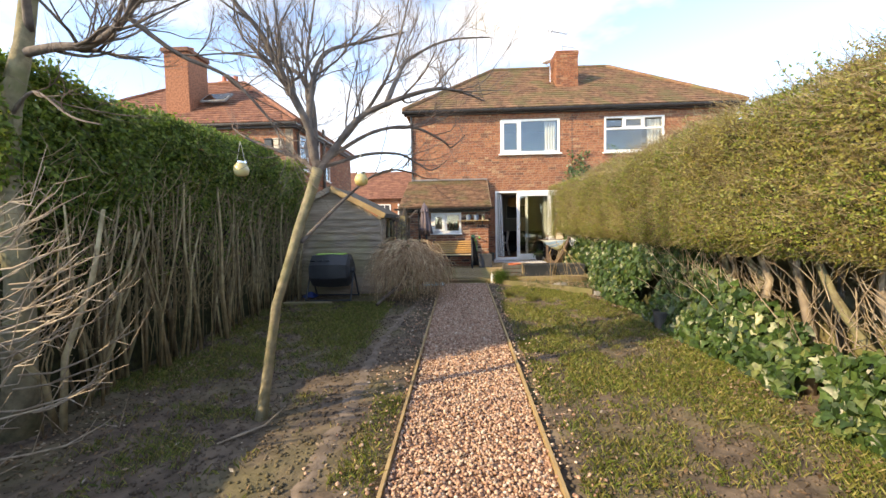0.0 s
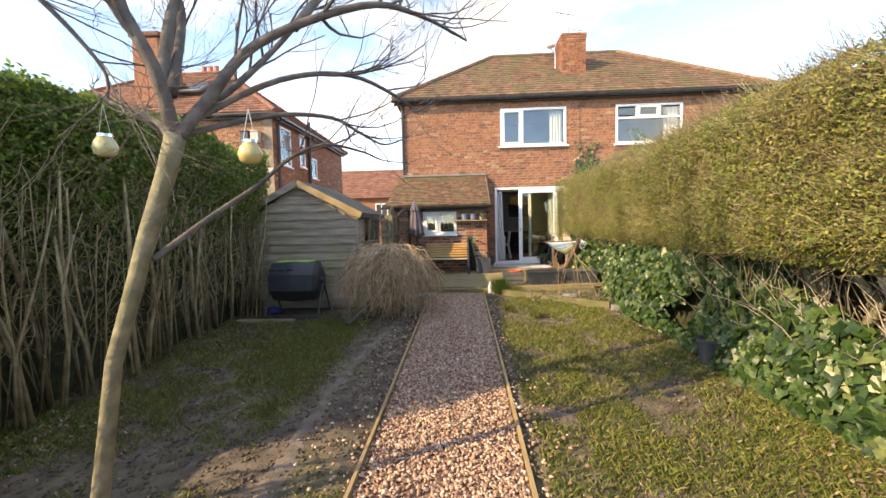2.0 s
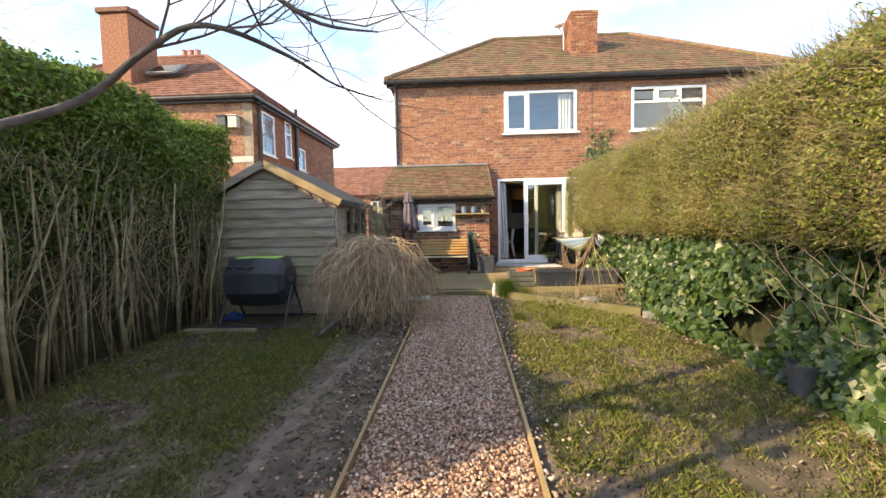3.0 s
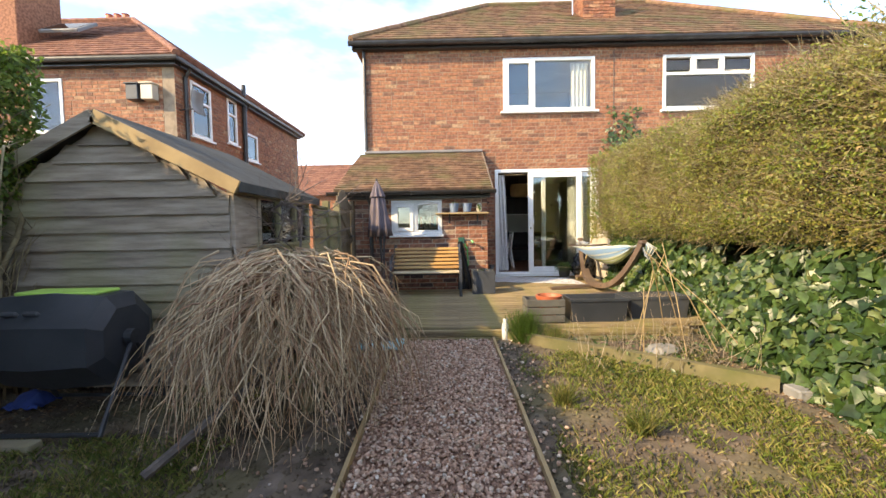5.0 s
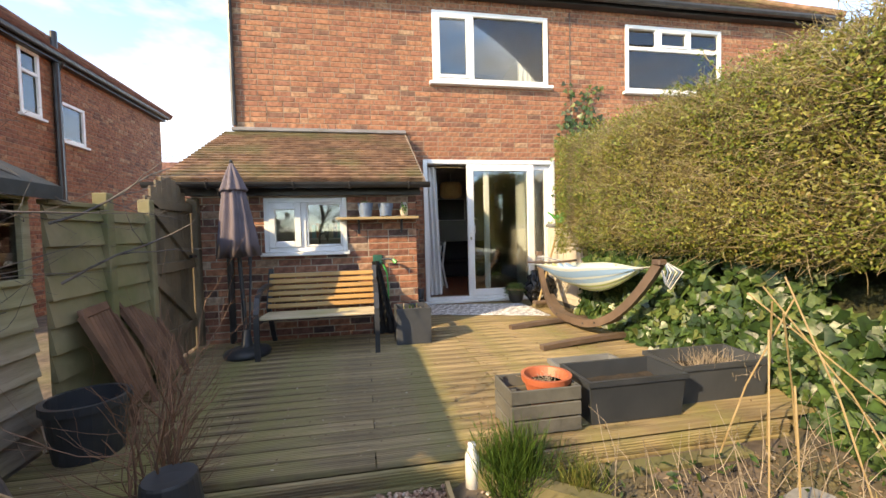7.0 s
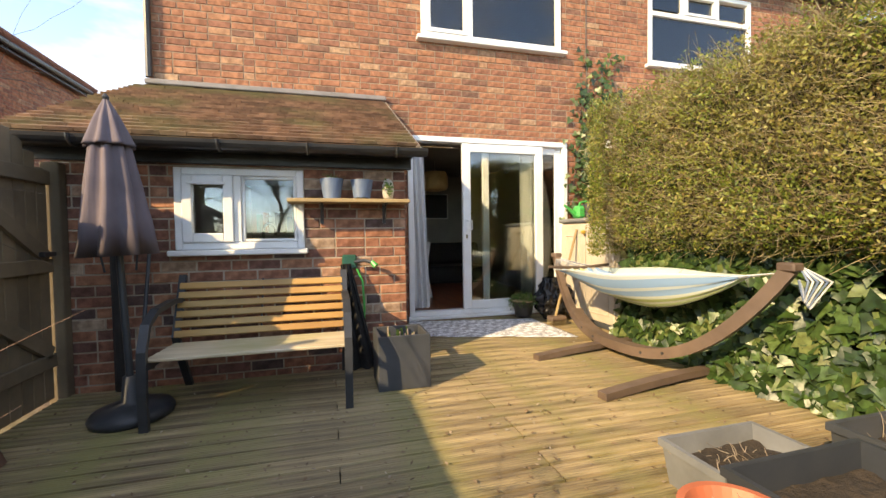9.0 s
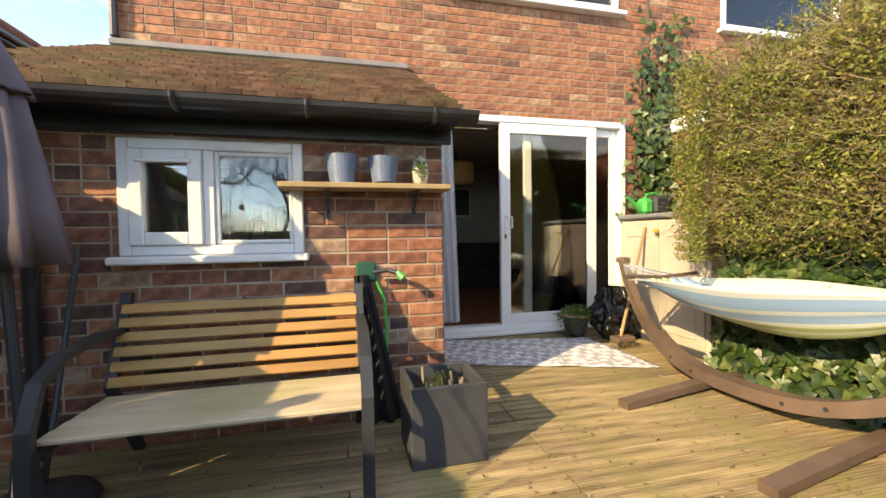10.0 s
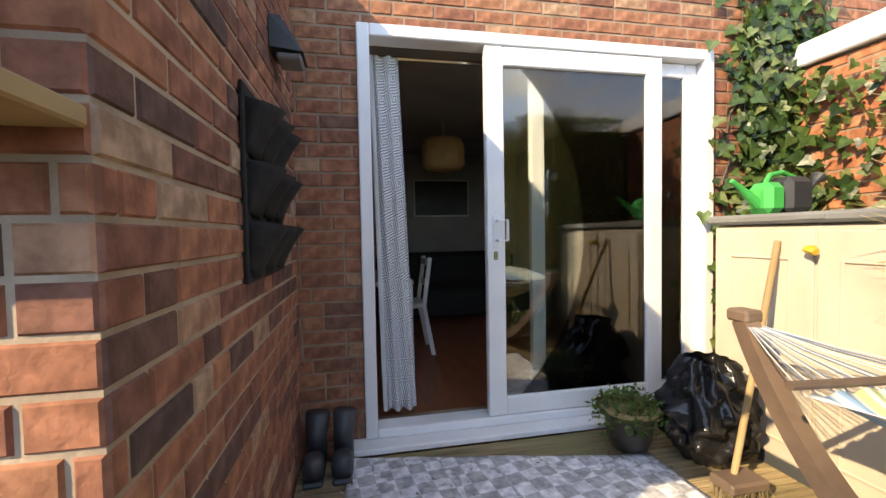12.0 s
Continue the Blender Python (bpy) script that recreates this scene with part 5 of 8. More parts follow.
    single("shed_shelf_clutter", Geo().box(x1 - 0.5, 8.5, 0.95, x1 - 0.12, 9.5, 1.0, 0.01).box(x1 - 0.4, 8.55, 1.0, x1 - 0.2, 8.75, 1.25, 0.02).lathe([(0.08, 1.0), (0.1, 1.2), (0.09, 1.2)], x1 - 0.3, 9.05, 12), WHITE_WOOD, "pale boxes and pots on the shed bench", "clutter")
    # fence and gate beyond the shed
    f = thing("fence", "green-tinged lapped timber fence panel with posts", "fence", (-1.5, 10.1, 0))
    lap_boards(f, "board", 9.76, 10.84, 0.02, 1.44, -1.53, 1, FENCE_WOOD, "y", 0.15)
    for y in (10.25, 10.80):
        part("post", Geo().box(-1.56, y, -0.05, -1.47, y + 0.075, 1.56, 0.006), FENCE_WOOD, f)
    part("capping", Geo().box(-1.55, 9.76, 1.452, -1.49, 10.249, 1.48, 0.004), FENCE_WOOD, f)
    g = thing("gate", "closed arched timber garden gate with diagonal braces", "gate", (-1.5, 11.2, 0.1))
    for i in range(9):
        y = 10.89 + i * 0.096
        s = (i + 0.5) / 9 - 0.5
        top = 1.80 - 1.0 * s * s
        part("board", Geo().box(-1.56, y, 0.14, -1.54, y + 0.092, top, 0.003), GATE_WOOD, g)
    for z in (0.35, 0.95, 1.5):
        part("ledge", Geo().box(-1.538, 10.90, z, -1.51, 11.74, z + 0.085, 0.004), GATE_WOOD, g)
    for z in (0.42, 1.02):
        part("brace", Geo().bar([(-1.523, 10.94, z + 0.5), (-1.523, 11.70, z + 0.02)], 0.026, 0.08, (0, 0, 1)), GATE_WOOD, g)
    part("latch", Geo().box(-1.51, 11.6, 1.05, -1.48, 11.72, 1.08, 0.004), BLACK_PAINT, g)
    part("gate_post", Geo().box(-1.58, 11.765, 0, -1.48, 11.85, 1.65, 0.006), GATE_WOOD, g)
    # long boundary fences
    for nm, x, face in (("a", -3.75, 1), ("b", 3.72, -1)):
        y = -3.0
        y_end = 8.0 if face > 0 else 11.1
        while y < y_end:
            hh = 1.6 if face > 0 else 1.5
            t = thing("timber_fence", "dark weathered lapped timber fence panel", "fence", (x, y + 0.9, ground_z(y)), "garden boundary fence panels")
            lap_boards(t, "board", y, y + 1.74, ground_z(y + 0.9) - 0.05, ground_z(y + 0.9) + hh, x, face, FENCE_WOOD, "y", 0.16)
            part("post", Geo().box(x - 0.05, y + 1.745, ground_z(y) - 0.1, x + 0.05, y + 1.795, ground_z(y) + hh + 0.05, 0.005), SLATE, t, "grey concrete post")
            y += 1.8
    g = Geo().box(-3.8, -3.2, -0.5, 3.8, -3.1, 1.4)
    single("fence_back", g, FENCE_WOOD, "plain timber fence closing the garden", "fence", kind="structure")
    single("gravel_board", Geo().box(-3.70, 1.0, -0.35, -3.62, 5.2, 0.02, 0.01), SLATE, "pale concrete gravel board under the fence", "fence", kind="structure")


def make_right_hedge():
    """Clipped privet hedge over a bank of ivy."""
    def front(z, y):
        b = 0.12 * noise.noise((y * 0.8, z * 1.2, 5)) + 0.09 * noise.noise((y * 2.5, z * 3, 8)) + 0.05 * noise.noise((y * 7, z * 7, 2))
        r = 0.0
        if z > 2.05:
            r = 0.5 * ((z - 2.05) / 0.38) ** 2
        if z < 1.25:
            r = 0.32 * ((1.25 - z) / 0.3) ** 2
        return 2.38 + b + r + 0.30 * min(max((y - 5.5) / 4.5, 0), 1)
    y0, y1 = -1.8, 12.15

    def top(y):
        return 2.36 + 0.10 * noise.noise((y * 0.7, 3, 1)) + 0.05 * noise.noise((y * 2.1, 5, 1)) + (0.10 if y < 3 else 0)
    t = thing("hedge", "tall clipped privet hedge, olive green with brown twigs", "hedge", (3.0, 5, 0))
    # Dark sheet added behind the leaves; its colour is the hedge's inner shade.
    g = Geo()

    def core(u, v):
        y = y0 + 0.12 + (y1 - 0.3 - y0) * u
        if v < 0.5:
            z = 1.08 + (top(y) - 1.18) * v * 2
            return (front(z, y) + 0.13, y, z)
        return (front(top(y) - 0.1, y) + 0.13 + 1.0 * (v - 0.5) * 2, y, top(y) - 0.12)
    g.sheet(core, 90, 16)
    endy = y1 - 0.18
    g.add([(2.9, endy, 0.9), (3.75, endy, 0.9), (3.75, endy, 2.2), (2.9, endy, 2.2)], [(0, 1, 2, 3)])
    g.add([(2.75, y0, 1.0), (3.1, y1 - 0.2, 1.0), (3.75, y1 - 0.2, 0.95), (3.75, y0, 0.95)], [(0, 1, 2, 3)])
    part("shade_backing", g, FOLIAGE_SHADE, t, "dark backing sheet painted as the shade deep inside the hedge")
    n = 210000
    ys = y0 + (y1 - y0) * RNG.random(n)
    kind = RNG.random(n)
    pos, nor = np.zeros((n, 3)), np.zeros((n, 3))
    for i in range(n):
        y, k = ys[i], kind[i]
        tp = top(y)
        deep = abs(RNG.normal(0, 0.06)) - (0.09 * RNG.random() if RNG.random() < 0.12 else 0)
        if k < 0.72:
            z = 0.98 + (tp - 0.98) * (k / 0.72)
            x = front(min(z, 2.43), y) + deep - 0.03
            if y > y1 - 0.5:
                x += 0.9 * ((y - y1 + 0.5) / 0.5) ** 2.2 * 0.4
            pos[i] = (x, y, z)
            nor[i] = (-1, 0, 0.35 if z > 2 else (-0.3 if z < 1.2 else 0.1))
        elif k < 0.93:
            x = 2.6 + 0.9 * (k - 0.72) / 0.21
            pos[i] = (x, y, tp - deep + 0.03 * noise.noise((x * 5, y * 5, 0)))
            nor[i] = (-0.2, 0, 1)
        else:
            z = 0.95 + 1.4 * RNG.random()
            x = 2.45 + 1.2 * RNG.random()
            pos[i] = (x, y1 - 0.12 + deep * 0.6 - (0.25 if x < 2.6 else 0), z)
            nor[i] = (0, 1, 0.1)
    tagged(part("foliage", leaves("foliage", pos, nor, 0.027, HEDGE_LEAF, spread=1.0), HEDGE_LEAF, t), kind="stuff")
    m = 26000
    sy = y0 + (y1 - y0) * RNG.random(m)
    sz = RNG.uniform(1.0, 2.4, m)
    st = np.array([(front(z, y) + 0.12, y, z) for y, z in zip(sy, sz)])
    en = st + np.stack([RNG.uniform(-0.23, -0.10, m), RNG.normal(0, 0.11, m), RNG.normal(0.05, 0.09, m)], 1)
    tagged(part("twig_growth", sticks("twigs", st, en, np.full(m, 0.0028), STEM), STEM, t), kind="stuff")
    # sprigs over the top
    sp, le = Geo(), []
    for y in (3.4, 3.5, 3.65, 5.2, 7.4, 7.6, 9.8):
        x, h = 2.75 + random.uniform(-0.05, 0.3), random.uniform(0.18, 0.34)
        p = [(x + 0.04 * math.sin(k), y + 0.03 * k, top(y) - 0.1 + (h + 0.1) * k / 5) for k in range(6)]
        sp.tube(p, 0.004, 4)
        for k in range(26):
            q = Vector(p[2]).lerp(Vector(p[5]), random.random())
            le.append((q.x + random.gauss(0, 0.04), q.y + random.gauss(0, 0.04), q.z + random.gauss(0, 0.03)))
    tagged(part("sprig_growth", sp, STEM, t), kind="stuff")
    tagged(part("sprigs", leaves("sprigs", np.array(le), np.tile([0, 0, 1.0], (len(le), 1)), 0.045, DARK_LEAF), DARK_LEAF, t), kind="stuff")
    # trunks under the hedge
    for i in range(22):
        y = -0.5 + i * 0.3 + random.uniform(-0.1, 0.1)
        x = 2.95 + random.uniform(-0.15, 0.15)
        gz = ground_z(y) - 0.05
        part("trunk", Geo().tube([(x, y, gz), (x + random.gauss(0, 0.05), y + random.gauss(0, 0.05), 0.35), (x + random.gauss(-0.05, 0.08), y + random.gauss(0, 0.12), 0.75), (x + random.gauss(-0.1, 0.1), y + random.gauss(0, 0.2), 1.2)],
                                 [0.05, 0.04, 0.032, 0.02], 7), PALE_TWIG if i % 2 else BARK, t, smooth=True)
    m = 700
    sy = y0 + (6.0 - y0) * RNG.random(m)
    st = np.stack([RNG.uniform(2.7, 3.1, m), sy, RNG.uniform(0.2, 0.8, m)], 1)
    en = st + np.stack([RNG.normal(-0.1, 0.1, m), RNG.normal(0, 0.15, m), RNG.uniform(0.1, 0.45, m)], 1)
    tagged(part("stem_growth", sticks("under_twigs", st, en, np.full(m, 0.006), PALE_TWIG, 0.1), PALE_TWIG, t), kind="stuff")
    # ivy bank
    iv = thing("ivy_bank", "thick glossy green ivy covering the hedge foot", "ivy", (2.7, 6, 0))
    n = 15000
    ys = 2.3 + (y1 - 0.2 - 2.3) * RNG.random(n)
    zs = RNG.random(n) ** 1.1
    gap = np.array([noise.noise((y * 1.1, z * 2.2, 11)) for y, z in zip(ys, zs)])
    near = np.clip((5.2 - ys) / 2.2, 0, 1)
    keep = gap > -0.34 + 0.0 * near
    keep &= ~((near > 0.15) & (zs > 0.85 - 0.32 * near + 0.35 * gap))
    ys, zs = ys[keep], zs[keep]
    bulge = np.array([noise.noise((y * 0.9, z, 2)) for y, z in zip(ys, zs)])
    z = ground_za(ys) + 0.01 + zs * (1.12 + 0.12 * np.clip((ys - 5) / 2, 0, 1))
    x = 2.52 + 0.26 * zs + 0.16 * bulge + np.abs(RNG.normal(0, 0.05, len(ys))) + 0.24 * np.clip((ys - 7.6) / 1.8, 0, 1)
    nor = np.tile([-1.0, -0.25, 0.55], (len(ys), 1))
    tagged(part("leaves", leaves("leaves", np.stack([x, ys, z], 1), nor, 0.09, IVY, "ivy", spread=0.45, droop=0.5), IVY, iv), kind="stuff")
    # One plain dark sheet, no stems: it paints the shade behind the ivy.
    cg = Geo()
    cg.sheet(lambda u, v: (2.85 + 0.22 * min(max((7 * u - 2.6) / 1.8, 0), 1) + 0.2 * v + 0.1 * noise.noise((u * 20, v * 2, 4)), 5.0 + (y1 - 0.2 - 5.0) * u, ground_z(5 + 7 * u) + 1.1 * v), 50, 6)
    part("shade_backing", cg, FOLIAGE_SHADE, iv, "dark backing sheet painted as the shade behind the ivy leaves")
    single("flower_pot", Geo().lathe([(0.075, ground_z(5.35)), (0.095, 0.08), (0.105, 0.13), (0.11, 0.13), (0.11, 0.155), (0.095, 0.155), (0.085, 0.1)], 2.56, 5.38, 20), GREY_PLASTIC, "dark grey plastic plant pot on the lawn edge", "pot", smooth=False)
    pg = []
    for k in range(70):
        a = random.uniform(0, 6.28)
        pg.append((2.62 + 0.1 * math.cos(a) * random.random(), 5.62 + 0.1 * math.sin(a), ground_z(5.6) + random.uniform(0.05, 0.22)))
    single("leafy_plant", leaves("leafy_plant", np.array(pg), np.tile([0, 0, 1.0], (len(pg), 1)), 0.13, HERB, spread=1.2), HERB, "bright green leafy plant by the pot", "plant")
    single("brick_fragment", Geo().box(2.62, 2.55, ground_z(2.6) - 0.02, 2.82, 2.68, ground_z(2.6) + 0.07, 0.012), TERRACOTTA, "broken orange brick lying by the hedge", "brick")


def make_left_hedge():
    t = thing("hedge", "tall overgrown hedge with bare upright stems, green on top", "hedge", (-3.2, 5.6, 0))
    y0, y1 = 2.7, 8.05
    # Dark sheets behind the stems, coloured as the shade between them.
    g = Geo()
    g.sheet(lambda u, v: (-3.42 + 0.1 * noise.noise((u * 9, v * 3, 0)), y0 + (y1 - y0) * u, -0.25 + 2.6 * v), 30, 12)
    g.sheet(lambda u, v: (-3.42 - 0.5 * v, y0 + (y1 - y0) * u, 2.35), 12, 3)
    part("shade_backing", g, FOLIAGE_SHADE, t, "dark backing sheet painted as the shade deep inside the hedge")
    n = 62000
    ys = y0 - 0.15 + (y1 - y0 + 0.15) * RNG.random(n)
    zz = RNG.random(n) ** 0.72
    tp = 2.5 + 0.16 * np.array([noise.noise((y * 0.9, 2, 7)) for y in ys]) + 0.08 * np.array([noise.noise((y * 3.1, 2, 7)) for y in ys])
    z = 0.7 + (tp - 0.7) * zz
    b = np.array([noise.noise((y * 1.1, q * 1.5, 4)) for y, q in zip(ys, z)])
    x = -3.28 + 0.28 * np.clip((z - 1.2) / 1.0, 0, 1) + 0.2 * b - np.abs(RNG.normal(0, 0.09, n))
    topk = RNG.random(n) < 0.28
    x = np.where(topk, -3.1 - 0.7 * RNG.random(n), x)
    z = np.where(topk, tp + RNG.normal(0, 0.05, n), z)
    keep = topk | (z > 1.35 + 0.5 * b) | (RNG.random(n) < 0.2)
    nor = np.where(topk[:, None], np.array([0.2, 0, 1.0]), np.array([1.0, -0.2, 0.35]))
    tagged(part("foliage", leaves("foliage", np.stack([x, ys, z], 1)[keep], nor[keep], 0.055, DARK_LEAF, spread=0.75), DARK_LEAF, t), kind="stuff")
    for i in range(150):
        y = y0 + (y1 - y0) * (int(random.random() * 17) + 0.5 + random.gauss(0, 0.22)) / 17
        x = -3.25 + random.gauss(0, 0.12)
        h = random.uniform(1.3, 2.0)
        lx, ly = random.gauss(0.05, 0.12), random.gauss(0, 0.3)
        r = random.choice((0.006, 0.008, 0.01, 0.014, 0.02, 0.026))
        gz = ground_z(y) - 0.05
        part("stem", Geo().tube([(x, y, gz), (x + lx * 0.3 + random.gauss(0, 0.03), y + ly * 0.2 + random.gauss(0, 0.05), gz + h * 0.35), (x + lx * 0.7, y + ly * 0.7 + random.gauss(0, 0.03), gz + h * 0.7), (x + lx, y + ly, gz + h)], [r, r * 0.9, r * 0.75, r * 0.5], 5), STEM, t, smooth=True)
    m = 1700
    st = np.stack([RNG.uniform(-3.4, -3.05, m), RNG.uniform(y0, y1, m), RNG.uniform(0.3, 1.9, m)], 1)
    en = st + np.stack([RNG.normal(0.06, 0.1, m), RNG.normal(0, 0.15, m), RNG.uniform(0.05, 0.4, m)], 1)
    tagged(part("twig_growth", sticks("twigs", st, en, np.full(m, 0.004), STEM, 0.08), STEM, t), kind="stuff")


# ---- trees ----
def grow(g, p, d, length, r, depth, rnd, twigs, up=0.12):
    """A bent branch that forks into thinner ones."""
    pts, rad, q, dd = [Vector(p)], [r], Vector(p), Vector(d).normalized()
    n = 5
    for i in range(n):
        dd = (dd + Vector((rnd.gauss(0, 0.16), rnd.gauss(0, 0.16), rnd.gauss(up, 0.12)))).normalized()
        q = q + dd * length / n
        pts.append(q.copy())
        rad.append(r * (1 - 0.55 * (i + 1) / n))
    g.tube(pts, rad, 5 if r > 0.008 else 4, caps=False)
    if depth > 0:
        for k in range(rnd.choice((3, 4, 4, 5))):
            i = rnd.randint(1, n)
            s = (pts[i] - pts[i - 1]).normalized()
            nd = (s + Vector((rnd.gauss(0, 0.6), rnd.gauss(0, 0.6), rnd.gauss(0.1, 0.45)))).normalized()
            grow(twigs if depth <= 2 else g, pts[i], nd, length * rnd.uniform(0.5, 0.8), rad[i] * rnd.uniform(0.45, 0.7), depth - 1, rnd, twigs, up)


def limb(g, pts, r0, r1, rnd, twigs, depth=3, count=6, spread=0.5):
    """A limb through given bends, with branches off it."""
    P = [Vector(p) for p in pts]
    fine = []
    for i in range(len(P) - 1):
        a, b = P[max(i - 1, 0)], P[min(i + 2, len(P) - 1)]
        for k in range(5):
            s = k / 5
            m0, m1 = (P[i + 1] - a) * 0.5, (b - P[i]) * 0.5
            fine.append(P[i] * (2 * s ** 3 - 3 * s ** 2 + 1) + m0 * (s ** 3 - 2 * s * s + s) + P[i + 1] * (-2 * s ** 3 + 3 * s * s) + m1 * (s ** 3 - s * s))
    fine.append(P[-1])
    n = len(fine)
    rad = [r0 + (r1 - r0) * i / (n - 1) for i in range(n)]
    g.tube(fine, rad, 9)
    for k in range(count):
        i = rnd.randint(n // 4, n - 1)
        s = (fine[i] - fine[i - 1]).normalized()
        nd = (s + Vector((rnd.gauss(0, spread), rnd.gauss(0, spread), rnd.gauss(0.15, 0.4)))).normalized()
        grow(g if depth > 2 else twigs, fine[i], nd, rnd.uniform(0.35, 0.7), rad[i] * 0.5, depth, rnd, twigs)


def at_depth(x, z, y):
    """Keeps the sight line of a spot on the plane 2.72 m ahead of the start, at depth y."""
    return (x * y / 2.72, y, 1.308 + (z - 1.308) * y / 2.72)


def make_trees():
    q = at_depth
    rnd = random.Random(5)
    t = thing("tree", "bare young tree with pale greenish trunk and dark twigs", "tree", (-1.54, 3.03, ground_z(3)))
    g, tw = Geo(), Geo()
    part("trunk", Geo().tube([q(-1.41, -0.06, 3.03), q(-1.38, 0.1, 3.03), q(-1.32, 0.45, 3.03), q(-1.26, 0.79, 3.03), q(-1.17, 1.05, 3.03), q(-1.08, 1.32, 3.03), q(-0.99, 1.55, 3.03), q(-0.94, 1.70, 3.03)], [0.056, 0.041, 0.036, 0.035, 0.035, 0.036, 0.039, 0.043], 12), BARK, t, smooth=True)
    limb(g, [q(-0.94, 1.68, 3.03), q(-0.99, 1.90, 3.06), q(-0.96, 2.24, 3.2), q(-0.86, 2.44, 3.5), q(-0.62, 2.50, 3.9), q(-0.35, 2.55, 4.3)], 0.030, 0.009, rnd, tw, 3, 9)
    limb(g, [q(-0.93, 1.69, 3.03), q(-0.82, 1.83, 3.08), q(-0.62, 2.04, 3.12), q(-0.22, 2.176, 3.2), q(-0.02, 2.17, 3.45), q(0.16, 2.10, 3.8)], 0.031, 0.006, rnd, tw, 3, 13)
    limb(g, [(-0.55, 3.14, 2.22), (-0.5, 3.4, 2.5), (-0.42, 3.65, 2.75), (-0.1, 3.9, 3.0), (0.3, 4.1, 3.1)], 0.022, 0.006, rnd, tw, 3, 9)
    limb(g, [q(-0.95, 1.85, 3.03), (-1.25, 3.4, 2.5), (-1.72, 3.7, 2.81), (-2.2, 3.85, 2.95)], 0.024, 0.008, rnd, tw, 3, 8)
    limb(g, [q(-0.95, 1.69, 3.03), q(-0.99, 1.95, 2.95), q(-1.16, 2.32, 2.85), q(-1.30, 2.60, 2.8), q(-1.48, 2.85, 2.7), q(-1.5, 3.3, 2.6)], 0.032, 0.008, rnd, tw, 3, 12)
    limb(g, [q(-0.97, 1.68, 3.03), q(-1.08, 1.77, 3.2), q(-1.38, 1.89, 3.5), q(-1.50, 1.97, 3.7)], 0.019, 0.005, rnd, tw, 2, 4)
    limb(g, [(-1.2, 3.05, 1.2), (-1.1, 3.3, 1.38), (-0.99, 3.62, 1.58), (-0.8, 3.66, 1.74), (-0.6, 3.65, 1.80), (-0.45, 3.9, 1.80), (-0.36, 4.15, 1.78), (-0.22, 4.45, 1.80)], 0.016, 0.003, rnd, tw, 1, 9, 0.6)
    limb(g, [(-1.05, 3.05, 1.74), (-0.75, 3.3, 1.88), (-0.5, 3.45, 1.90), (-0.36, 3.53, 1.83), (-0.25, 3.65, 1.79), (-0.14, 3.98, 1.91)], 0.015, 0.003, rnd, tw, 1, 9, 0.6)
    limb(g, [(-1.0, 3.05, 1.8), (-0.7, 3.3, 2.05), (-0.4, 3.5, 2.13), (-0.15, 3.7, 2.05), (-0.08, 3.8, 2.01), (0.05, 3.95, 2.15)], 0.017, 0.003, rnd, tw, 2, 9, 0.5)
    limb(g, [q(-0.9, 1.76, 3.05), q(-0.7, 1.95, 3.3), q(-0.45, 2.3, 3.6), q(-0.3, 2.8, 3.8)], 0.021, 0.006, rnd, tw, 3, 10)
    limb(g, [q(-0.95, 1.85, 3.03), q(-1.0, 2.3, 3.4), q(-0.9, 2.9, 3.6)], 0.018, 0.006, rnd, tw, 3, 8)
    part("branch_work", g, BARK_DARK, t, "dark grey-brown limbs", smooth=True)
    tagged(part("twig_growth", tw, TWIG, t, "fine purple-brown twigs"), kind="stuff")
    t = thing("tree", "bare tree with mottled pale trunk and arching limbs", "tree", (-3.25, 2.8, ground_z(2.8)))
    g, tw = Geo(), Geo()
    part("trunk", Geo().tube([(-3.26, 2.8, -0.25), (-3.22, 2.8, 0.2), (-3.16, 2.8, 0.96), (-3.2, 2.8, 1.5), (-3.22, 2.8, 1.76), (-3.14, 2.8, 2.19), (-3.0, 2.8, 2.6), (-2.92, 2.8, 3.0), (-2.9, 2.75, 3.6)], [0.13, 0.10, 0.085, 0.08, 0.085, 0.07, 0.055, 0.05, 0.04], 12), BARK, t, smooth=True)
    limb(g, [(-3.0, 2.8, 2.55), (-2.72, 2.75, 2.56), (-2.4, 2.7, 2.55), (-2.12, 2.68, 2.72)], 0.035, 0.018, rnd, tw, 3, 14)
    limb(g, [(-2.15, 2.68, 2.7), (-1.9, 2.8, 2.5), (-1.6, 2.9, 2.36), (-1.35, 3.0, 2.05), (-1.32, 3.0, 1.9)], 0.018, 0.005, rnd, tw, 3, 12)
    limb(g, [(-2.15, 2.68, 2.7), (-1.95, 2.6, 2.95), (-1.6, 2.5, 3.2)], 0.02, 0.008, rnd, tw, 3, 8)
    limb(g, [(-2.95, 2.8, 2.7), (-2.75, 2.6, 3.1), (-2.5, 2.4, 3.6)], 0.03, 0.01, rnd, tw, 3, 9)
    limb(g, [(-3.15, 2.8, 2.1), (-2.85, 2.7, 2.25), (-2.5, 2.6, 2.05), (-2.25, 2.55, 1.98)], 0.014, 0.004, rnd, tw, 2, 4)
    part("branch_work", g, BARK_DARK, t, "dark arching limbs", smooth=True)
    tagged(part("twig_growth", tw, TWIG, t), kind="stuff")
    # pale low shrub twigs in front of the second tree
    t = thing("shrub", "bare shrub with pale upward-curling twigs", "shrub", (-2.75, 2.3, ground_z(2.3)))
    tw = Geo()
    for i in range(46):
        y = rnd.uniform(1.7, 2.6)
        z = rnd.uniform(-0.1, 1.35)
        x = -2.9 + rnd.uniform(-0.2, 0.15)
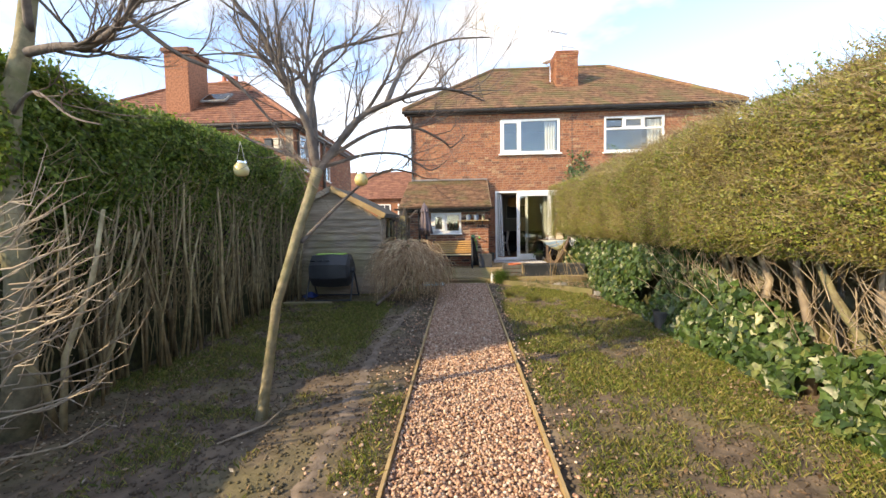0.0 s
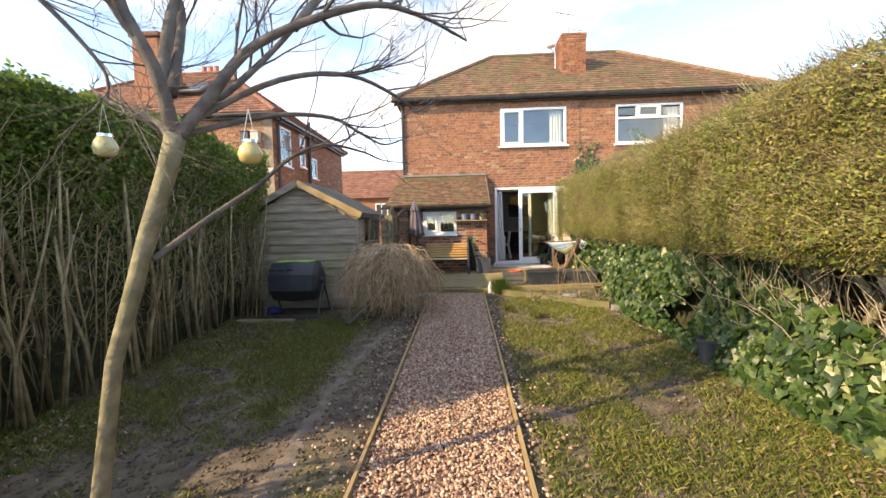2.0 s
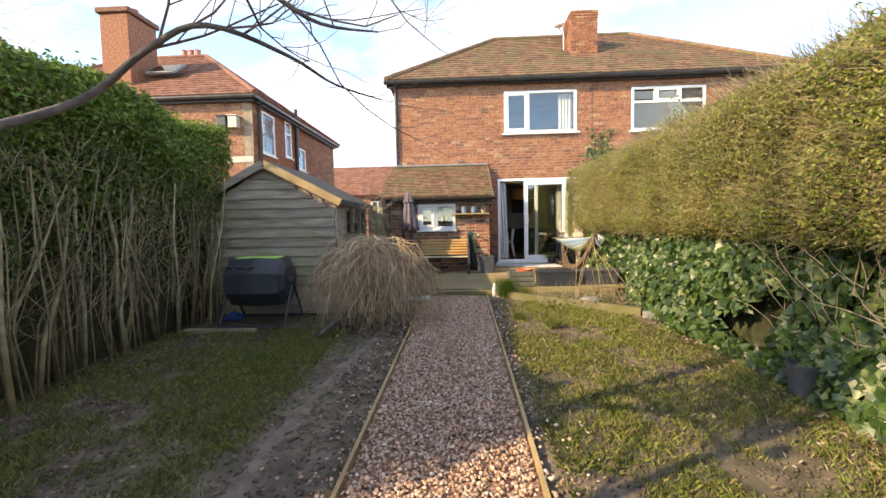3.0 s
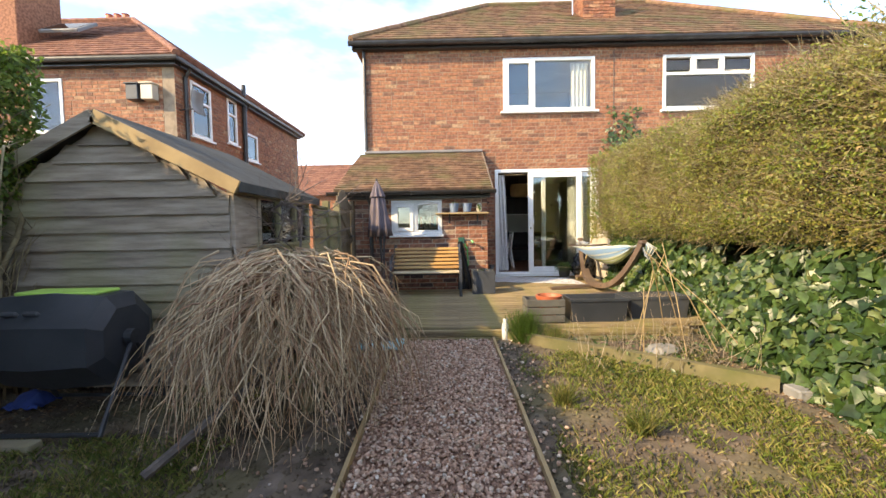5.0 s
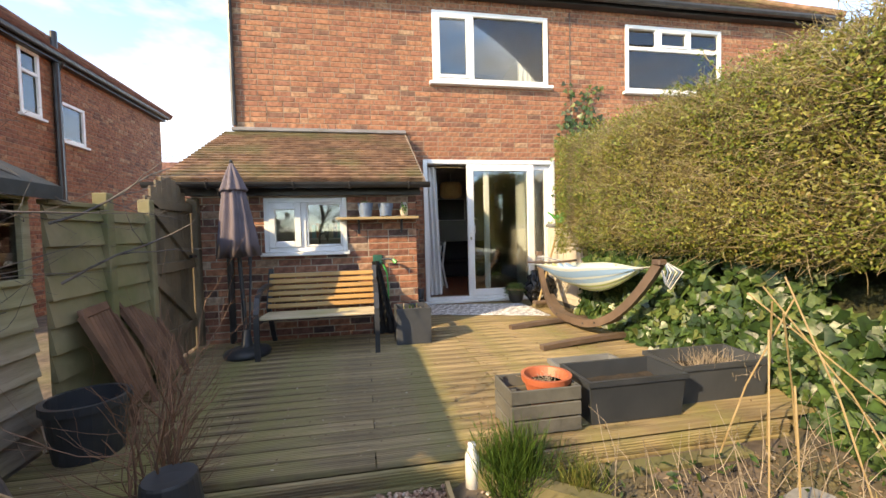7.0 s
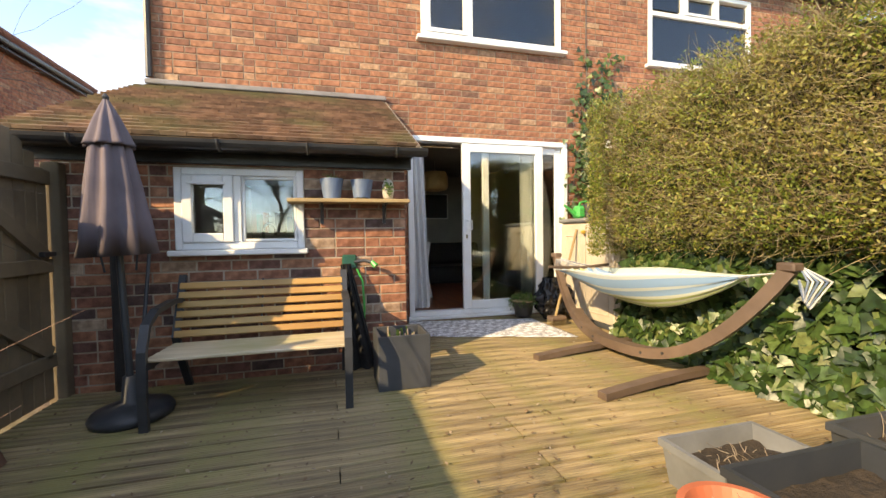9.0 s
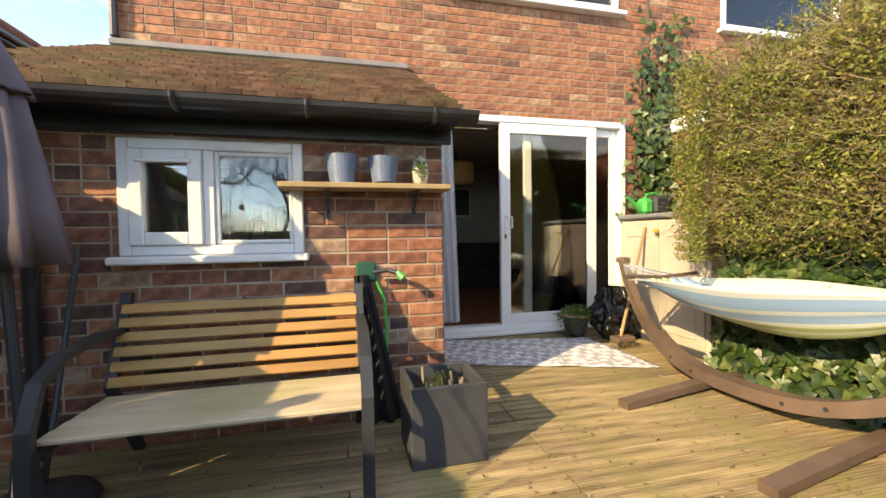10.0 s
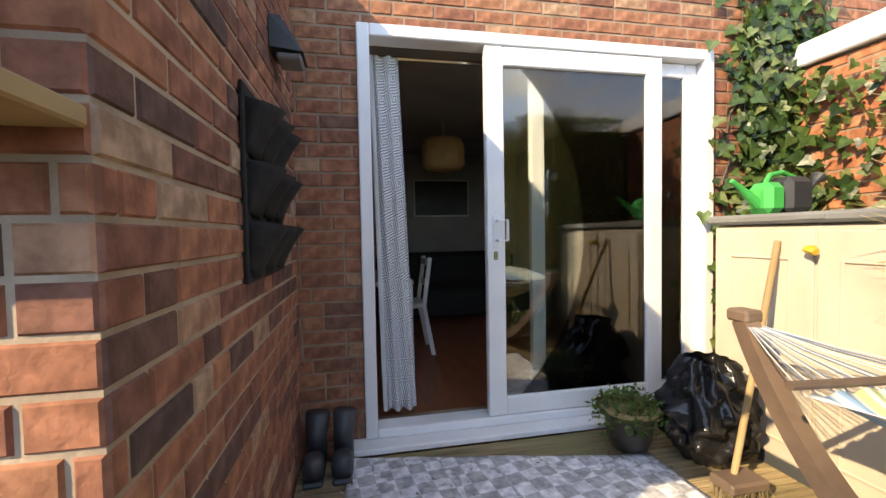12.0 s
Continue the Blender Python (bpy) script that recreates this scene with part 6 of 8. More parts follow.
        L = rnd.uniform(0.35, 0.85)
        pts = [(x + L * s, y + 0.15 * rnd.random() * s, z + (rnd.uniform(-0.05, 0.02) * s + 0.28 * s * s)) for s in (0, 0.3, 0.6, 0.85, 1)]
        tw.tube(pts, [0.008, 0.007, 0.006, 0.004, 0.002], 5)
        for k in range(3):
            b = Vector(pts[rnd.randint(1, 3)])
            tw.tube([b, b + Vector((0.1, 0, 0.05 + rnd.gauss(0, 0.06))), b + Vector((0.2 + rnd.gauss(0, 0.04), 0.03, 0.16 + rnd.gauss(0, 0.06)))], [0.004, 0.003, 0.0015], 4)
    tagged(part("twig_growth", tw, PALE_TWIG, t), kind="stuff")
    part("stem", Geo().tube([(-2.95, 2.2, -0.3), (-2.93, 2.2, 0.4), (-2.96, 2.2, 1.3)], [0.03, 0.025, 0.015], 7), BARK_DARK, t)
    single("fallen_branch", Geo().tube([(-1.68, 2.65, ground_z(2.65) + 0.02), (-1.55, 2.77, ground_z(2.77) + 0.03), (-1.46, 2.88, ground_z(2.88) + 0.03), (-1.43, 3.17, ground_z(3.17) + 0.035)], [0.006, 0.009, 0.008, 0.005], 6), PALE_TWIG, "pale fallen branch lying on the bare soil", "branch")
    # jars hanging in the first tree
    for x, z, y, a in ((-1.46, 1.70, 3.75, 0.2), (-0.655, 1.615, 3.05, 0)):
        x, y, z = q(x, z, y)
        j = thing("hanging_jar", "round amber glass jar lantern hanging on wire", "lantern", (x, y, z - 0.06), "jar lanterns in the tree")
        k = 1.2 if y > 3.4 else 0.88
        part("jar", Geo().lathe([(0.025 * k, z - 0.05 * k), (0.05 * k, z - 0.035 * k), (0.058 * k, z), (0.048 * k, z + 0.03 * k), (0.036 * k, z + 0.045 * k), (0.038 * k, z + 0.055 * k)], x, y, 16), LANTERN_GLASS, j, smooth=True)
        part("lid", Geo().lathe([(0.039 * k, z + 0.051 * k), (0.039 * k, z + 0.066 * k), (0.02, z + 0.068 * k)], x, y, 14), CHROME, j)
        for s in (-1, 1):
            part("wire", Geo().tube([(x + s * 0.035 * k, y, z + 0.05 * k), (x, y, z + 0.22 * k)], 0.0022, 4), ROPE, j)


def make_willow():
    t = thing("weeping_shrub", "dome of bare weeping tan and reddish willow stems", "shrub", (-0.95, 7.6, 0))
    rnd = random.Random(3)
    g = Geo()
    cx, cy, ct = -0.98, 7.5, 1.02
    part("trunk", Geo().tube([(cx + 0.1, cy + 0.05, -0.08), (cx + 0.06, cy, 0.4), (cx, cy, 0.8), (cx, cy, 0.98)], [0.05, 0.04, 0.04, 0.045], 9), BARK, t)
    part("prop", Geo().tube([(cx - 0.45, cy - 0.75, 0.0), (cx + 0.05, cy - 0.05, 0.42)], 0.025, 7), BARK_DARK, t)
    for i in range(860):
        a = rnd.uniform(0, 6.283)
        R = rnd.uniform(0.4, 0.95) * (0.92 + 0.12 * math.sin(a * 3))
        if rnd.random() < 0.06 and math.cos(a) < 0.3:
            R *= rnd.uniform(1.05, 1.15)
        top = ct + rnd.uniform(-0.38, 0.04)
        end = max(0.0, rnd.gauss(0.16, 0.16))
        ca, sa = math.cos(a), math.sin(a)
        wob = rnd.gauss(0, 0.6)
        bend = rnd.uniform(1.4, 2.6)
        s0 = rnd.uniform(0.0, 0.62)
        pts = []
        for s in (0, 0.2, 0.4, 0.6, 0.8, 1.0):
            r = R * (s0 + (1 - s0) * (1 - (1 - s) ** 1.7))
            z = top - (top - end) * s ** bend + rnd.gauss(0, 0.012)
            aa = wob * s
            pts.append((cx + r * math.cos(a + aa) + rnd.gauss(0, 0.016), cy + r * math.sin(a + aa) * 0.92 + rnd.gauss(0, 0.016), z + rnd.gauss(0, 0.006)))
        w = rnd.choice((0.0018, 0.0025, 0.003, 0.004, 0.005))
        g.tube(pts, [w * 1.3, w * 1.2, w, w * 0.9, w * 0.7, w * 0.4], 4, caps=False)
        if rnd.random() < 0.6:
            b = Vector(pts[rnd.randint(2, 4)])
            g.tube([b, b + Vector((ca * 0.1 + rnd.gauss(0, 0.03), sa * 0.1 + rnd.gauss(0, 0.03), -0.07)), b + Vector((ca * 0.16, sa * 0.16, -0.2))], [w * 0.7, w * 0.5, w * 0.3], 4, caps=False)
    tagged(part("weeping_growth", g, WILLOW, t), kind="stuff")


def make_lawn():
    rnd = RNG
    n = 330000
    x = rnd.uniform(-3.3, 2.75, n)
    y = rnd.uniform(0.6, 8.6, n)
    keep = np.zeros(n, bool)
    loose = rnd.random(n) - 0.5
    for i in range(n):
        a = noise.noise((x[i] * 0.9, y[i] * 0.9, 20)) + 0.6 * noise.noise((x[i] * 4, y[i] * 4, 21))
        if PX0 - 0.06 < x[i] < PX1 + 0.12:
            continue
        if x[i] > 0:
            thr = -0.05 if x[i] > 1.0 else 0.32
            if y[i] > 6.6:
                thr = 0.1
            if y[i] < 2.3:
                thr = 0.05
        else:
            thr = 0.02 if (x[i] < -1.2 and y[i] > 3.8) else 0.3
            if y[i] > 7.2 or abs(x[i] + 0.93 - (y[i] - 4) * 0.045) < 0.2:
                thr = 0.7
        keep[i] = a + 0.75 * loose[i] > thr
    x, y = x[keep], y[keep]
    n = len(x)
    z = np.array([ground_z(b) + 0.03 * noise.noise((a * 1.3, b * 1.3, 0)) for a, b in zip(x, y)])
    h = rnd.uniform(0.016, 0.055, n)
    an = rnd.uniform(0, 6.283, n)
    lx, ly = rnd.normal(0, 0.022, n), rnd.normal(0, 0.022, n)
    w = rnd.uniform(0.0028, 0.0052, n)
    b0 = np.stack([x - w * np.cos(an), y - w * np.sin(an), z - 0.005], 1)
    b1 = np.stack([x + w * np.cos(an), y + w * np.sin(an), z - 0.005], 1)
    m0 = np.stack([x + lx * 0.4, y + ly * 0.4, z + h * 0.65], 1)
    tip = np.stack([x + lx, y + ly, z + h], 1)
    vs = np.concatenate([b0[:, None], b1[:, None], m0[:, None], tip[:, None]], 1).reshape(-1, 3)
    fs = (np.array([(0, 1, 2), (1, 3, 2)])[None] + (np.arange(n) * 4)[:, None, None]).reshape(-1, 3)
    single("grass", fast_mesh("grass", vs, fs, GRASS), GRASS, "short patchy worn lawn grass", "grass", kind="stuff")
    m = 7500
    x, y = rnd.uniform(-3.3, 2.8, m), rnd.uniform(0.5, 9.0, m)
    edge = rnd.random(m) < 0.55
    x = np.where(edge, np.where(rnd.random(m) < 0.5, -3.0 + np.abs(rnd.normal(0, 0.35, m)), 2.6 - np.abs(rnd.normal(0, 0.3, m))), x)
    pos = np.stack([x, y, ground_za(y) + 0.02], 1)
    single("leaf_litter", leaves("leaf_litter", pos, np.tile([0, 0, 1.0], (m, 1)), 0.036, LITTER, spread=0.45), LITTER, "scattered dry brown fallen leaves", "leaves", kind="stuff")
    m = 30000
    x, y = rnd.uniform(-3.2, 2.7, m), rnd.uniform(0.5, 9.0, m)
    k = (x < PX0 - 0.03) | (x > PX1 + 0.03)
    pos = np.stack([x, y, ground_za(y) + 0.004], 1)[k]
    pos[:, 2] += np.array([0.03 * noise.noise((a * 1.3, b * 1.3, 0)) for a, b in pos[:, :2]])
    q = len(pos)
    octa = np.array([(1, 0, 0), (0, 1, 0), (-1, 0, 0), (0, -1, 0), (0, 0, 0.7), (0, 0, -0.7)])
    fo = np.array([(0, 1, 4), (1, 2, 4), (2, 3, 4), (3, 0, 4), (1, 0, 5), (2, 1, 5), (3, 2, 5), (0, 3, 5)])
    vs = octa[None] * rnd.uniform(0.005, 0.019, (q, 1, 1)) * rnd.uniform(0.6, 1.4, (q, 6, 1)) + pos[:, None, :]
    fs = (fo[None] + (np.arange(q) * 6)[:, None, None]).reshape(-1, 3)
    single("soil_clods", fast_mesh("soil_clods", vs.reshape(-1, 3), fs, SOIL), SOIL, "small dark clods and crumbs of soil", "soil", kind="stuff")
    m = 2300
    x, y = rnd.uniform(-1.4, 2.6, m), rnd.uniform(9.2, 13.2, m)
    k = ~((x < 0.8) & (y > 11.8))
    pos = np.stack([x, y, np.full(m, DZ + 0.006)], 1)[k]
    single("deck_leaves", leaves("deck_leaves", pos, np.tile([0, 0, 1.0], (len(pos), 1)), 0.024, LITTER, spread=0.25), LITTER, "small dead leaves scattered on the decking", "leaves", kind="stuff")
    # small plants at the bed
    for cx, cy, h, r, mtl, lab, nn, nm in ((0.84, 8.98, 0.33, 0.11, HERB, "small upright rosemary bush at the deck edge", 700, "rosemary"), (1.12, 8.86, 0.2, 0.09, GRASS, "tuft of long green grass", 260, "grass_tuft"), (1.2, 7.2, 0.1, 0.09, GRASS, "tuft of long green grass", 160, "grass_tuft"), (0.85, 7.6, 0.12, 0.08, GRASS, "tuft of long green grass", 160, "grass_tuft")):
        st = np.stack([rnd.normal(cx, r * 0.35, nn), rnd.normal(cy, r * 0.35, nn), np.full(nn, -0.04)], 1)
        en = st + np.stack([rnd.normal(0, r * 0.7, nn), rnd.normal(0, r * 0.7, nn), h * rnd.uniform(0.4, 1.05, nn) + 0.04], 1)
        single(nm, sticks(nm, st, en, np.full(nn, 0.0028), mtl, 0.06), mtl, lab, "plant")
    # low bed plants and dead stems
    m = 130
    st = np.stack([rnd.uniform(1.2, 2.7, m), rnd.uniform(8.0, 9.0, m), np.full(m, -0.02)], 1)
    en = st + np.stack([rnd.normal(0, 0.1, m), rnd.normal(0, 0.1, m), rnd.uniform(0.05, 0.4, m)], 1)
    single("dead_stems", sticks("dead_stems", st, en, np.full(m, 0.003), PALE_TWIG, 0.08), PALE_TWIG, "dry dead plant stems standing in the bed", "plant", kind="stuff")
    m = 260
    pos = np.stack([rnd.uniform(1.3, 2.7, m), rnd.uniform(7.9, 9.0, m), rnd.uniform(0.01, 0.1, m)], 1)
    single("bed_plants", leaves("bed_plants", pos, np.tile([0, 0, 1.0], (m, 1)), 0.055, IVY, spread=0.6), IVY, "low green plants growing in the bed", "plant", kind="stuff")


make_deck()
make_bed()
make_shed()
make_right_hedge()
make_left_hedge()
make_trees()
make_willow()
make_lawn()


# ---- things on the deck ----
def make_bench():
    t = thing("garden_bench", "garden bench with orange-brown slats and dark metal ends", "bench", (-0.28, 11.35, DZ))
    x0, x1 = -0.785, 0.275
    for i in range(6):
        z = 0.535 + i * 0.059
        y = 11.56 + i * 0.028
        part("back_slat", Geo().box(x0 - 0.01, -0.011, -0.0225, x1 - 0.01, 0.011, 0.0225, 0.004, pose(0, y, z, -24)), BENCH_WOOD, t)
    for i in range(5):
        y = 11.10 + i * 0.088
        part("seat_slat", Geo().box(x0 - 0.005, y, 0.478 + (0.006 if i == 0 else 0.0) - i * 0.004, x1 - 0.005, y + 0.082, 0.503 - i * 0.004, 0.004), BENCH_SEAT, t, "pale weathered seat slat")
    for x in (x0, x1):
        e = part("end_frame", Geo().bar([(x, 11.80, DZ), (x, 11.66, 0.34), (x, 11.56, 0.52), (x, 11.66, 0.72), (x, 11.74, 0.90)], 0.03, 0.045, (1, 0, 0)), GREY_METAL, t)
        part("armrest", Geo().bar([(x, 11.68, 0.74), (x, 11.5, 0.755), (x, 11.25, 0.74), (x, 11.12, 0.68), (x, 11.06, 0.55), (x, 11.05, 0.34), (x, 11.06, DZ)], 0.03, 0.045, (1, 0, 0)), GREY_METAL, t)
        part("seat_rail", Geo().bar([(x, 11.07, 0.462), (x, 11.6, 0.447)], 0.03, 0.03, (1, 0, 0)), GREY_METAL, t)
    part("stretcher", Geo().tube([(x0, 11.35, 0.44), (x1, 11.35, 0.44)], 0.012, 6), GREY_METAL, t)
    part("back_brace", Geo().bar([(-0.28, 11.585, 0.53), (-0.28, 11.73, 0.86)], 0.03, 0.008, (1, 0, 0)), GREY_METAL, t)


def make_parasol():
    x, y = -0.93, 11.30
    t = thing("parasol", "closed grey-purple garden parasol in a black base", "parasol", (x, y, DZ))
    part("base", Geo().lathe([(0.20, DZ), (0.21, DZ + 0.03), (0.19, DZ + 0.06), (0.10, DZ + 0.085), (0.05, DZ + 0.10), (0.035, DZ + 0.24), (0.0, DZ + 0.24)], x, y, 28), DARK_PLASTIC, t, smooth=True)
    part("pole", Geo().tube([(x, y, DZ + 0.1), (x, y, 1.90)], 0.019, 10), DARK_PLASTIC, t)
    part("canopy", Geo().lathe([(0.012, 1.92), (0.05, 1.80), (0.085, 1.66), (0.115, 1.45), (0.145, 1.25), (0.17, 1.06), (0.155, 1.075), (0.10, 1.3), (0.03, 1.7)], x, y, 64, lambda a, z: 1 + 0.20 * math.cos(a * 8 + 1.5 * math.sin(z * 3))), PARASOL, t, smooth=True)
    part("top_flap", Geo().lathe([(0.013, 1.93), (0.06, 1.82), (0.105, 1.69), (0.112, 1.67), (0.10, 1.68), (0.05, 1.80)], x, y, 64, lambda a, z: 1 + 0.16 * math.cos(a * 8)), PARASOL, t, smooth=True)
    part("finial", Geo().lathe([(0.008, 1.92), (0.018, 1.945), (0.006, 1.965)], x, y, 10), DARK_PLASTIC, t)
    for k in range(4):
        a = k * 1.57 + 0.4
        part("rib", Geo().tube([(x + 0.07 * math.cos(a), y + 0.07 * math.sin(a), 0.97), (x + 0.09 * math.cos(a), y + 0.09 * math.sin(a), 1.12)], 0.006, 5), DARK_PLASTIC, t)
    t.rotation_euler = (0, radians(-2.4), 0)
    single("leaning_pole", Geo().tube([(-0.93, 11.35, DZ + 0.003), (-0.98, 11.75, 1.12)], 0.012, 8), DARK_PLASTIC, "dark pole leaning behind the parasol", "pole")


def make_planter():
    t = thing("planter", "square dark grey planter with soil and stalks", "planter", (0.64, 11.41, DZ))
    x0, x1, y0, y1, zt = 0.47, 0.82, 11.24, 11.58, 0.49
    w = 0.022
    for a in ((x0, y0, x1, y0 + w), (x0, y1 - w, x1, y1), (x0, y0 + w, x0 + w, y1 - w), (x1 - w, y0 + w, x1, y1 - w)):
        part("side_panel", Geo().box(a[0], a[1], DZ, a[2], a[3], zt, 0.004), GREY_PLASTIC, t)
    part("soil", Geo().box(x0 + w, y0 + w, DZ + 0.02, x1 - w, y1 - w, 0.42), SOIL_MAT, t)
    for i in range(14):
        a, b = random.uniform(x0 + 0.06, x1 - 0.06), random.uniform(y0 + 0.06, y1 - 0.06)
        part("stalk", Geo().tube([(a, b, 0.41), (a + random.gauss(0, 0.01), b, 0.47 + random.uniform(0, 0.05))], 0.006, 5), HERB if i % 2 else PALE_TWIG, t)


def make_shelf():
    t = thing("wall_shelf", "rough timber shelf on metal brackets", "shelf", (0.33, KY - 0.1, 1.40))
    part("board", Geo().box(-0.105, KY - 0.205, 1.40, 0.775, KY - 0.012, 1.428, 0.004), EDGING, t)
    for x in (0.13, 0.60):
        part("bracket", Geo().box(x - 0.012, KY - 0.16, 1.392, x + 0.012, KY - 0.009, 1.399).box(x - 0.012, KY - 0.014, 1.25, x + 0.012, KY - 0.0085, 1.398).tube([(x, KY - 0.02, 1.28), (x, KY - 0.05, 1.31), (x, KY - 0.11, 1.37), (x, KY - 0.14, 1.397)], 0.007, 6), BLACK_PAINT, t)
    for x, tall in ((0.205, 0.15), (0.425, 0.145)):
        p = thing("plant_pot", "ribbed blue-grey plant pot on the shelf", "pot", (x, KY - 0.105, 1.428), "pots on the wall shelf")
        prof = []
        for k in range(37):
            s = k / 36
            prof.append((0.060 + 0.024 * s + (0.0014 if k % 2 else 0), 1.429 + tall * s))
        prof += [(0.078, 1.429 + tall), (0.07, 1.429 + tall - 0.03)]
        part("pot", Geo().lathe(prof, x, KY - 0.105, 26), BLUE_POT, p)
        part("soil", Geo().lathe([(0.0, 1.40 + tall), (0.068, 1.40 + tall)], x, KY - 0.105, 16), SOIL_MAT, p)
        if tall > 0.148:
            part("seedlings", sticks("seedlings", np.array([[x + random.gauss(0, 0.025), KY - 0.105 + random.gauss(0, 0.025), 1.56] for k in range(50)]), np.array([[x + random.gauss(0, 0.04), KY - 0.105 + random.gauss(0, 0.03), 1.61] for k in range(50)]), np.full(50, 0.002), GRASS), GRASS, p)
    for x in (0.08, 0.42):
        single("saucer", Geo().lathe([(0.045, 1.4285), (0.055, 1.437), (0.045, 1.436)], x, KY - 0.15, 18), BROWN_POT, "small brown pot saucer on the shelf", "saucer")
    s = thing("shell_ornament", "oval clog-shaped pot holding a succulent", "ornament", (0.625, KY - 0.10, 1.428))
    part("shell", Geo().lathe([(0.025, 1.429), (0.04, 1.45), (0.048, 1.50), (0.042, 1.55), (0.028, 1.58), (0.01, 1.59)], 0.625, KY - 0.09, 18), BEIGE, s, smooth=True)
    tagged(part("succulent", leaves("succulent", np.array([[0.625 + random.gauss(0, 0.014), KY - 0.14, 1.51 + random.gauss(0, 0.028)] for k in range(40)]), np.tile([0, -1.0, 0.2], (40, 1)), 0.03, HERB, spread=0.4), HERB, s), kind="stuff")


def make_hose():
    t = thing("hose_reel", "black hanging hose bag with green spray nozzle on wall", "hose", (0.33, KY - 0.08, DZ))
    part("wall_plate", Geo().box(0.27, KY - 0.03, 0.90, 0.38, KY - 0.0085, 1.01, 0.01), mat("bottle_green_plastic", (0.015, 0.10, 0.07), rough=0.45), t, "dark green wall hook plate")
    part("bag", Geo().sheet(lambda u, v: (0.29 + 0.12 * (1 - v) * 1.0 + (u - 0.5) * (0.05 + 0.13 * (1 - v)), KY - 0.07 - 0.025 * math.sin(u * 12) - 0.05 * (1 - v), DZ + 0.01 + 0.80 * v), 16, 10, 0.02), BLACK_FELT, t)
    part("nozzle", Geo().tube([(0.36, KY - 0.06, 0.955), (0.44, KY - 0.07, 0.965), (0.49, KY - 0.09, 0.95)], [0.012, 0.013, 0.015], 8), DARK_PLASTIC, t)
    part("nozzle_head", Geo().tube([(0.49, KY - 0.09, 0.955), (0.52, KY - 0.11, 0.92)], [0.016, 0.024], 10), GREEN_PLASTIC, t, "bright green nozzle head")
    part("hose", Geo().tube([(0.38, KY - 0.05, 0.9), (0.42, KY - 0.06, 0.8), (0.43, KY - 0.07, 0.6), (0.42, KY - 0.05, 0.35), (0.40, KY - 0.06, DZ + 0.02)], 0.009, 6), GREEN_PLASTIC, t)


def make_side_wall_things():
    t = thing("wall_pocket_planter", "black felt pocket planter hanging on brick wall", "planter", (KX, 12.8, 1.15))
    x = KX + 0.012
    part("backing", Geo().box(KX + 0.0085, 12.50, 1.13, x + 0.006, 13.05, 1.70, 0.002), BLACK_FELT, t)
    for r in range(3):
        for c in range(3):
            ya, z0 = 12.52 + c * 0.175, 1.16 + r * 0.175
            part("pocket", Geo().sheet(lambda u, v: (x + 0.008 + (0.02 + 0.075 * v) * math.sin(math.pi * u) ** 0.6 * (0.5 + 0.5 * v), ya + 0.165 * u, z0 + 0.15 * v - 0.02 * math.sin(math.pi * u)), 10, 5, 0.003), BLACK_FELT, t, smooth=True)
    t = thing("wall_light", "grey outdoor wall light with clear lens", "lamp", (KX, 13.0, 2.0))
    part("body", Geo().add([(KX + 0.009, 12.93, 1.98), (KX + 0.009, 13.10, 1.98), (KX + 0.009, 13.10, 2.10), (KX + 0.009, 12.93, 2.10), (KX + 0.13, 12.94, 1.97), (KX + 0.13, 13.09, 1.97), (KX + 0.05, 13.09, 2.10), (KX + 0.05, 12.94, 2.10)], [(0, 1, 2, 3), (7, 6, 5, 4), (0, 4, 5, 1), (1, 5, 6, 2), (2, 6, 7, 3), (3, 7, 4, 0)]), GREY_METAL, t)
    part("lens", Geo().box(KX + 0.03, 12.95, 1.945, KX + 0.12, 13.08, 1.969, 0.006), LIGHT_GREY, t)
    for x0, tilt in ((0.86, 6), (0.99, -10)):
        b = thing("boot", "black rubber boot standing on the deck", "boot", (x0, 13.28, DZ), "pair of boots by the door")
        part("sole", Geo().box(x0 - 0.045, 13.14, DZ, x0 + 0.045, 13.40, DZ + 0.025, 0.01), DARK_PLASTIC, b)
        part("foot", Geo().lathe([(0.045, DZ + 0.025), (0.05, DZ + 0.06), (0.045, DZ + 0.10), (0.03, DZ + 0.12)], x0, 13.22, 14, lambda a, z: 1 + 0.35 * abs(math.sin(a))), DARK_PLASTIC, b, smooth=True)
        part("shaft", Geo().tube([(x0, 13.34, DZ + 0.03), (x0, 13.35, DZ + 0.14), (x0 + 0.01, 13.36, DZ + 0.26)], [0.05, 0.05, 0.06], 14), DARK_PLASTIC, b, smooth=True)


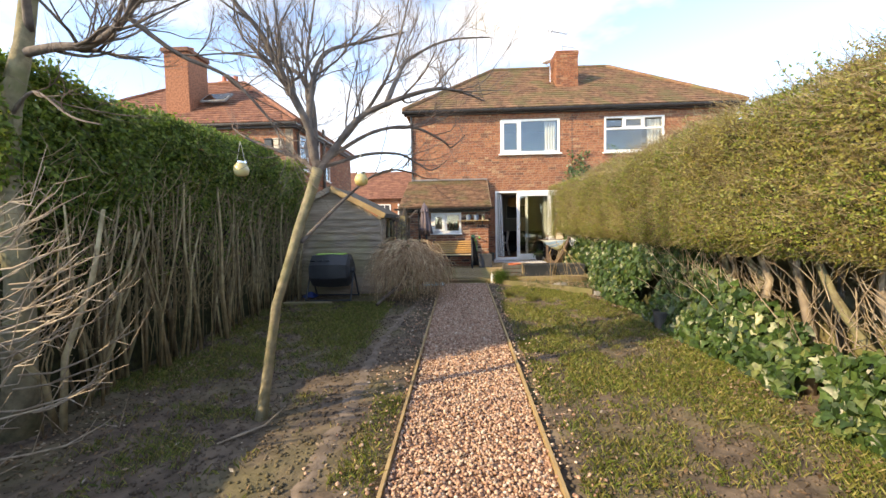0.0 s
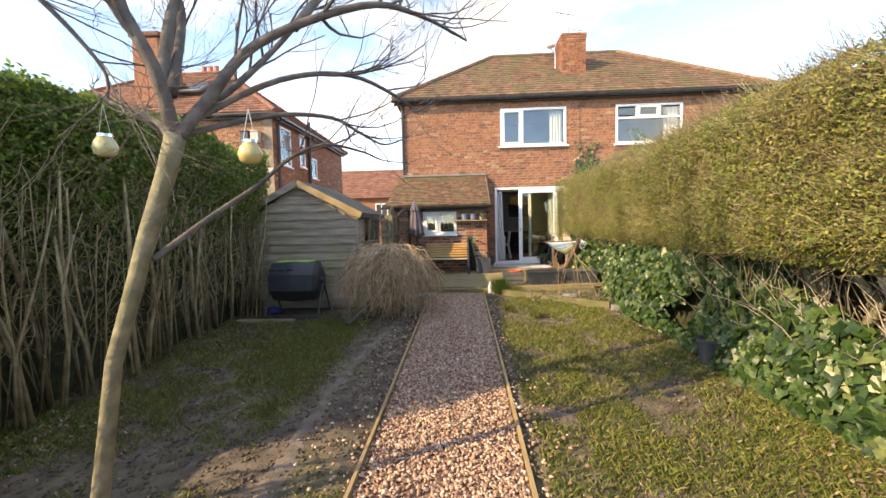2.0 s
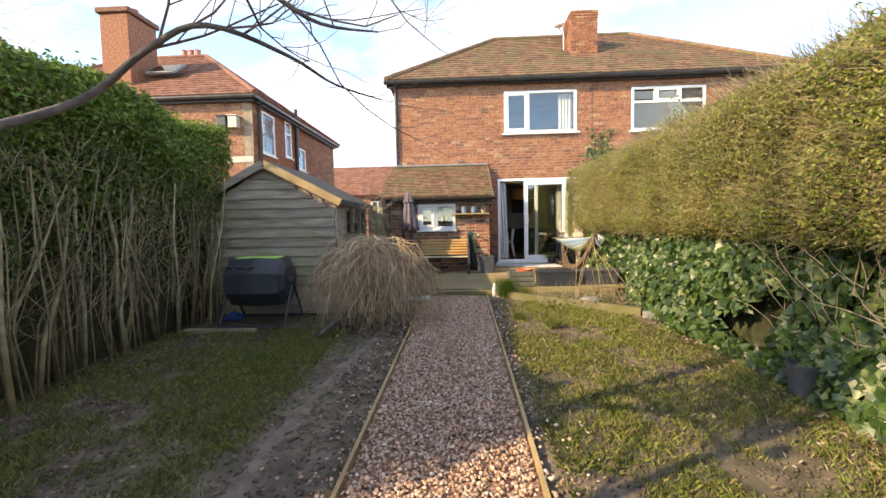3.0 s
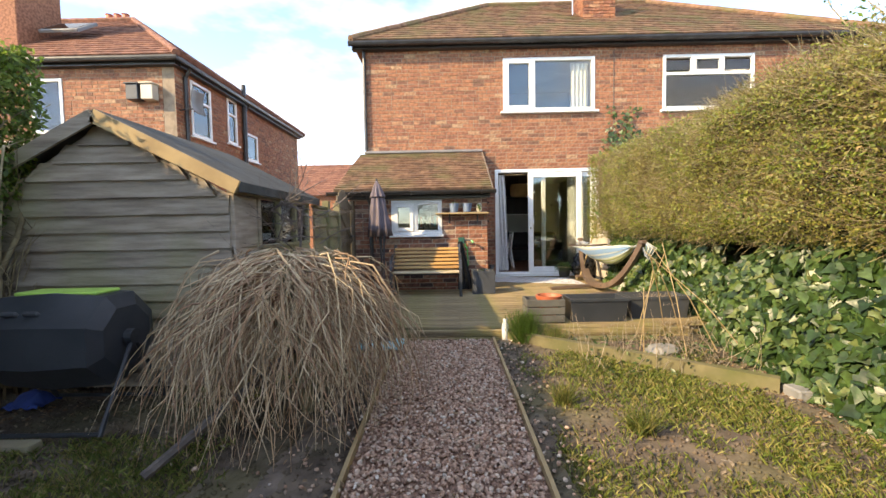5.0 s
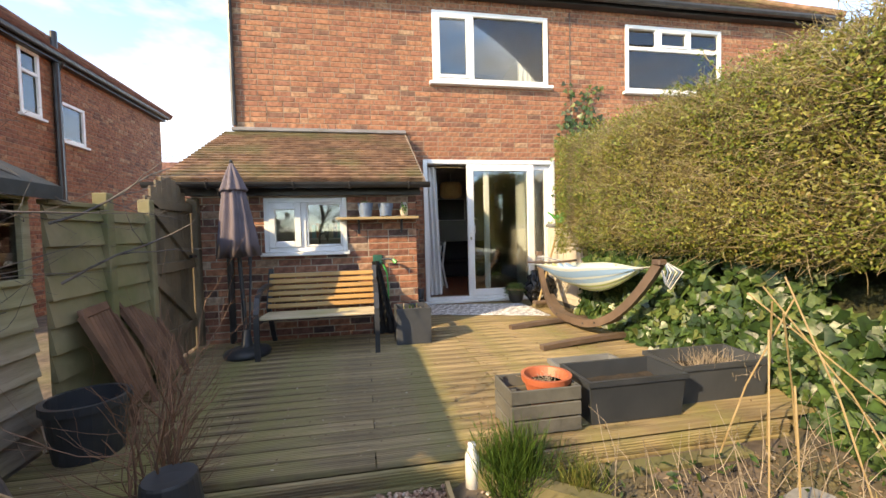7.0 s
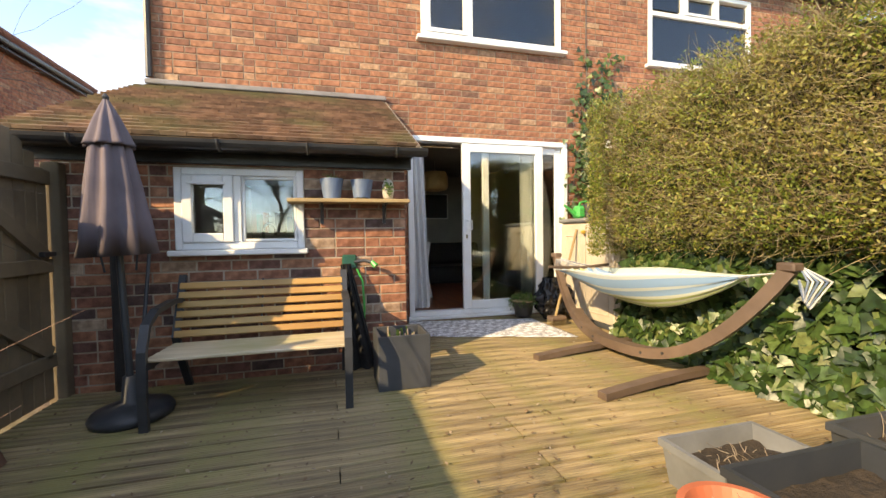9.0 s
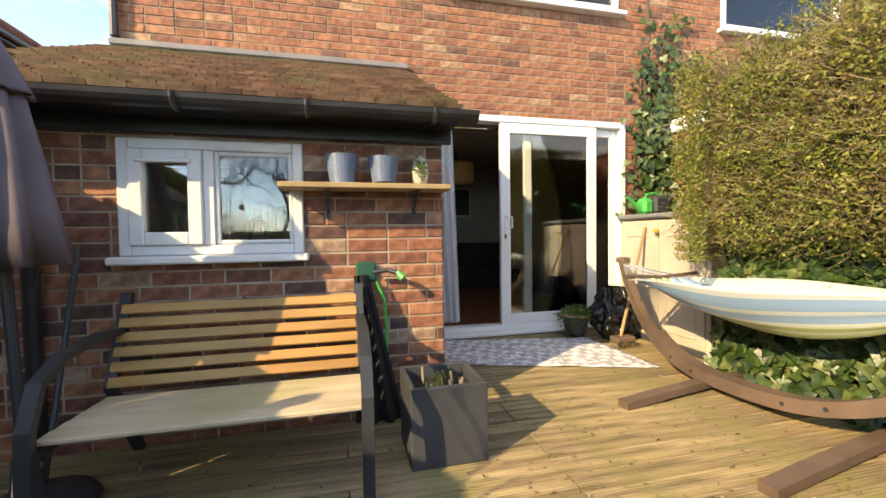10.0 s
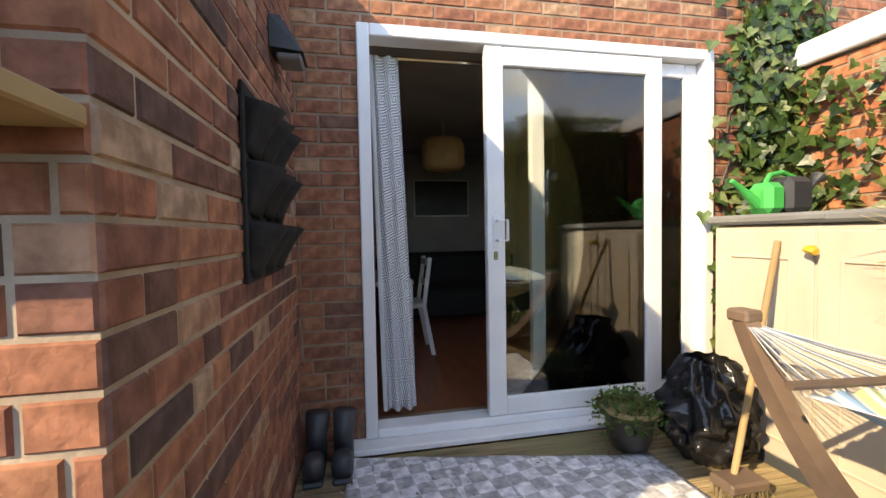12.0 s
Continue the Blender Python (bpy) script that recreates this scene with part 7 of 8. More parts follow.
def make_door_things():
    g = Geo()

    def mat_at(u, v):
        a, b = Vector((0.98, 12.62)), Vector((2.52, 12.10))
        c, d = Vector((2.50, 13.05)), Vector((1.02, 13.36))
        p = a.lerp(b, u).lerp(d.lerp(c, u), v)
        edge = 0.0 if v > 0.1 else 0.02
        return (p.x, p.y, DZ + 0.010 + max(0, 0.016 * noise.noise((p.x * 4, p.y * 3, 9))) + 0.02 * max(0, math.sin(p.x * 9)) * edge)
    g.sheet(mat_at, 50, 34, 0.006)
    single("outdoor_mat", g, RUG, "grey and white patterned outdoor mat, wrinkled and dirty", "mat", smooth=True)
    m = 90
    pos = np.array([[*mat_at(random.random(), random.random())] for k in range(m)]) + np.array([0, 0, 0.006])
    single("mat_debris", leaves("mat_debris", pos, np.tile([0, 0, 1.0], (m, 1)), 0.022, LITTER, spread=0.2), LITTER, "bits of dead leaf lying on the mat", "leaves", kind="stuff")
    x, y = 2.44, 13.14
    p = thing("plant_pot", "round dark glazed pot with trailing green herb", "pot", (x, y, DZ))
    part("pot", Geo().lathe([(0.085, DZ + 0.02), (0.105, DZ + 0.06), (0.125, DZ + 0.17), (0.14, DZ + 0.20), (0.145, DZ + 0.225), (0.125, DZ + 0.225), (0.115, DZ + 0.19)], x, y, 24), BROWN_POT, p, smooth=True)
    part("rim", Geo().lathe([(0.14, DZ + 0.205), (0.15, DZ + 0.22), (0.14, DZ + 0.232), (0.125, DZ + 0.222)], x, y, 24), EDGING, p, "tan pot rim", smooth=True)
    pts = []
    for k in range(650):
        a, r = random.uniform(0, 6.28), 0.19 * math.sqrt(random.random())
        pts.append((x + r * math.cos(a), y + r * math.sin(a), DZ + 0.22 + 0.10 * (1 - (r / 0.19) ** 2) * random.random() - 0.10 * max(0, r - 0.13) / 0.06 * random.random()))
    tagged(part("foliage", leaves("foliage", np.array(pts), np.tile([0, 0, 1.0], (650, 1)), 0.038, HERB, spread=0.7), HERB, p), kind="stuff")
    part("soil", Geo().lathe([(0.0, DZ + 0.2), (0.12, DZ + 0.2)], x, y, 16), SOIL_MAT, p)
    # bin bag
    cx, cy = 2.76, 12.98
    g = Geo()

    def bag(u, v):
        a = 2 * math.pi * u
        r = 0.20 * math.sin(math.pi * min(v * 0.86 + 0.10, 1.0)) ** 0.55 * (1 + 0.30 * noise.noise((math.cos(a) * 2.2, math.sin(a) * 2.2, v * 5)) + 0.22 * noise.noise((math.cos(a) * 6, math.sin(a) * 6, v * 9)) + 0.16 * math.sin(a * 9 + v * 9) * (v ** 2))
        if v > 0.9:
            r *= 1 + (v - 0.9) * 5
        return (cx + r * math.cos(a), cy + r * math.sin(a), DZ + 0.002 + 0.5 * v)
    g.sheet(bag, 72, 30)
    single("bin_bag", g, BLACK_BAG, "full black plastic bin bag, shiny and crumpled", "bin bag", smooth=True)
    # storage box
    t = thing("storage_box", "beige plastic storage box with grey lid", "storage box", (3.3, 12.65, DZ))
    x0, x1, y0, y1, z1 = 3.0, 3.66, 12.14, 13.2, 1.28
    part("body", Geo().box(x0, y0, DZ, x1, y1, z1, 0.02), BEIGE, t)
    part("lid", Geo().box(x0 - 0.03, y0 - 0.02, z1 + 0.002, x1 + 0.02, y1 + 0.02, z1 + 0.05, 0.014), LIGHT_GREY, t, "grey lid")
    for a, b in ((y0 + 0.03, 12.66), (12.675, y1 - 0.03)):
        dr = part("door", Geo().box(x0 - 0.014, a, DZ + 0.06, x0 - 0.002, b, z1 - 0.03, 0.006), BEIGE, t)
        g = Geo()
        for za in (DZ + 0.14,):
            pa, pb, zb = a + 0.09, b - 0.09, z1 - 0.15
            g.box(x0 - 0.022, pa, za, x0 - 0.0145, pa + 0.014, zb, 0.003).box(x0 - 0.022, pb - 0.014, za, x0 - 0.0145, pb, zb, 0.003)
            g.box(x0 - 0.022, pa + 0.014, za, x0 - 0.0145, pb - 0.014, za + 0.014, 0.003).box(x0 - 0.022, pa + 0.014, zb - 0.014, x0 - 0.0145, pb - 0.014, zb, 0.003)
        part("moulding", g, BEIGE, dr)
    part("base", Geo().box(x0 - 0.02, y0, DZ + 0.001, x0 - 0.001, y1, DZ + 0.055, 0.005), GREY_PLASTIC, t)
    part("catch", Geo().tube([(x0 - 0.02, 12.67, 1.17), (x0 - 0.055, 12.67, 1.17), (x0 - 0.06, 12.63, 1.16)], 0.016, 8), BRASS, t, "yellow catch")
    part("badge", Geo().box(x0 - 0.034, 12.62, z1 + 0.018, x0 - 0.0305, 12.74, z1 + 0.036), LIGHT_GREY, t)
    # watering can
    cx, cy, cz = 3.18, 13.02, z1 + 0.052
    w = thing("watering_can", "green and dark grey plastic watering can on the box", "watering can", (cx, cy, cz))
    part("body", Geo().box(cx + 0.02, cy - 0.07, cz, cx + 0.19, cy + 0.07, cz + 0.19, 0.03), DARK_PLASTIC, w)
    part("reservoir", Geo().box(cx - 0.10, cy - 0.068, cz, cx + 0.019, cy + 0.068, cz + 0.16, 0.03), GREEN_PLASTIC, w, "bright green half")
    part("spout", Geo().tube([(cx - 0.09, cy, cz + 0.05), (cx - 0.19, cy, cz + 0.13), (cx - 0.25, cy, cz + 0.17)], [0.028, 0.016, 0.012], 10), GREEN_PLASTIC, w)
    part("handle", Geo().tube([(cx - 0.05, cy, cz + 0.15), (cx - 0.02, cy, cz + 0.20), (cx + 0.06, cy, cz + 0.215), (cx + 0.14, cy, cz + 0.185)], 0.013, 8), GREEN_PLASTIC, w)
    part("rose", Geo().tube([(cx + 0.18, cy, cz + 0.08), (cx + 0.27, cy, cz + 0.17), (cx + 0.295, cy, cz + 0.195)], [0.018, 0.014, 0.038], 12), DARK_PLASTIC, w)
    # broom leaning on the box
    b = thing("broom", "wooden-handled broom leaning on the storage box", "broom", (2.62, 12.72, DZ))
    part("handle", Geo().tube([(2.62, 12.70, DZ + 0.09), (2.975, 12.82, 1.20)], 0.014, 10), EDGING, b)
    part("head", Geo().box(2.53, 12.62, DZ + 0.055, 2.72, 12.74, DZ + 0.10, 0.01), ARC_WOOD, b)
    n = 260
    st = np.stack([RNG.uniform(2.535, 2.715, n), RNG.uniform(12.625, 12.735, n), np.full(n, DZ + 0.06)], 1)
    en = st + np.stack([RNG.normal(0, 0.01, n), RNG.normal(0, 0.01, n), np.full(n, -0.057)], 1)
    tagged(part("bristles", sticks("bristles", st, en, np.full(n, 0.002), STEM), STEM, b), kind="stuff")


def make_hammock():
    t = thing("hammock", "striped blue and green hammock on a curved wooden stand", "hammock", (2.5, 11.4, DZ))
    A, B = Vector((2.60, 12.64, 0.90)), Vector((2.64, 10.26, 0.93))

    def arc(s):
        k = abs(s * 2 - 1)
        p = A.lerp(B, s)
        return Vector((p.x - 0.17 * (1 - k * k), p.y, p.z - 0.69 * (1 - k ** 2.8)))
    part("arc_beam", Geo().bar([arc(i / 36) for i in range(37)], 0.06, 0.075), ARC_WOOD, t)
    part("arc_beam", Geo().bar([arc(0.2 + 0.6 * i / 20) + Vector((0.064, 0, 0.0)) for i in range(21)], 0.055, 0.065), ARC_WOOD, t)
    for y in (10.72, 11.56):
        x0 = 1.77
        part("foot", Geo().bar([(x0, y, DZ + 0.022), (x0 + 0.3, y + 0.04, DZ + 0.04), (x0 + 0.68, y + 0.10, DZ + 0.048), (x0 + 1.05, y + 0.16, DZ + 0.04), (x0 + 1.3, y + 0.2, DZ + 0.022)], 0.075, 0.044), ARC_WOOD, t)
    for k in (0.3, 0.38, 0.62, 0.7):
        q = arc(k)
        part("bolt", Geo().tube([q + Vector((-0.036, 0, 0)), q + Vector((-0.028, 0, 0))], 0.011, 8), GREY_METAL, t)
    E0, E1 = Vector((2.58, 12.16, 0.80)), Vector((2.64, 10.52, 0.87))

    def cloth(u, v):
        p = E0.lerp(E1, u)
        w = 0.37 - 0.30 * max(0, (u - 0.5) / 0.5) ** 1.5
        full = math.sin(math.pi * u) ** 0.8
        c = (v - 0.5) * 2
        return (p.x + c * w * 0.8, p.y, p.z - 0.27 * full * (1 - 0.7 * c * c) + 0.09 * c * c * full
                + 0.007 * math.sin(v * 40) * (1 - full * 0.7) + 0.012 * math.sin(c * 5 + u * 7) * full)
    part("cloth", Geo().sheet(cloth, 40, 40, 0.003), HAMMOCK, t, "blue, lime and white striped cloth", smooth=True)
    part("spreader_bar", Geo().tube([(2.24, 12.17, 0.83), (2.58, 12.18, 0.81), (2.93, 12.19, 0.83)], 0.014, 8), ARC_WOOD, t)
    for k in range(19):
        s = k / 18
        q = Vector(cloth(0, s))
        part("cord", Geo().tube([q, q.lerp(A, 0.5) + Vector((0, 0, -0.015)), A + Vector((0, 0, -0.01))], 0.0026, 4), BLUE_POT if k % 2 else ROPE, t)
        if k % 2 == 0:
            q = Vector(cloth(1, s))
            part("cord", Geo().tube([q, B + Vector((0, 0.03, -0.02))], 0.0026, 4), ROPE, t)
    for k in range(6):
        part("loop", Geo().tube([B + Vector((0.03, -0.03, 0.02)), B + Vector((0.02 + 0.02 * k, -0.08 - 0.01 * k, -0.06)), B + Vector((0.01 * k, -0.07, -0.16 - 0.01 * k)), B + Vector((-0.02, -0.06, -0.05))], 0.007, 5), ROPE if k % 2 else BLUE_POT, t)
    for q in (A, B):
        part("end_cap", Geo().box(q.x - 0.042, q.y - 0.05, q.z - 0.01, q.x + 0.042, q.y + 0.05, q.z + 0.04, 0.01), ARC_WOOD, t)


def tub(name, label, x0, x1, y0, y1, zt, material, zb=DZ, taper=0.03, w=0.02, group=""):
    """An open trough with tapered sides and a rolled rim."""
    t = thing(name, label, "planter", ((x0 + x1) / 2, (y0 + y1) / 2, zb), group)
    def ring(i, z):
        return [(x0 + i, y0 + i, z), (x1 - i, y0 + i, z), (x1 - i, y1 - i, z), (x0 + i, y1 - i, z)]
    R = [ring(taper, zb), ring(0.012, zt - 0.03), ring(0.0, zt - 0.03), ring(0.0, zt), ring(w, zt), ring(w + taper * 0.7, zb + 0.06)]
    vs = [p for r in R for p in r]
    fs = [(i * 4 + j, i * 4 + (j + 1) % 4, i * 4 + 4 + (j + 1) % 4, i * 4 + 4 + j) for i in range(len(R) - 1) for j in range(4)] + [(3, 2, 1, 0), (20, 21, 22, 23)]
    part("tub", Geo().add(vs, fs), material, t)
    g = Geo().sheet(lambda u, v: (x0 + w + 0.012 + (x1 - x0 - 2 * w - 0.024) * u, y0 + w + 0.012 + (y1 - y0 - 2 * w - 0.024) * v, zb + (zt - zb) * 0.62 + 0.02 * noise.noise((u * 6, v * 6, x0))), 12, 8)
    part("soil", g, SOIL_MAT, t, smooth=True)
    return t


def dry_stems(parent, x, y, z, r, n, h):
    st = np.stack([RNG.normal(x, r, n), RNG.normal(y, r, n), np.full(n, z)], 1)
    en = st + np.stack([RNG.normal(0, 0.04, n), RNG.normal(0, 0.04, n), RNG.uniform(0.0, h, n)], 1)
    tagged(part("dead_plants", sticks("dead_plants", st, en, np.full(n, 0.0025), PALE_TWIG, 0.1), PALE_TWIG, parent), kind="stuff")


def make_planters():
    t = thing("slatted_crate", "grey wooden slatted crate on the deck edge", "crate", (1.12, 9.37, DZ))
    x0, x1, y0, y1 = 0.92, 1.33, 9.22, 9.50
    for k in range(3):
        z = DZ + 0.01 + k * 0.085
        part("slat", Geo().box(x0, y0, z, x1, y0 + 0.014, z + 0.076, 0.004), CRATE, t)
        part("slat", Geo().box(x0, y1 - 0.014, z, x1, y1, z + 0.076, 0.004), CRATE, t)
        part("slat", Geo().box(x0, y0 + 0.015, z, x0 + 0.014, y1 - 0.015, z + 0.076, 0.004), CRATE, t)
        part("slat", Geo().box(x1 - 0.014, y0 + 0.015, z, x1, y1 - 0.015, z + 0.076, 0.004), CRATE, t)
    for a in (x0 + 0.015, x1 - 0.04):
        for b in (y0 + 0.015, y1 - 0.04):
            part("corner_post", Geo().box(a, b, DZ, a + 0.025, b + 0.025, DZ + 0.26), CRATE, t)
    part("base_board", Geo().box(x0 + 0.015, y0 + 0.015, DZ + 0.012, x1 - 0.015, y1 - 0.015, DZ + 0.03), CRATE, t)
    bx, by, bz = 1.19, 9.37, DZ + 0.16
    p = thing("plant_bowl", "shallow orange plastic plant bowl resting in the crate", "bowl", (bx, by, bz))
    part("bowl", Geo().lathe([(0.07, DZ + 0.031), (0.10, bz), (0.13, bz + 0.09), (0.14, bz + 0.09), (0.145, bz + 0.125), (0.125, bz + 0.125), (0.10, bz + 0.07)], bx, by, 30), TERRACOTTA, p, smooth=False)
    part("soil", Geo().lathe([(0.0, bz + 0.075), (0.112, bz + 0.075)], bx, by, 18), SOIL_MAT, p)
    dry_stems(p, bx, by, bz + 0.07, 0.04, 60, 0.05)
    tub("planter_trough", "deep black plastic planter trough", 1.39, 2.03, 9.24, 9.60, 0.385, DARK_PLASTIC)
    t = tub("planter_tray", "shallow light grey plastic planter tray", 1.46, 1.96, 9.64, 9.94, 0.31, LIGHT_GREY)
    dry_stems(t, 1.7, 9.8, 0.24, 0.1, 40, 0.05)
    t = tub("planter_trough", "black planter trough with dry dead plants", 2.09, 2.76, 9.36, 9.74, 0.375, GREY_PLASTIC)
    dry_stems(t, 2.5, 9.55, 0.28, 0.09, 220, 0.13)
    single("white_bottle", Geo().lathe([(0.035, -0.02), (0.035, 0.16), (0.02, 0.2), (0.02, 0.225)], 0.66, 9.06, 14), UPVC, "white plastic bottle standing by the path end", "bottle", smooth=True)
    # left side: upturned pot on compost bag, tubs, folded chairs
    g = Geo().sheet(lambda u, v: (-0.88 + 0.50 * u, 8.72 + 0.36 * v, 0.02 + 0.07 * math.sin(math.pi * u) ** 0.6 * math.sin(math.pi * v) ** 0.6 + 0.018 * noise.noise((u * 7, v * 7, 3))), 24, 16, 0.004)
    single("compost_bag", g, TEAL, "crumpled turquoise and white plastic compost bag", "bag", smooth=True)
    single("upturned_pot", Geo().lathe([(0.13, 0.075), (0.13, 0.11), (0.125, 0.11), (0.10, 0.31), (0.095, 0.32), (0.04, 0.315)], -0.60, 8.92, 22), DARK_PLASTIC, "black plastic pot upturned on the bag", "pot")
    t = thing("bare_shrub", "small bare shrub of reddish twigs by the deck edge", "shrub", (-0.74, 9.05, 0))
    g, rnd = Geo(), random.Random(9)
    for k in range(15):
        a = rnd.uniform(0, 6.28)
        grow(g, (-0.74 + 0.03 * math.cos(a), 9.05 + 0.03 * math.sin(a), -0.02), (math.cos(a) * 0.32, math.sin(a) * 0.32, 1), rnd.uniform(0.45, 0.72), 0.0075, 2, rnd, g, 0.12)
    tagged(part("twig_growth", g, RED_TWIG, t), kind="stuff")
    single("black_tub", Geo().lathe([(0.15, DZ), (0.18, DZ + 0.26), (0.195, DZ + 0.26), (0.195, DZ + 0.30), (0.17, DZ + 0.30), (0.15, DZ + 0.06), (0.0, DZ + 0.06)], -1.28, 9.62, 26), DARK_PLASTIC, "empty black plastic garden tub", "tub")
    for i, (y, lean) in enumerate(((9.93, 0), (10.42, 5))):
        t = thing("folded_chair", "folded brown slatted wooden garden chair leaning on fence", "chair", (-1.3, y, DZ), "folded garden chairs")
        m = pose(-1.20, y, DZ, 0, -20 - lean, 10) @ Matrix.Diagonal((1, 1 + 0.2 * i, 1 + 0.06 * i, 1))
        for s in (0, 0.38):
            part("side_rail", Geo().bar([m @ Vector((0, s, 0.0)), m @ Vector((0.03, s, 0.3)), m @ Vector((0.0, s, 0.72))], 0.03, 0.045, m.to_3x3() @ Vector((0, 1, 0))), CHAIR_WOOD, t)
        for k in range(7):
            part("slat", Geo().box(-0.008, 0.01 + k * 0.053, 0.1, 0.008, 0.055 + k * 0.053, 0.70, 0.003, m), CHAIR_WOOD, t)
        part("top_rail", Geo().box(-0.015, 0.0, 0.70, 0.015, 0.40, 0.76, 0.008, m), CHAIR_WOOD, t)


def make_composter():
    cx, cy, cz = -2.38, 7.45, 0.52
    t = thing("tumbling_composter", "black plastic tumbling composter on a steel frame", "composter", (cx, cy, 0))
    n, vs, fs = 8, [], []
    prof = [(-0.37, 0.21), (-0.33, 0.30), (-0.02, 0.325), (0.02, 0.325), (0.33, 0.30), (0.37, 0.21)]
    for x, r in prof:
        for j in range(n):
            a = 2 * math.pi * (j + 0.5) / n
            vs.append((cx + x, cy + r * math.cos(a), cz + r * math.sin(a)))
    for i in range(len(prof) - 1):
        for j in range(n):
            fs.append((i * n + j, i * n + (j + 1) % n, (i + 1) * n + (j + 1) % n, (i + 1) * n + j))
    fs += [tuple(range(n)), tuple(range(5 * n, 6 * n))]
    part("drum", Geo().add(vs, fs), DARK_PLASTIC, t)
    part("lid", Geo().box(cx - 0.26, cy - 0.10, cz + 0.282, cx + 0.26, cy + 0.10, cz + 0.305, 0.008), LIME, t, "lime green sliding lid")
    for i in range(3):
        for j in range(2):
            part("vent", Geo().box(-0.045, -0.012, -0.018, 0.045, 0.012, 0.018, 0.006, pose(cx - 0.27 + i * 0.13, cy - 0.240, cz + 0.14 + j * 0.055, 45)), GREY_PLASTIC, t)
    for s in (-1, 1):
        x = cx + s * 0.40
        part("leg", Geo().tube([(x, cy - 0.30, 0.0), (x, cy, cz), (x, cy + 0.30, 0.0)], 0.015, 8), GREY_METAL, t)
        part("hub", Geo().tube([(cx + s * 0.36, cy, cz), (cx + s * 0.42, cy, cz)], 0.05, 12), GREY_METAL, t)
    for s in (-1, 1):
        part("foot_bar", Geo().tube([(cx - 0.40, cy + s * 0.30, 0.014), (cx + 0.40, cy + s * 0.30, 0.014)], 0.014, 8), GREY_METAL, t)
    single("plank", Geo().box(-3.15, 7.05, -0.05, -2.3, 7.14, 0.0, 0.005), SHED_WOOD, "old timber plank lying on the soil", "plank")
    single("blue_rag", Geo().sheet(lambda u, v: (-3.0 + 0.25 * u, 7.55 + 0.2 * v, 0.0 + 0.09 * math.sin(3.1 * u) * math.sin(3.1 * v) + 0.03 * noise.noise((u * 6, v * 6, 0))), 14, 12, 0.003), mat("blue_cloth", (0.03, 0.07, 0.3), (0.02, 0.05, 0.2), rough=0.8), "crumpled dark blue cloth on the ground", "cloth", smooth=True)


def make_climber():
    t = thing("ivy_climber", "ivy climbing the brick wall beside the patio door", "ivy", (3.5, FY - 0.05, 0.2))
    g, rnd = Geo(), random.Random(12)
    spots = []
    for k in range(19):
        x, z = 3.36 + rnd.random() * 0.35, 0.3
        pts = [(x, FY - 0.02, z)]
        top = rnd.uniform(2.2, 3.5) if k > 3 else rnd.uniform(1.4, 2.2)
        while z < top:
            z += 0.14
            x = min(max(x + rnd.gauss(0.015, 0.05), 3.33), 4.05)
            pts.append((x, FY - 0.018, z))
            for q in range(7 if z < 2.6 else 4):
                spots.append((x + rnd.gauss(0, 0.07), FY - 0.035 - abs(rnd.gauss(0, 0.035)), z + rnd.gauss(0, 0.06)))
        g.tube(pts, [0.008 * (1 - 0.7 * i / len(pts)) for i in range(len(pts))], 5)
    for k in range(170):
        y, z = FY - 0.1 - abs(rnd.gauss(0, 0.28)), rnd.uniform(1.2, 2.2)
        spots.append((3.80 - abs(rnd.gauss(0, 0.025)), y, z))
    part("stems", g, BARK_DARK, t)
    base = np.array([[0.0, 0, 0]])
    mes = []
    for v in range(6):
        mes.append(leaves("leaf", base, np.array([[0, -1.0, 0.35]]), 0.085 + 0.006 * v, IVY, "ivy", spread=0.25, droop=0.9))
    rnd.shuffle(spots)
    for i, p in enumerate(spots[:300]):
        ob = new("leaf", mes[i % 6])
        ob.parent = t
        ob.matrix_parent_inverse = Matrix.Translation(t.location).inverted()
        side = p[0] > 3.74 and p[1] < FY - 0.1
        ob.matrix_basis = Matrix.Translation(p) @ pose(0, 0, 0, rnd.gauss(0, 12), rnd.gauss(0, 25), rnd.gauss(-60 if side else -10, 22))
    rest = np.array(spots[300:])
    if len(rest):
        tagged(part("foliage", leaves("foliage", rest, np.tile([-0.2, -1.0, 0.35], (len(rest), 1)), 0.075, IVY, "ivy", spread=0.3, droop=0.9), IVY, t), kind="stuff")
    single("cable", Geo().tube([(3.56, FY - 0.015, 4.75), (3.555, FY - 0.015, 3.6), (3.57, FY - 0.015, 2.4)], 0.008, 5), BARK_DARK, "dark cable running down the brick wall", "cable")
    t = thing("thorn_shrub", "bare climbing twigs sprawling over shed eaves and fence", "shrub", (-1.5, 9.0, 0.2))
    g, rnd = Geo(), random.Random(4)
    for k in range(16):
        grow(g, (-1.46, rnd.uniform(8.2, 9.9), rnd.uniform(1.0, 1.5)), (0.35, rnd.gauss(0, 1), rnd.uniform(-0.2, 0.6)), rnd.uniform(0.4, 0.8), 0.008, 2, rnd, g, 0.0)
    g.tube([(-1.1, 9.0, 0.0), (-1.25, 8.95, 0.5), (-1.42, 9.0, 1.0), (-1.45, 9.2, 1.45)], [0.018, 0.016, 0.013, 0.01], 7)
    tagged(part("twig_growth", g, BARK_DARK, t), kind="stuff")


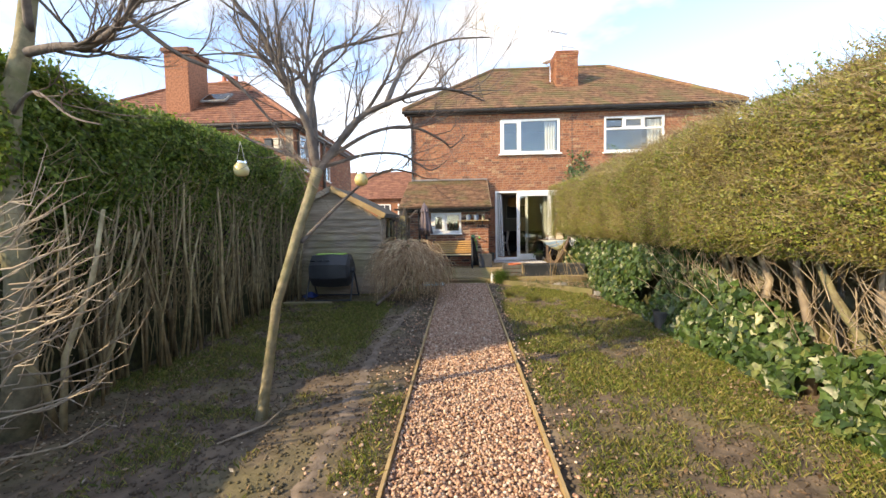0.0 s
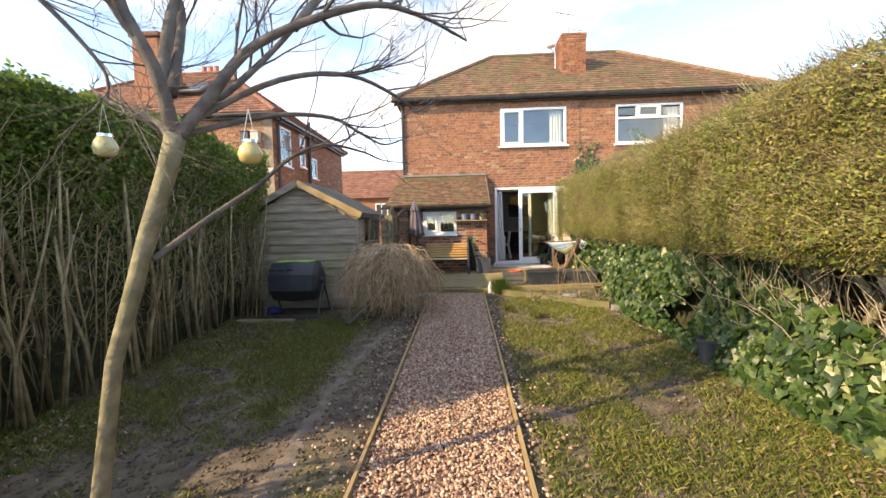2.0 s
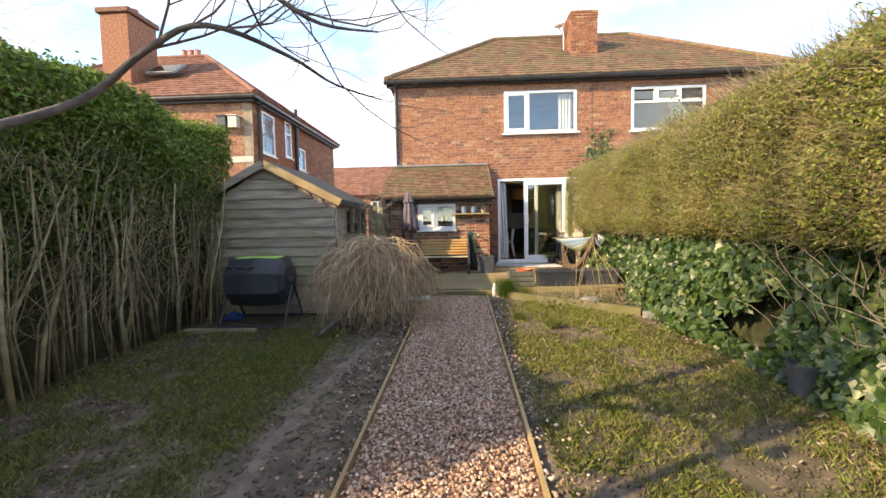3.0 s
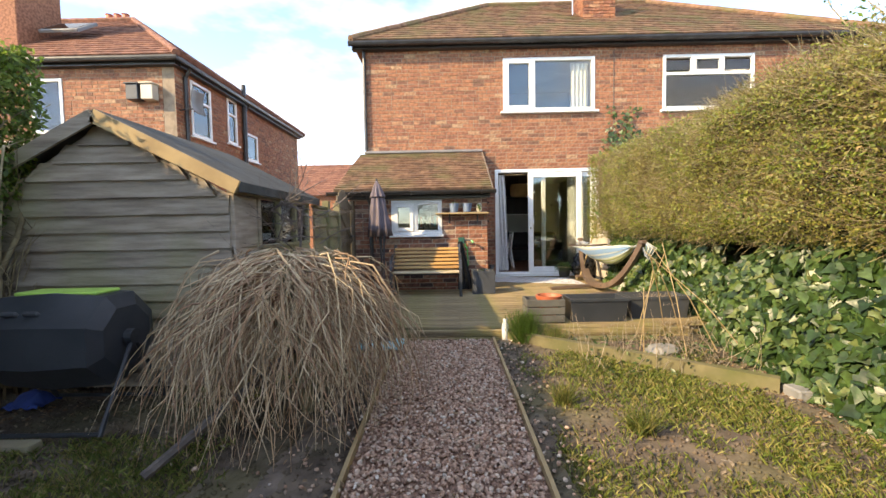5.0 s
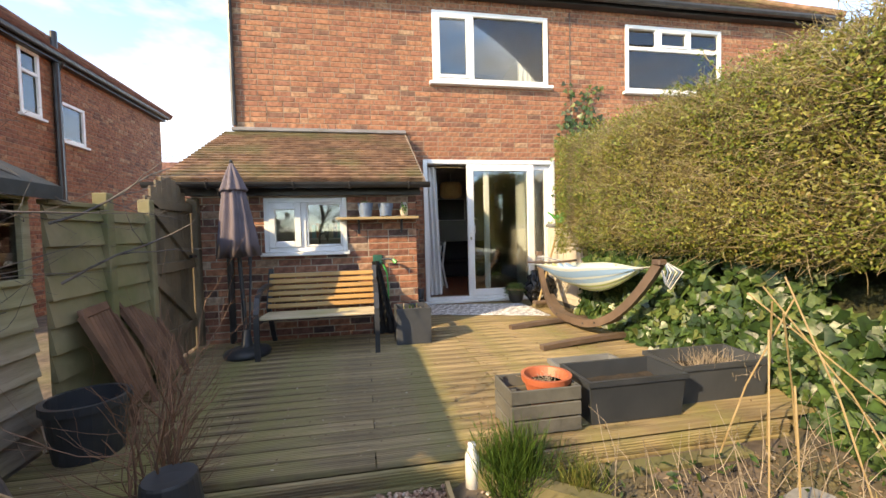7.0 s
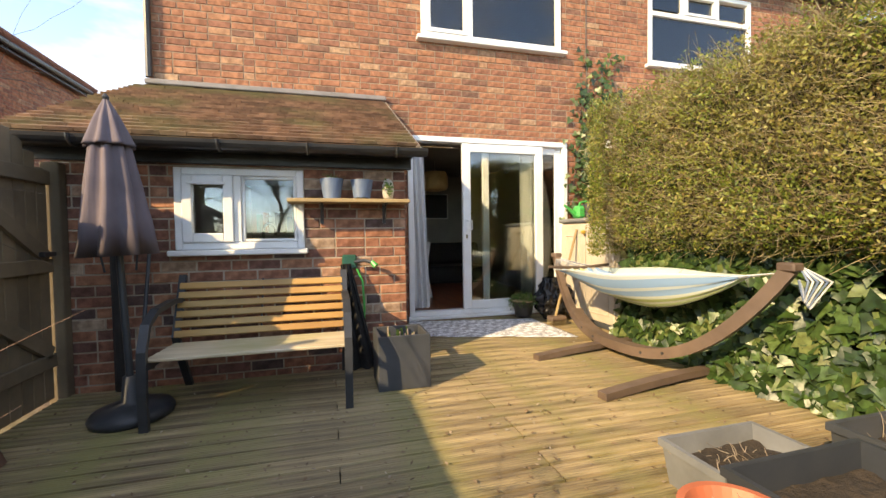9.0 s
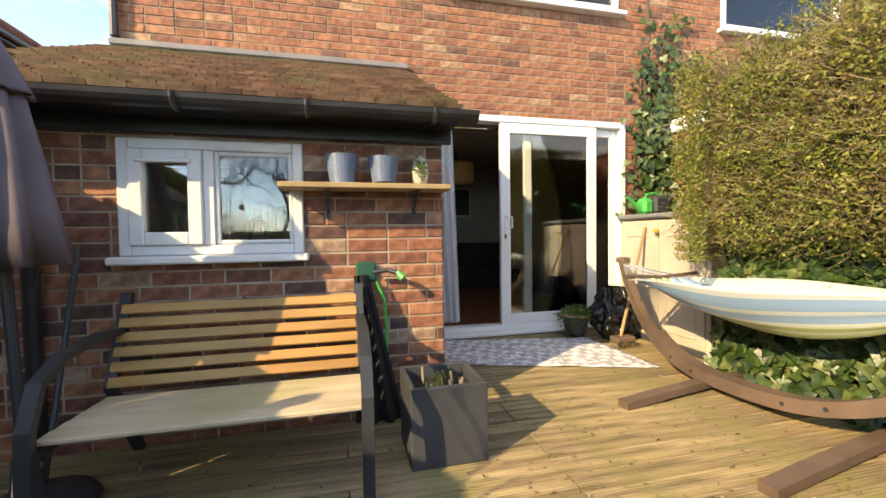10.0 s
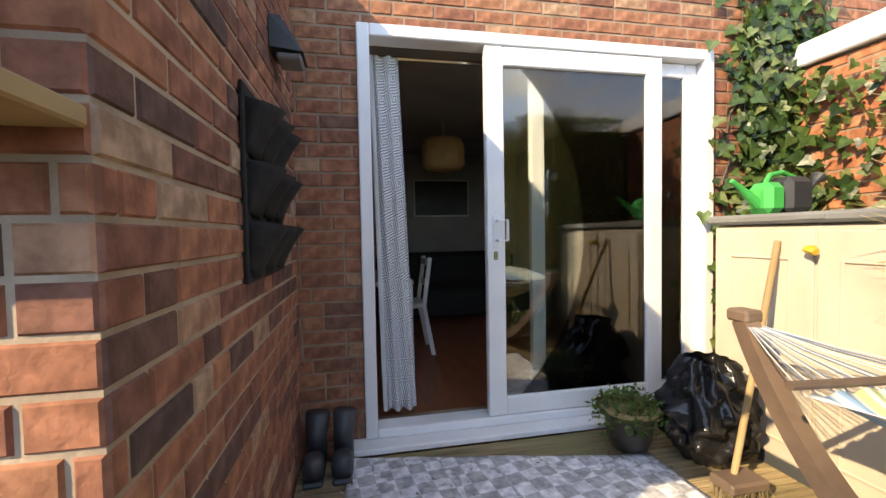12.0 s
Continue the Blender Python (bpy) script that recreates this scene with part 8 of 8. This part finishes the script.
def make_neighbours():
    x1, x0, y0, y1, ze = -5.4, -14.5, 13.35, 20.3, 4.66
    side = [(13.85, 14.62, 3.28, 4.46), (15.35, 15.82, 3.42, 4.55), (16.28, 16.98, 3.15, 3.9)]
    brick_wall("wall_next_side", "brown-red brick side wall of the neighbouring house", (x1, 0, 0), (0, 1, 0), (1, 0, 0), (y0, y1, -0.1, ze), side, 0.25)
    brick_wall("wall_next_rear", "buff-red brick rear wall of the neighbouring house", (0, y0, 0), (1, 0, 0), (0, -1, 0), (x0, x1 - 0.252, 1.2, ze), [(-8.35, -7.7, 3.25, 4.35)], 0.25)
    single("wall_next_base", Geo().box(x0, y0, -0.1, x1 - 0.252, y0 + 0.25, 1.19), MORTAR, "plain foot of the neighbouring wall", "wall", kind="structure")
    single("wall_next_band", Geo().box(x0, y0 - 0.02, 2.96, x1 - 0.01, y0 - 0.011, 3.12), CONCRETE, "pale rendered band across the neighbouring wall", "trim", kind="structure")
    single("wall_next_back", Geo().box(x0, y1 - 0.25, -0.1, x1 - 0.252, y1, ze), MORTAR, "plain far wall of the neighbouring house", "wall", kind="structure")
    # Solid block whose dark colour stands in for the dimness of rooms.
    dark = mat("dim_room", (0.10, 0.11, 0.12), (0.07, 0.08, 0.09), rough=0.9)
    single("room_next_block", Geo().box(x0 + 0.3, y0 + 0.6, 0.2, x1 - 0.7, y1 - 0.5, ze - 0.1), dark, "solid block painted dark as dim rooms behind the neighbouring windows", "wall", kind="structure")
    for i, (a, b, c, d) in enumerate(side):
        w = thing("window_%d" % (4 + i), "white framed side window of the neighbouring house", "window", (x1, a, c), kind="structure")
        g = Geo()
        for q in ((a, c, a + 0.06, d), (b - 0.06, c, b, d), (a + 0.06, c, b - 0.06, c + 0.06), (a + 0.06, d - 0.06, b - 0.06, d)):
            g.box(x1 - 0.05, q[0], q[1], x1 + 0.025, q[2], q[3], 0.005)
        if i < 2:
            g.box(x1 - 0.048, a + 0.061, d - 0.42, x1 + 0.023, b - 0.061, d - 0.36, 0.005)
        part("window_frame", g, UPVC, w)
        part("window_sill", Geo().box(x1 - 0.02, a - 0.05, c - 0.05, x1 + 0.08, b + 0.05, c - 0.003, 0.006), UPVC, w)
        finish_pane(part("pane", Geo().box(x1 - 0.02, a + 0.061, c + 0.061, x1 - 0.014, b - 0.061, d - 0.061), GLASS, w))
        single("blind", Geo().box(x1 - 0.2, a, c, x1 - 0.19, b, d), CURTAIN, "pale drawn blind behind the glass", "blind")
    w = thing("window_7", "white framed rear window of the neighbouring house", "window", (-8, y0, 3.25), kind="structure")
    g = Geo()
    frame_rect(g, -8.35, -7.7, 3.25, 4.35, y0 - 0.025, y0 + 0.05, 0.06)
    part("window_frame", g, UPVC, w)
    finish_pane(part("pane", pane(-8.29, -7.76, 3.31, 4.29, y0), GLASS, w))
    t = thing("roof_next", "red tiled hipped roof of the neighbouring house", "roof", (-9, 16.8, ze), kind="structure")
    hip_roof(t, x0 - 0.2, x1 + 0.22, y0 - 0.25, y1 + 0.2, ze + 0.03, 2.5, 3.5, TILE_RED, 44)
    single("gutter", Geo().tube([(x0, y0 - 0.24, ze - 0.02), (x1 + 0.2, y0 - 0.24, ze - 0.02), (x1 + 0.2, y1, ze - 0.02)], 0.055, 8), BLACK_PAINT, "dark gutter round the neighbouring roof", "gutter")
    single("soffit_next", Geo().box(x0, y0 - 0.15, ze - 0.12, x1 + 0.12, y0 - 0.012, ze).box(x1 + 0.011, y0 - 0.01, ze - 0.12, x1 + 0.15, y1, ze), BLACK_PAINT, "dark eaves boards of the neighbouring house", "soffit", kind="structure")
    for y, za in ((13.62, 2.6), (16.2, 2.6)):
        single("downpipe", Geo().tube([(x1 + 0.17, y, ze - 0.05), (x1 + 0.06, y, ze - 0.25), (x1 + 0.06, y, 0.0)], 0.04, 8), BLACK_PAINT, "black downpipe on the neighbouring wall", "pipe")
    single("soil_pipe", Geo().tube([(x1 + 0.08, 16.12, 0.0), (x1 + 0.08, 16.12, 5.1)], 0.055, 10), BLACK_PAINT, "black soil pipe rising past the eaves", "pipe")
    c = thing("chimney", "large weathered brick chimney of the neighbouring house", "chimney", (-9.7, 14.8, 5.5))
    part("chimney_shaft", Geo().box(-10.05, 14.0, 5.0, -9.2, 15.1, 7.35, 0.02), BRICK, c)
    part("corbel", Geo().box(-10.12, 13.93, 7.352, -9.13, 15.17, 7.5, 0.02), BRICK, c)
    for x in (-9.85, -9.4):
        part("pot", Geo().lathe([(0.12, 7.5), (0.10, 7.62), (0.12, 7.66), (0.0, 7.66)], x, 14.5, 12), TERRACOTTA, c)
    c = thing("chimney", "small chimney with clay pots behind the ridge", "chimney", (-10, 17.2, 7))
    part("chimney_shaft", Geo().box(-10.2, 17.4, 6.6, -9.3, 17.8, 7.55, 0.02), BRICK, c)
    for x in (-10.0, -9.75, -9.5):
        part("pot", Geo().lathe([(0.10, 7.55), (0.09, 7.75), (0.11, 7.78), (0.0, 7.78)], x, 17.6, 10), TERRACOTTA, c)
    sk = thing("skylight", "flat roof window in the red roof", "skylight", (-8.4, 14.9, 5.9))
    m = pose(-8.6, 14.62, 5.94, 35.5)
    part("frame", Geo().box(-0.45, -0.35, 0, 0.45, 0.35, 0.07, 0.01, m), LIGHT_GREY, sk)
    part("pane", Geo().box(-0.38, -0.28, 0.071, 0.38, 0.28, 0.077, 0, m), GLASS, sk)
    for x, mt, lb in ((-6.15, DARK_PLASTIC, "dark green bird box fixed on the brick wall"), (-5.85, BEIGE, "pale wooden bird box fixed on the brick wall")):
        b = thing("bird_box", lb, "bird box", (x, y0 - 0.1, 3.9), "bird boxes")
        part("box", Geo().box(x - 0.12, y0 - 0.2, 3.85, x + 0.12, y0 - 0.011, 4.15, 0.01), mt, b)
        part("roof", Geo().box(x - 0.14, y0 - 0.23, 4.152, x + 0.14, y0 - 0.011, 4.18, 0.005), mt, b)
    d = thing("satellite_dish", "grey satellite dish on the house corner", "dish", (x1 + 0.3, 13.5, 3.9))
    part("dish", Geo().sheet(lambda u, v: (x1 + 0.35 + 0.05 * ((u - 0.5) ** 2 + (v - 0.5) ** 2) * 4, 13.42 + 0.42 * (u - 0.5), 3.85 + 0.46 * (v - 0.5)), 8, 8, 0.01), LIGHT_GREY, d, smooth=True)
    part("arm", Geo().tube([(x1 + 0.01, 13.45, 3.7), (x1 + 0.3, 13.45, 3.72), (x1 + 0.34, 13.42, 3.85)], 0.015, 6), GREY_METAL, d)
    # houses across the street
    h = thing("terrace_house", "distant red-roofed brick houses across the street", "house", (-8, 34, 0))
    part("wall", Geo().box(-22, 32, -0.1, 0, 40, 3.4), BRICK, h)
    tiles, base = roof_plane("roof", "", ((-22.3, 31.7, 3.4), (0.3, 31.7, 3.4), (0.3, 36, 6.0), (-22.3, 36, 6.0)), 60, 16, TILE_RED)
    part("roof_slope", base, TILE_RED, h)
    tagged(part("roof_tiles", tiles, TILE_RED, h), kind="stuff")
    part("roof_slope", Geo().add([(-22.3, 36, 6.0), (0.3, 36, 6.0), (0.3, 40.3, 3.4), (-22.3, 40.3, 3.4)], [(0, 1, 2, 3)]), TILE_RED, h)
    for x in (-17, -13.5, -10, -6.4, -4.9, -2.5):
        w = part("window", (lambda g: (frame_rect(g, x, x + 0.95, 2.0, 3.0, 31.93, 32.0, 0.09), g.box(x + 0.44, 31.94, 2.09, x + 0.51, 31.99, 2.91), g)[2])(Geo()), UPVC, h)
        part("pane", Geo().box(x + 0.09, 31.97, 2.09, x + 0.86, 31.985, 2.91), DARK_PLASTIC, w)


make_bench()
make_parasol()
make_planter()
make_shelf()
make_hose()
make_side_wall_things()
make_door_things()
make_hammock()
make_planters()
make_composter()
make_climber()
make_neighbours()
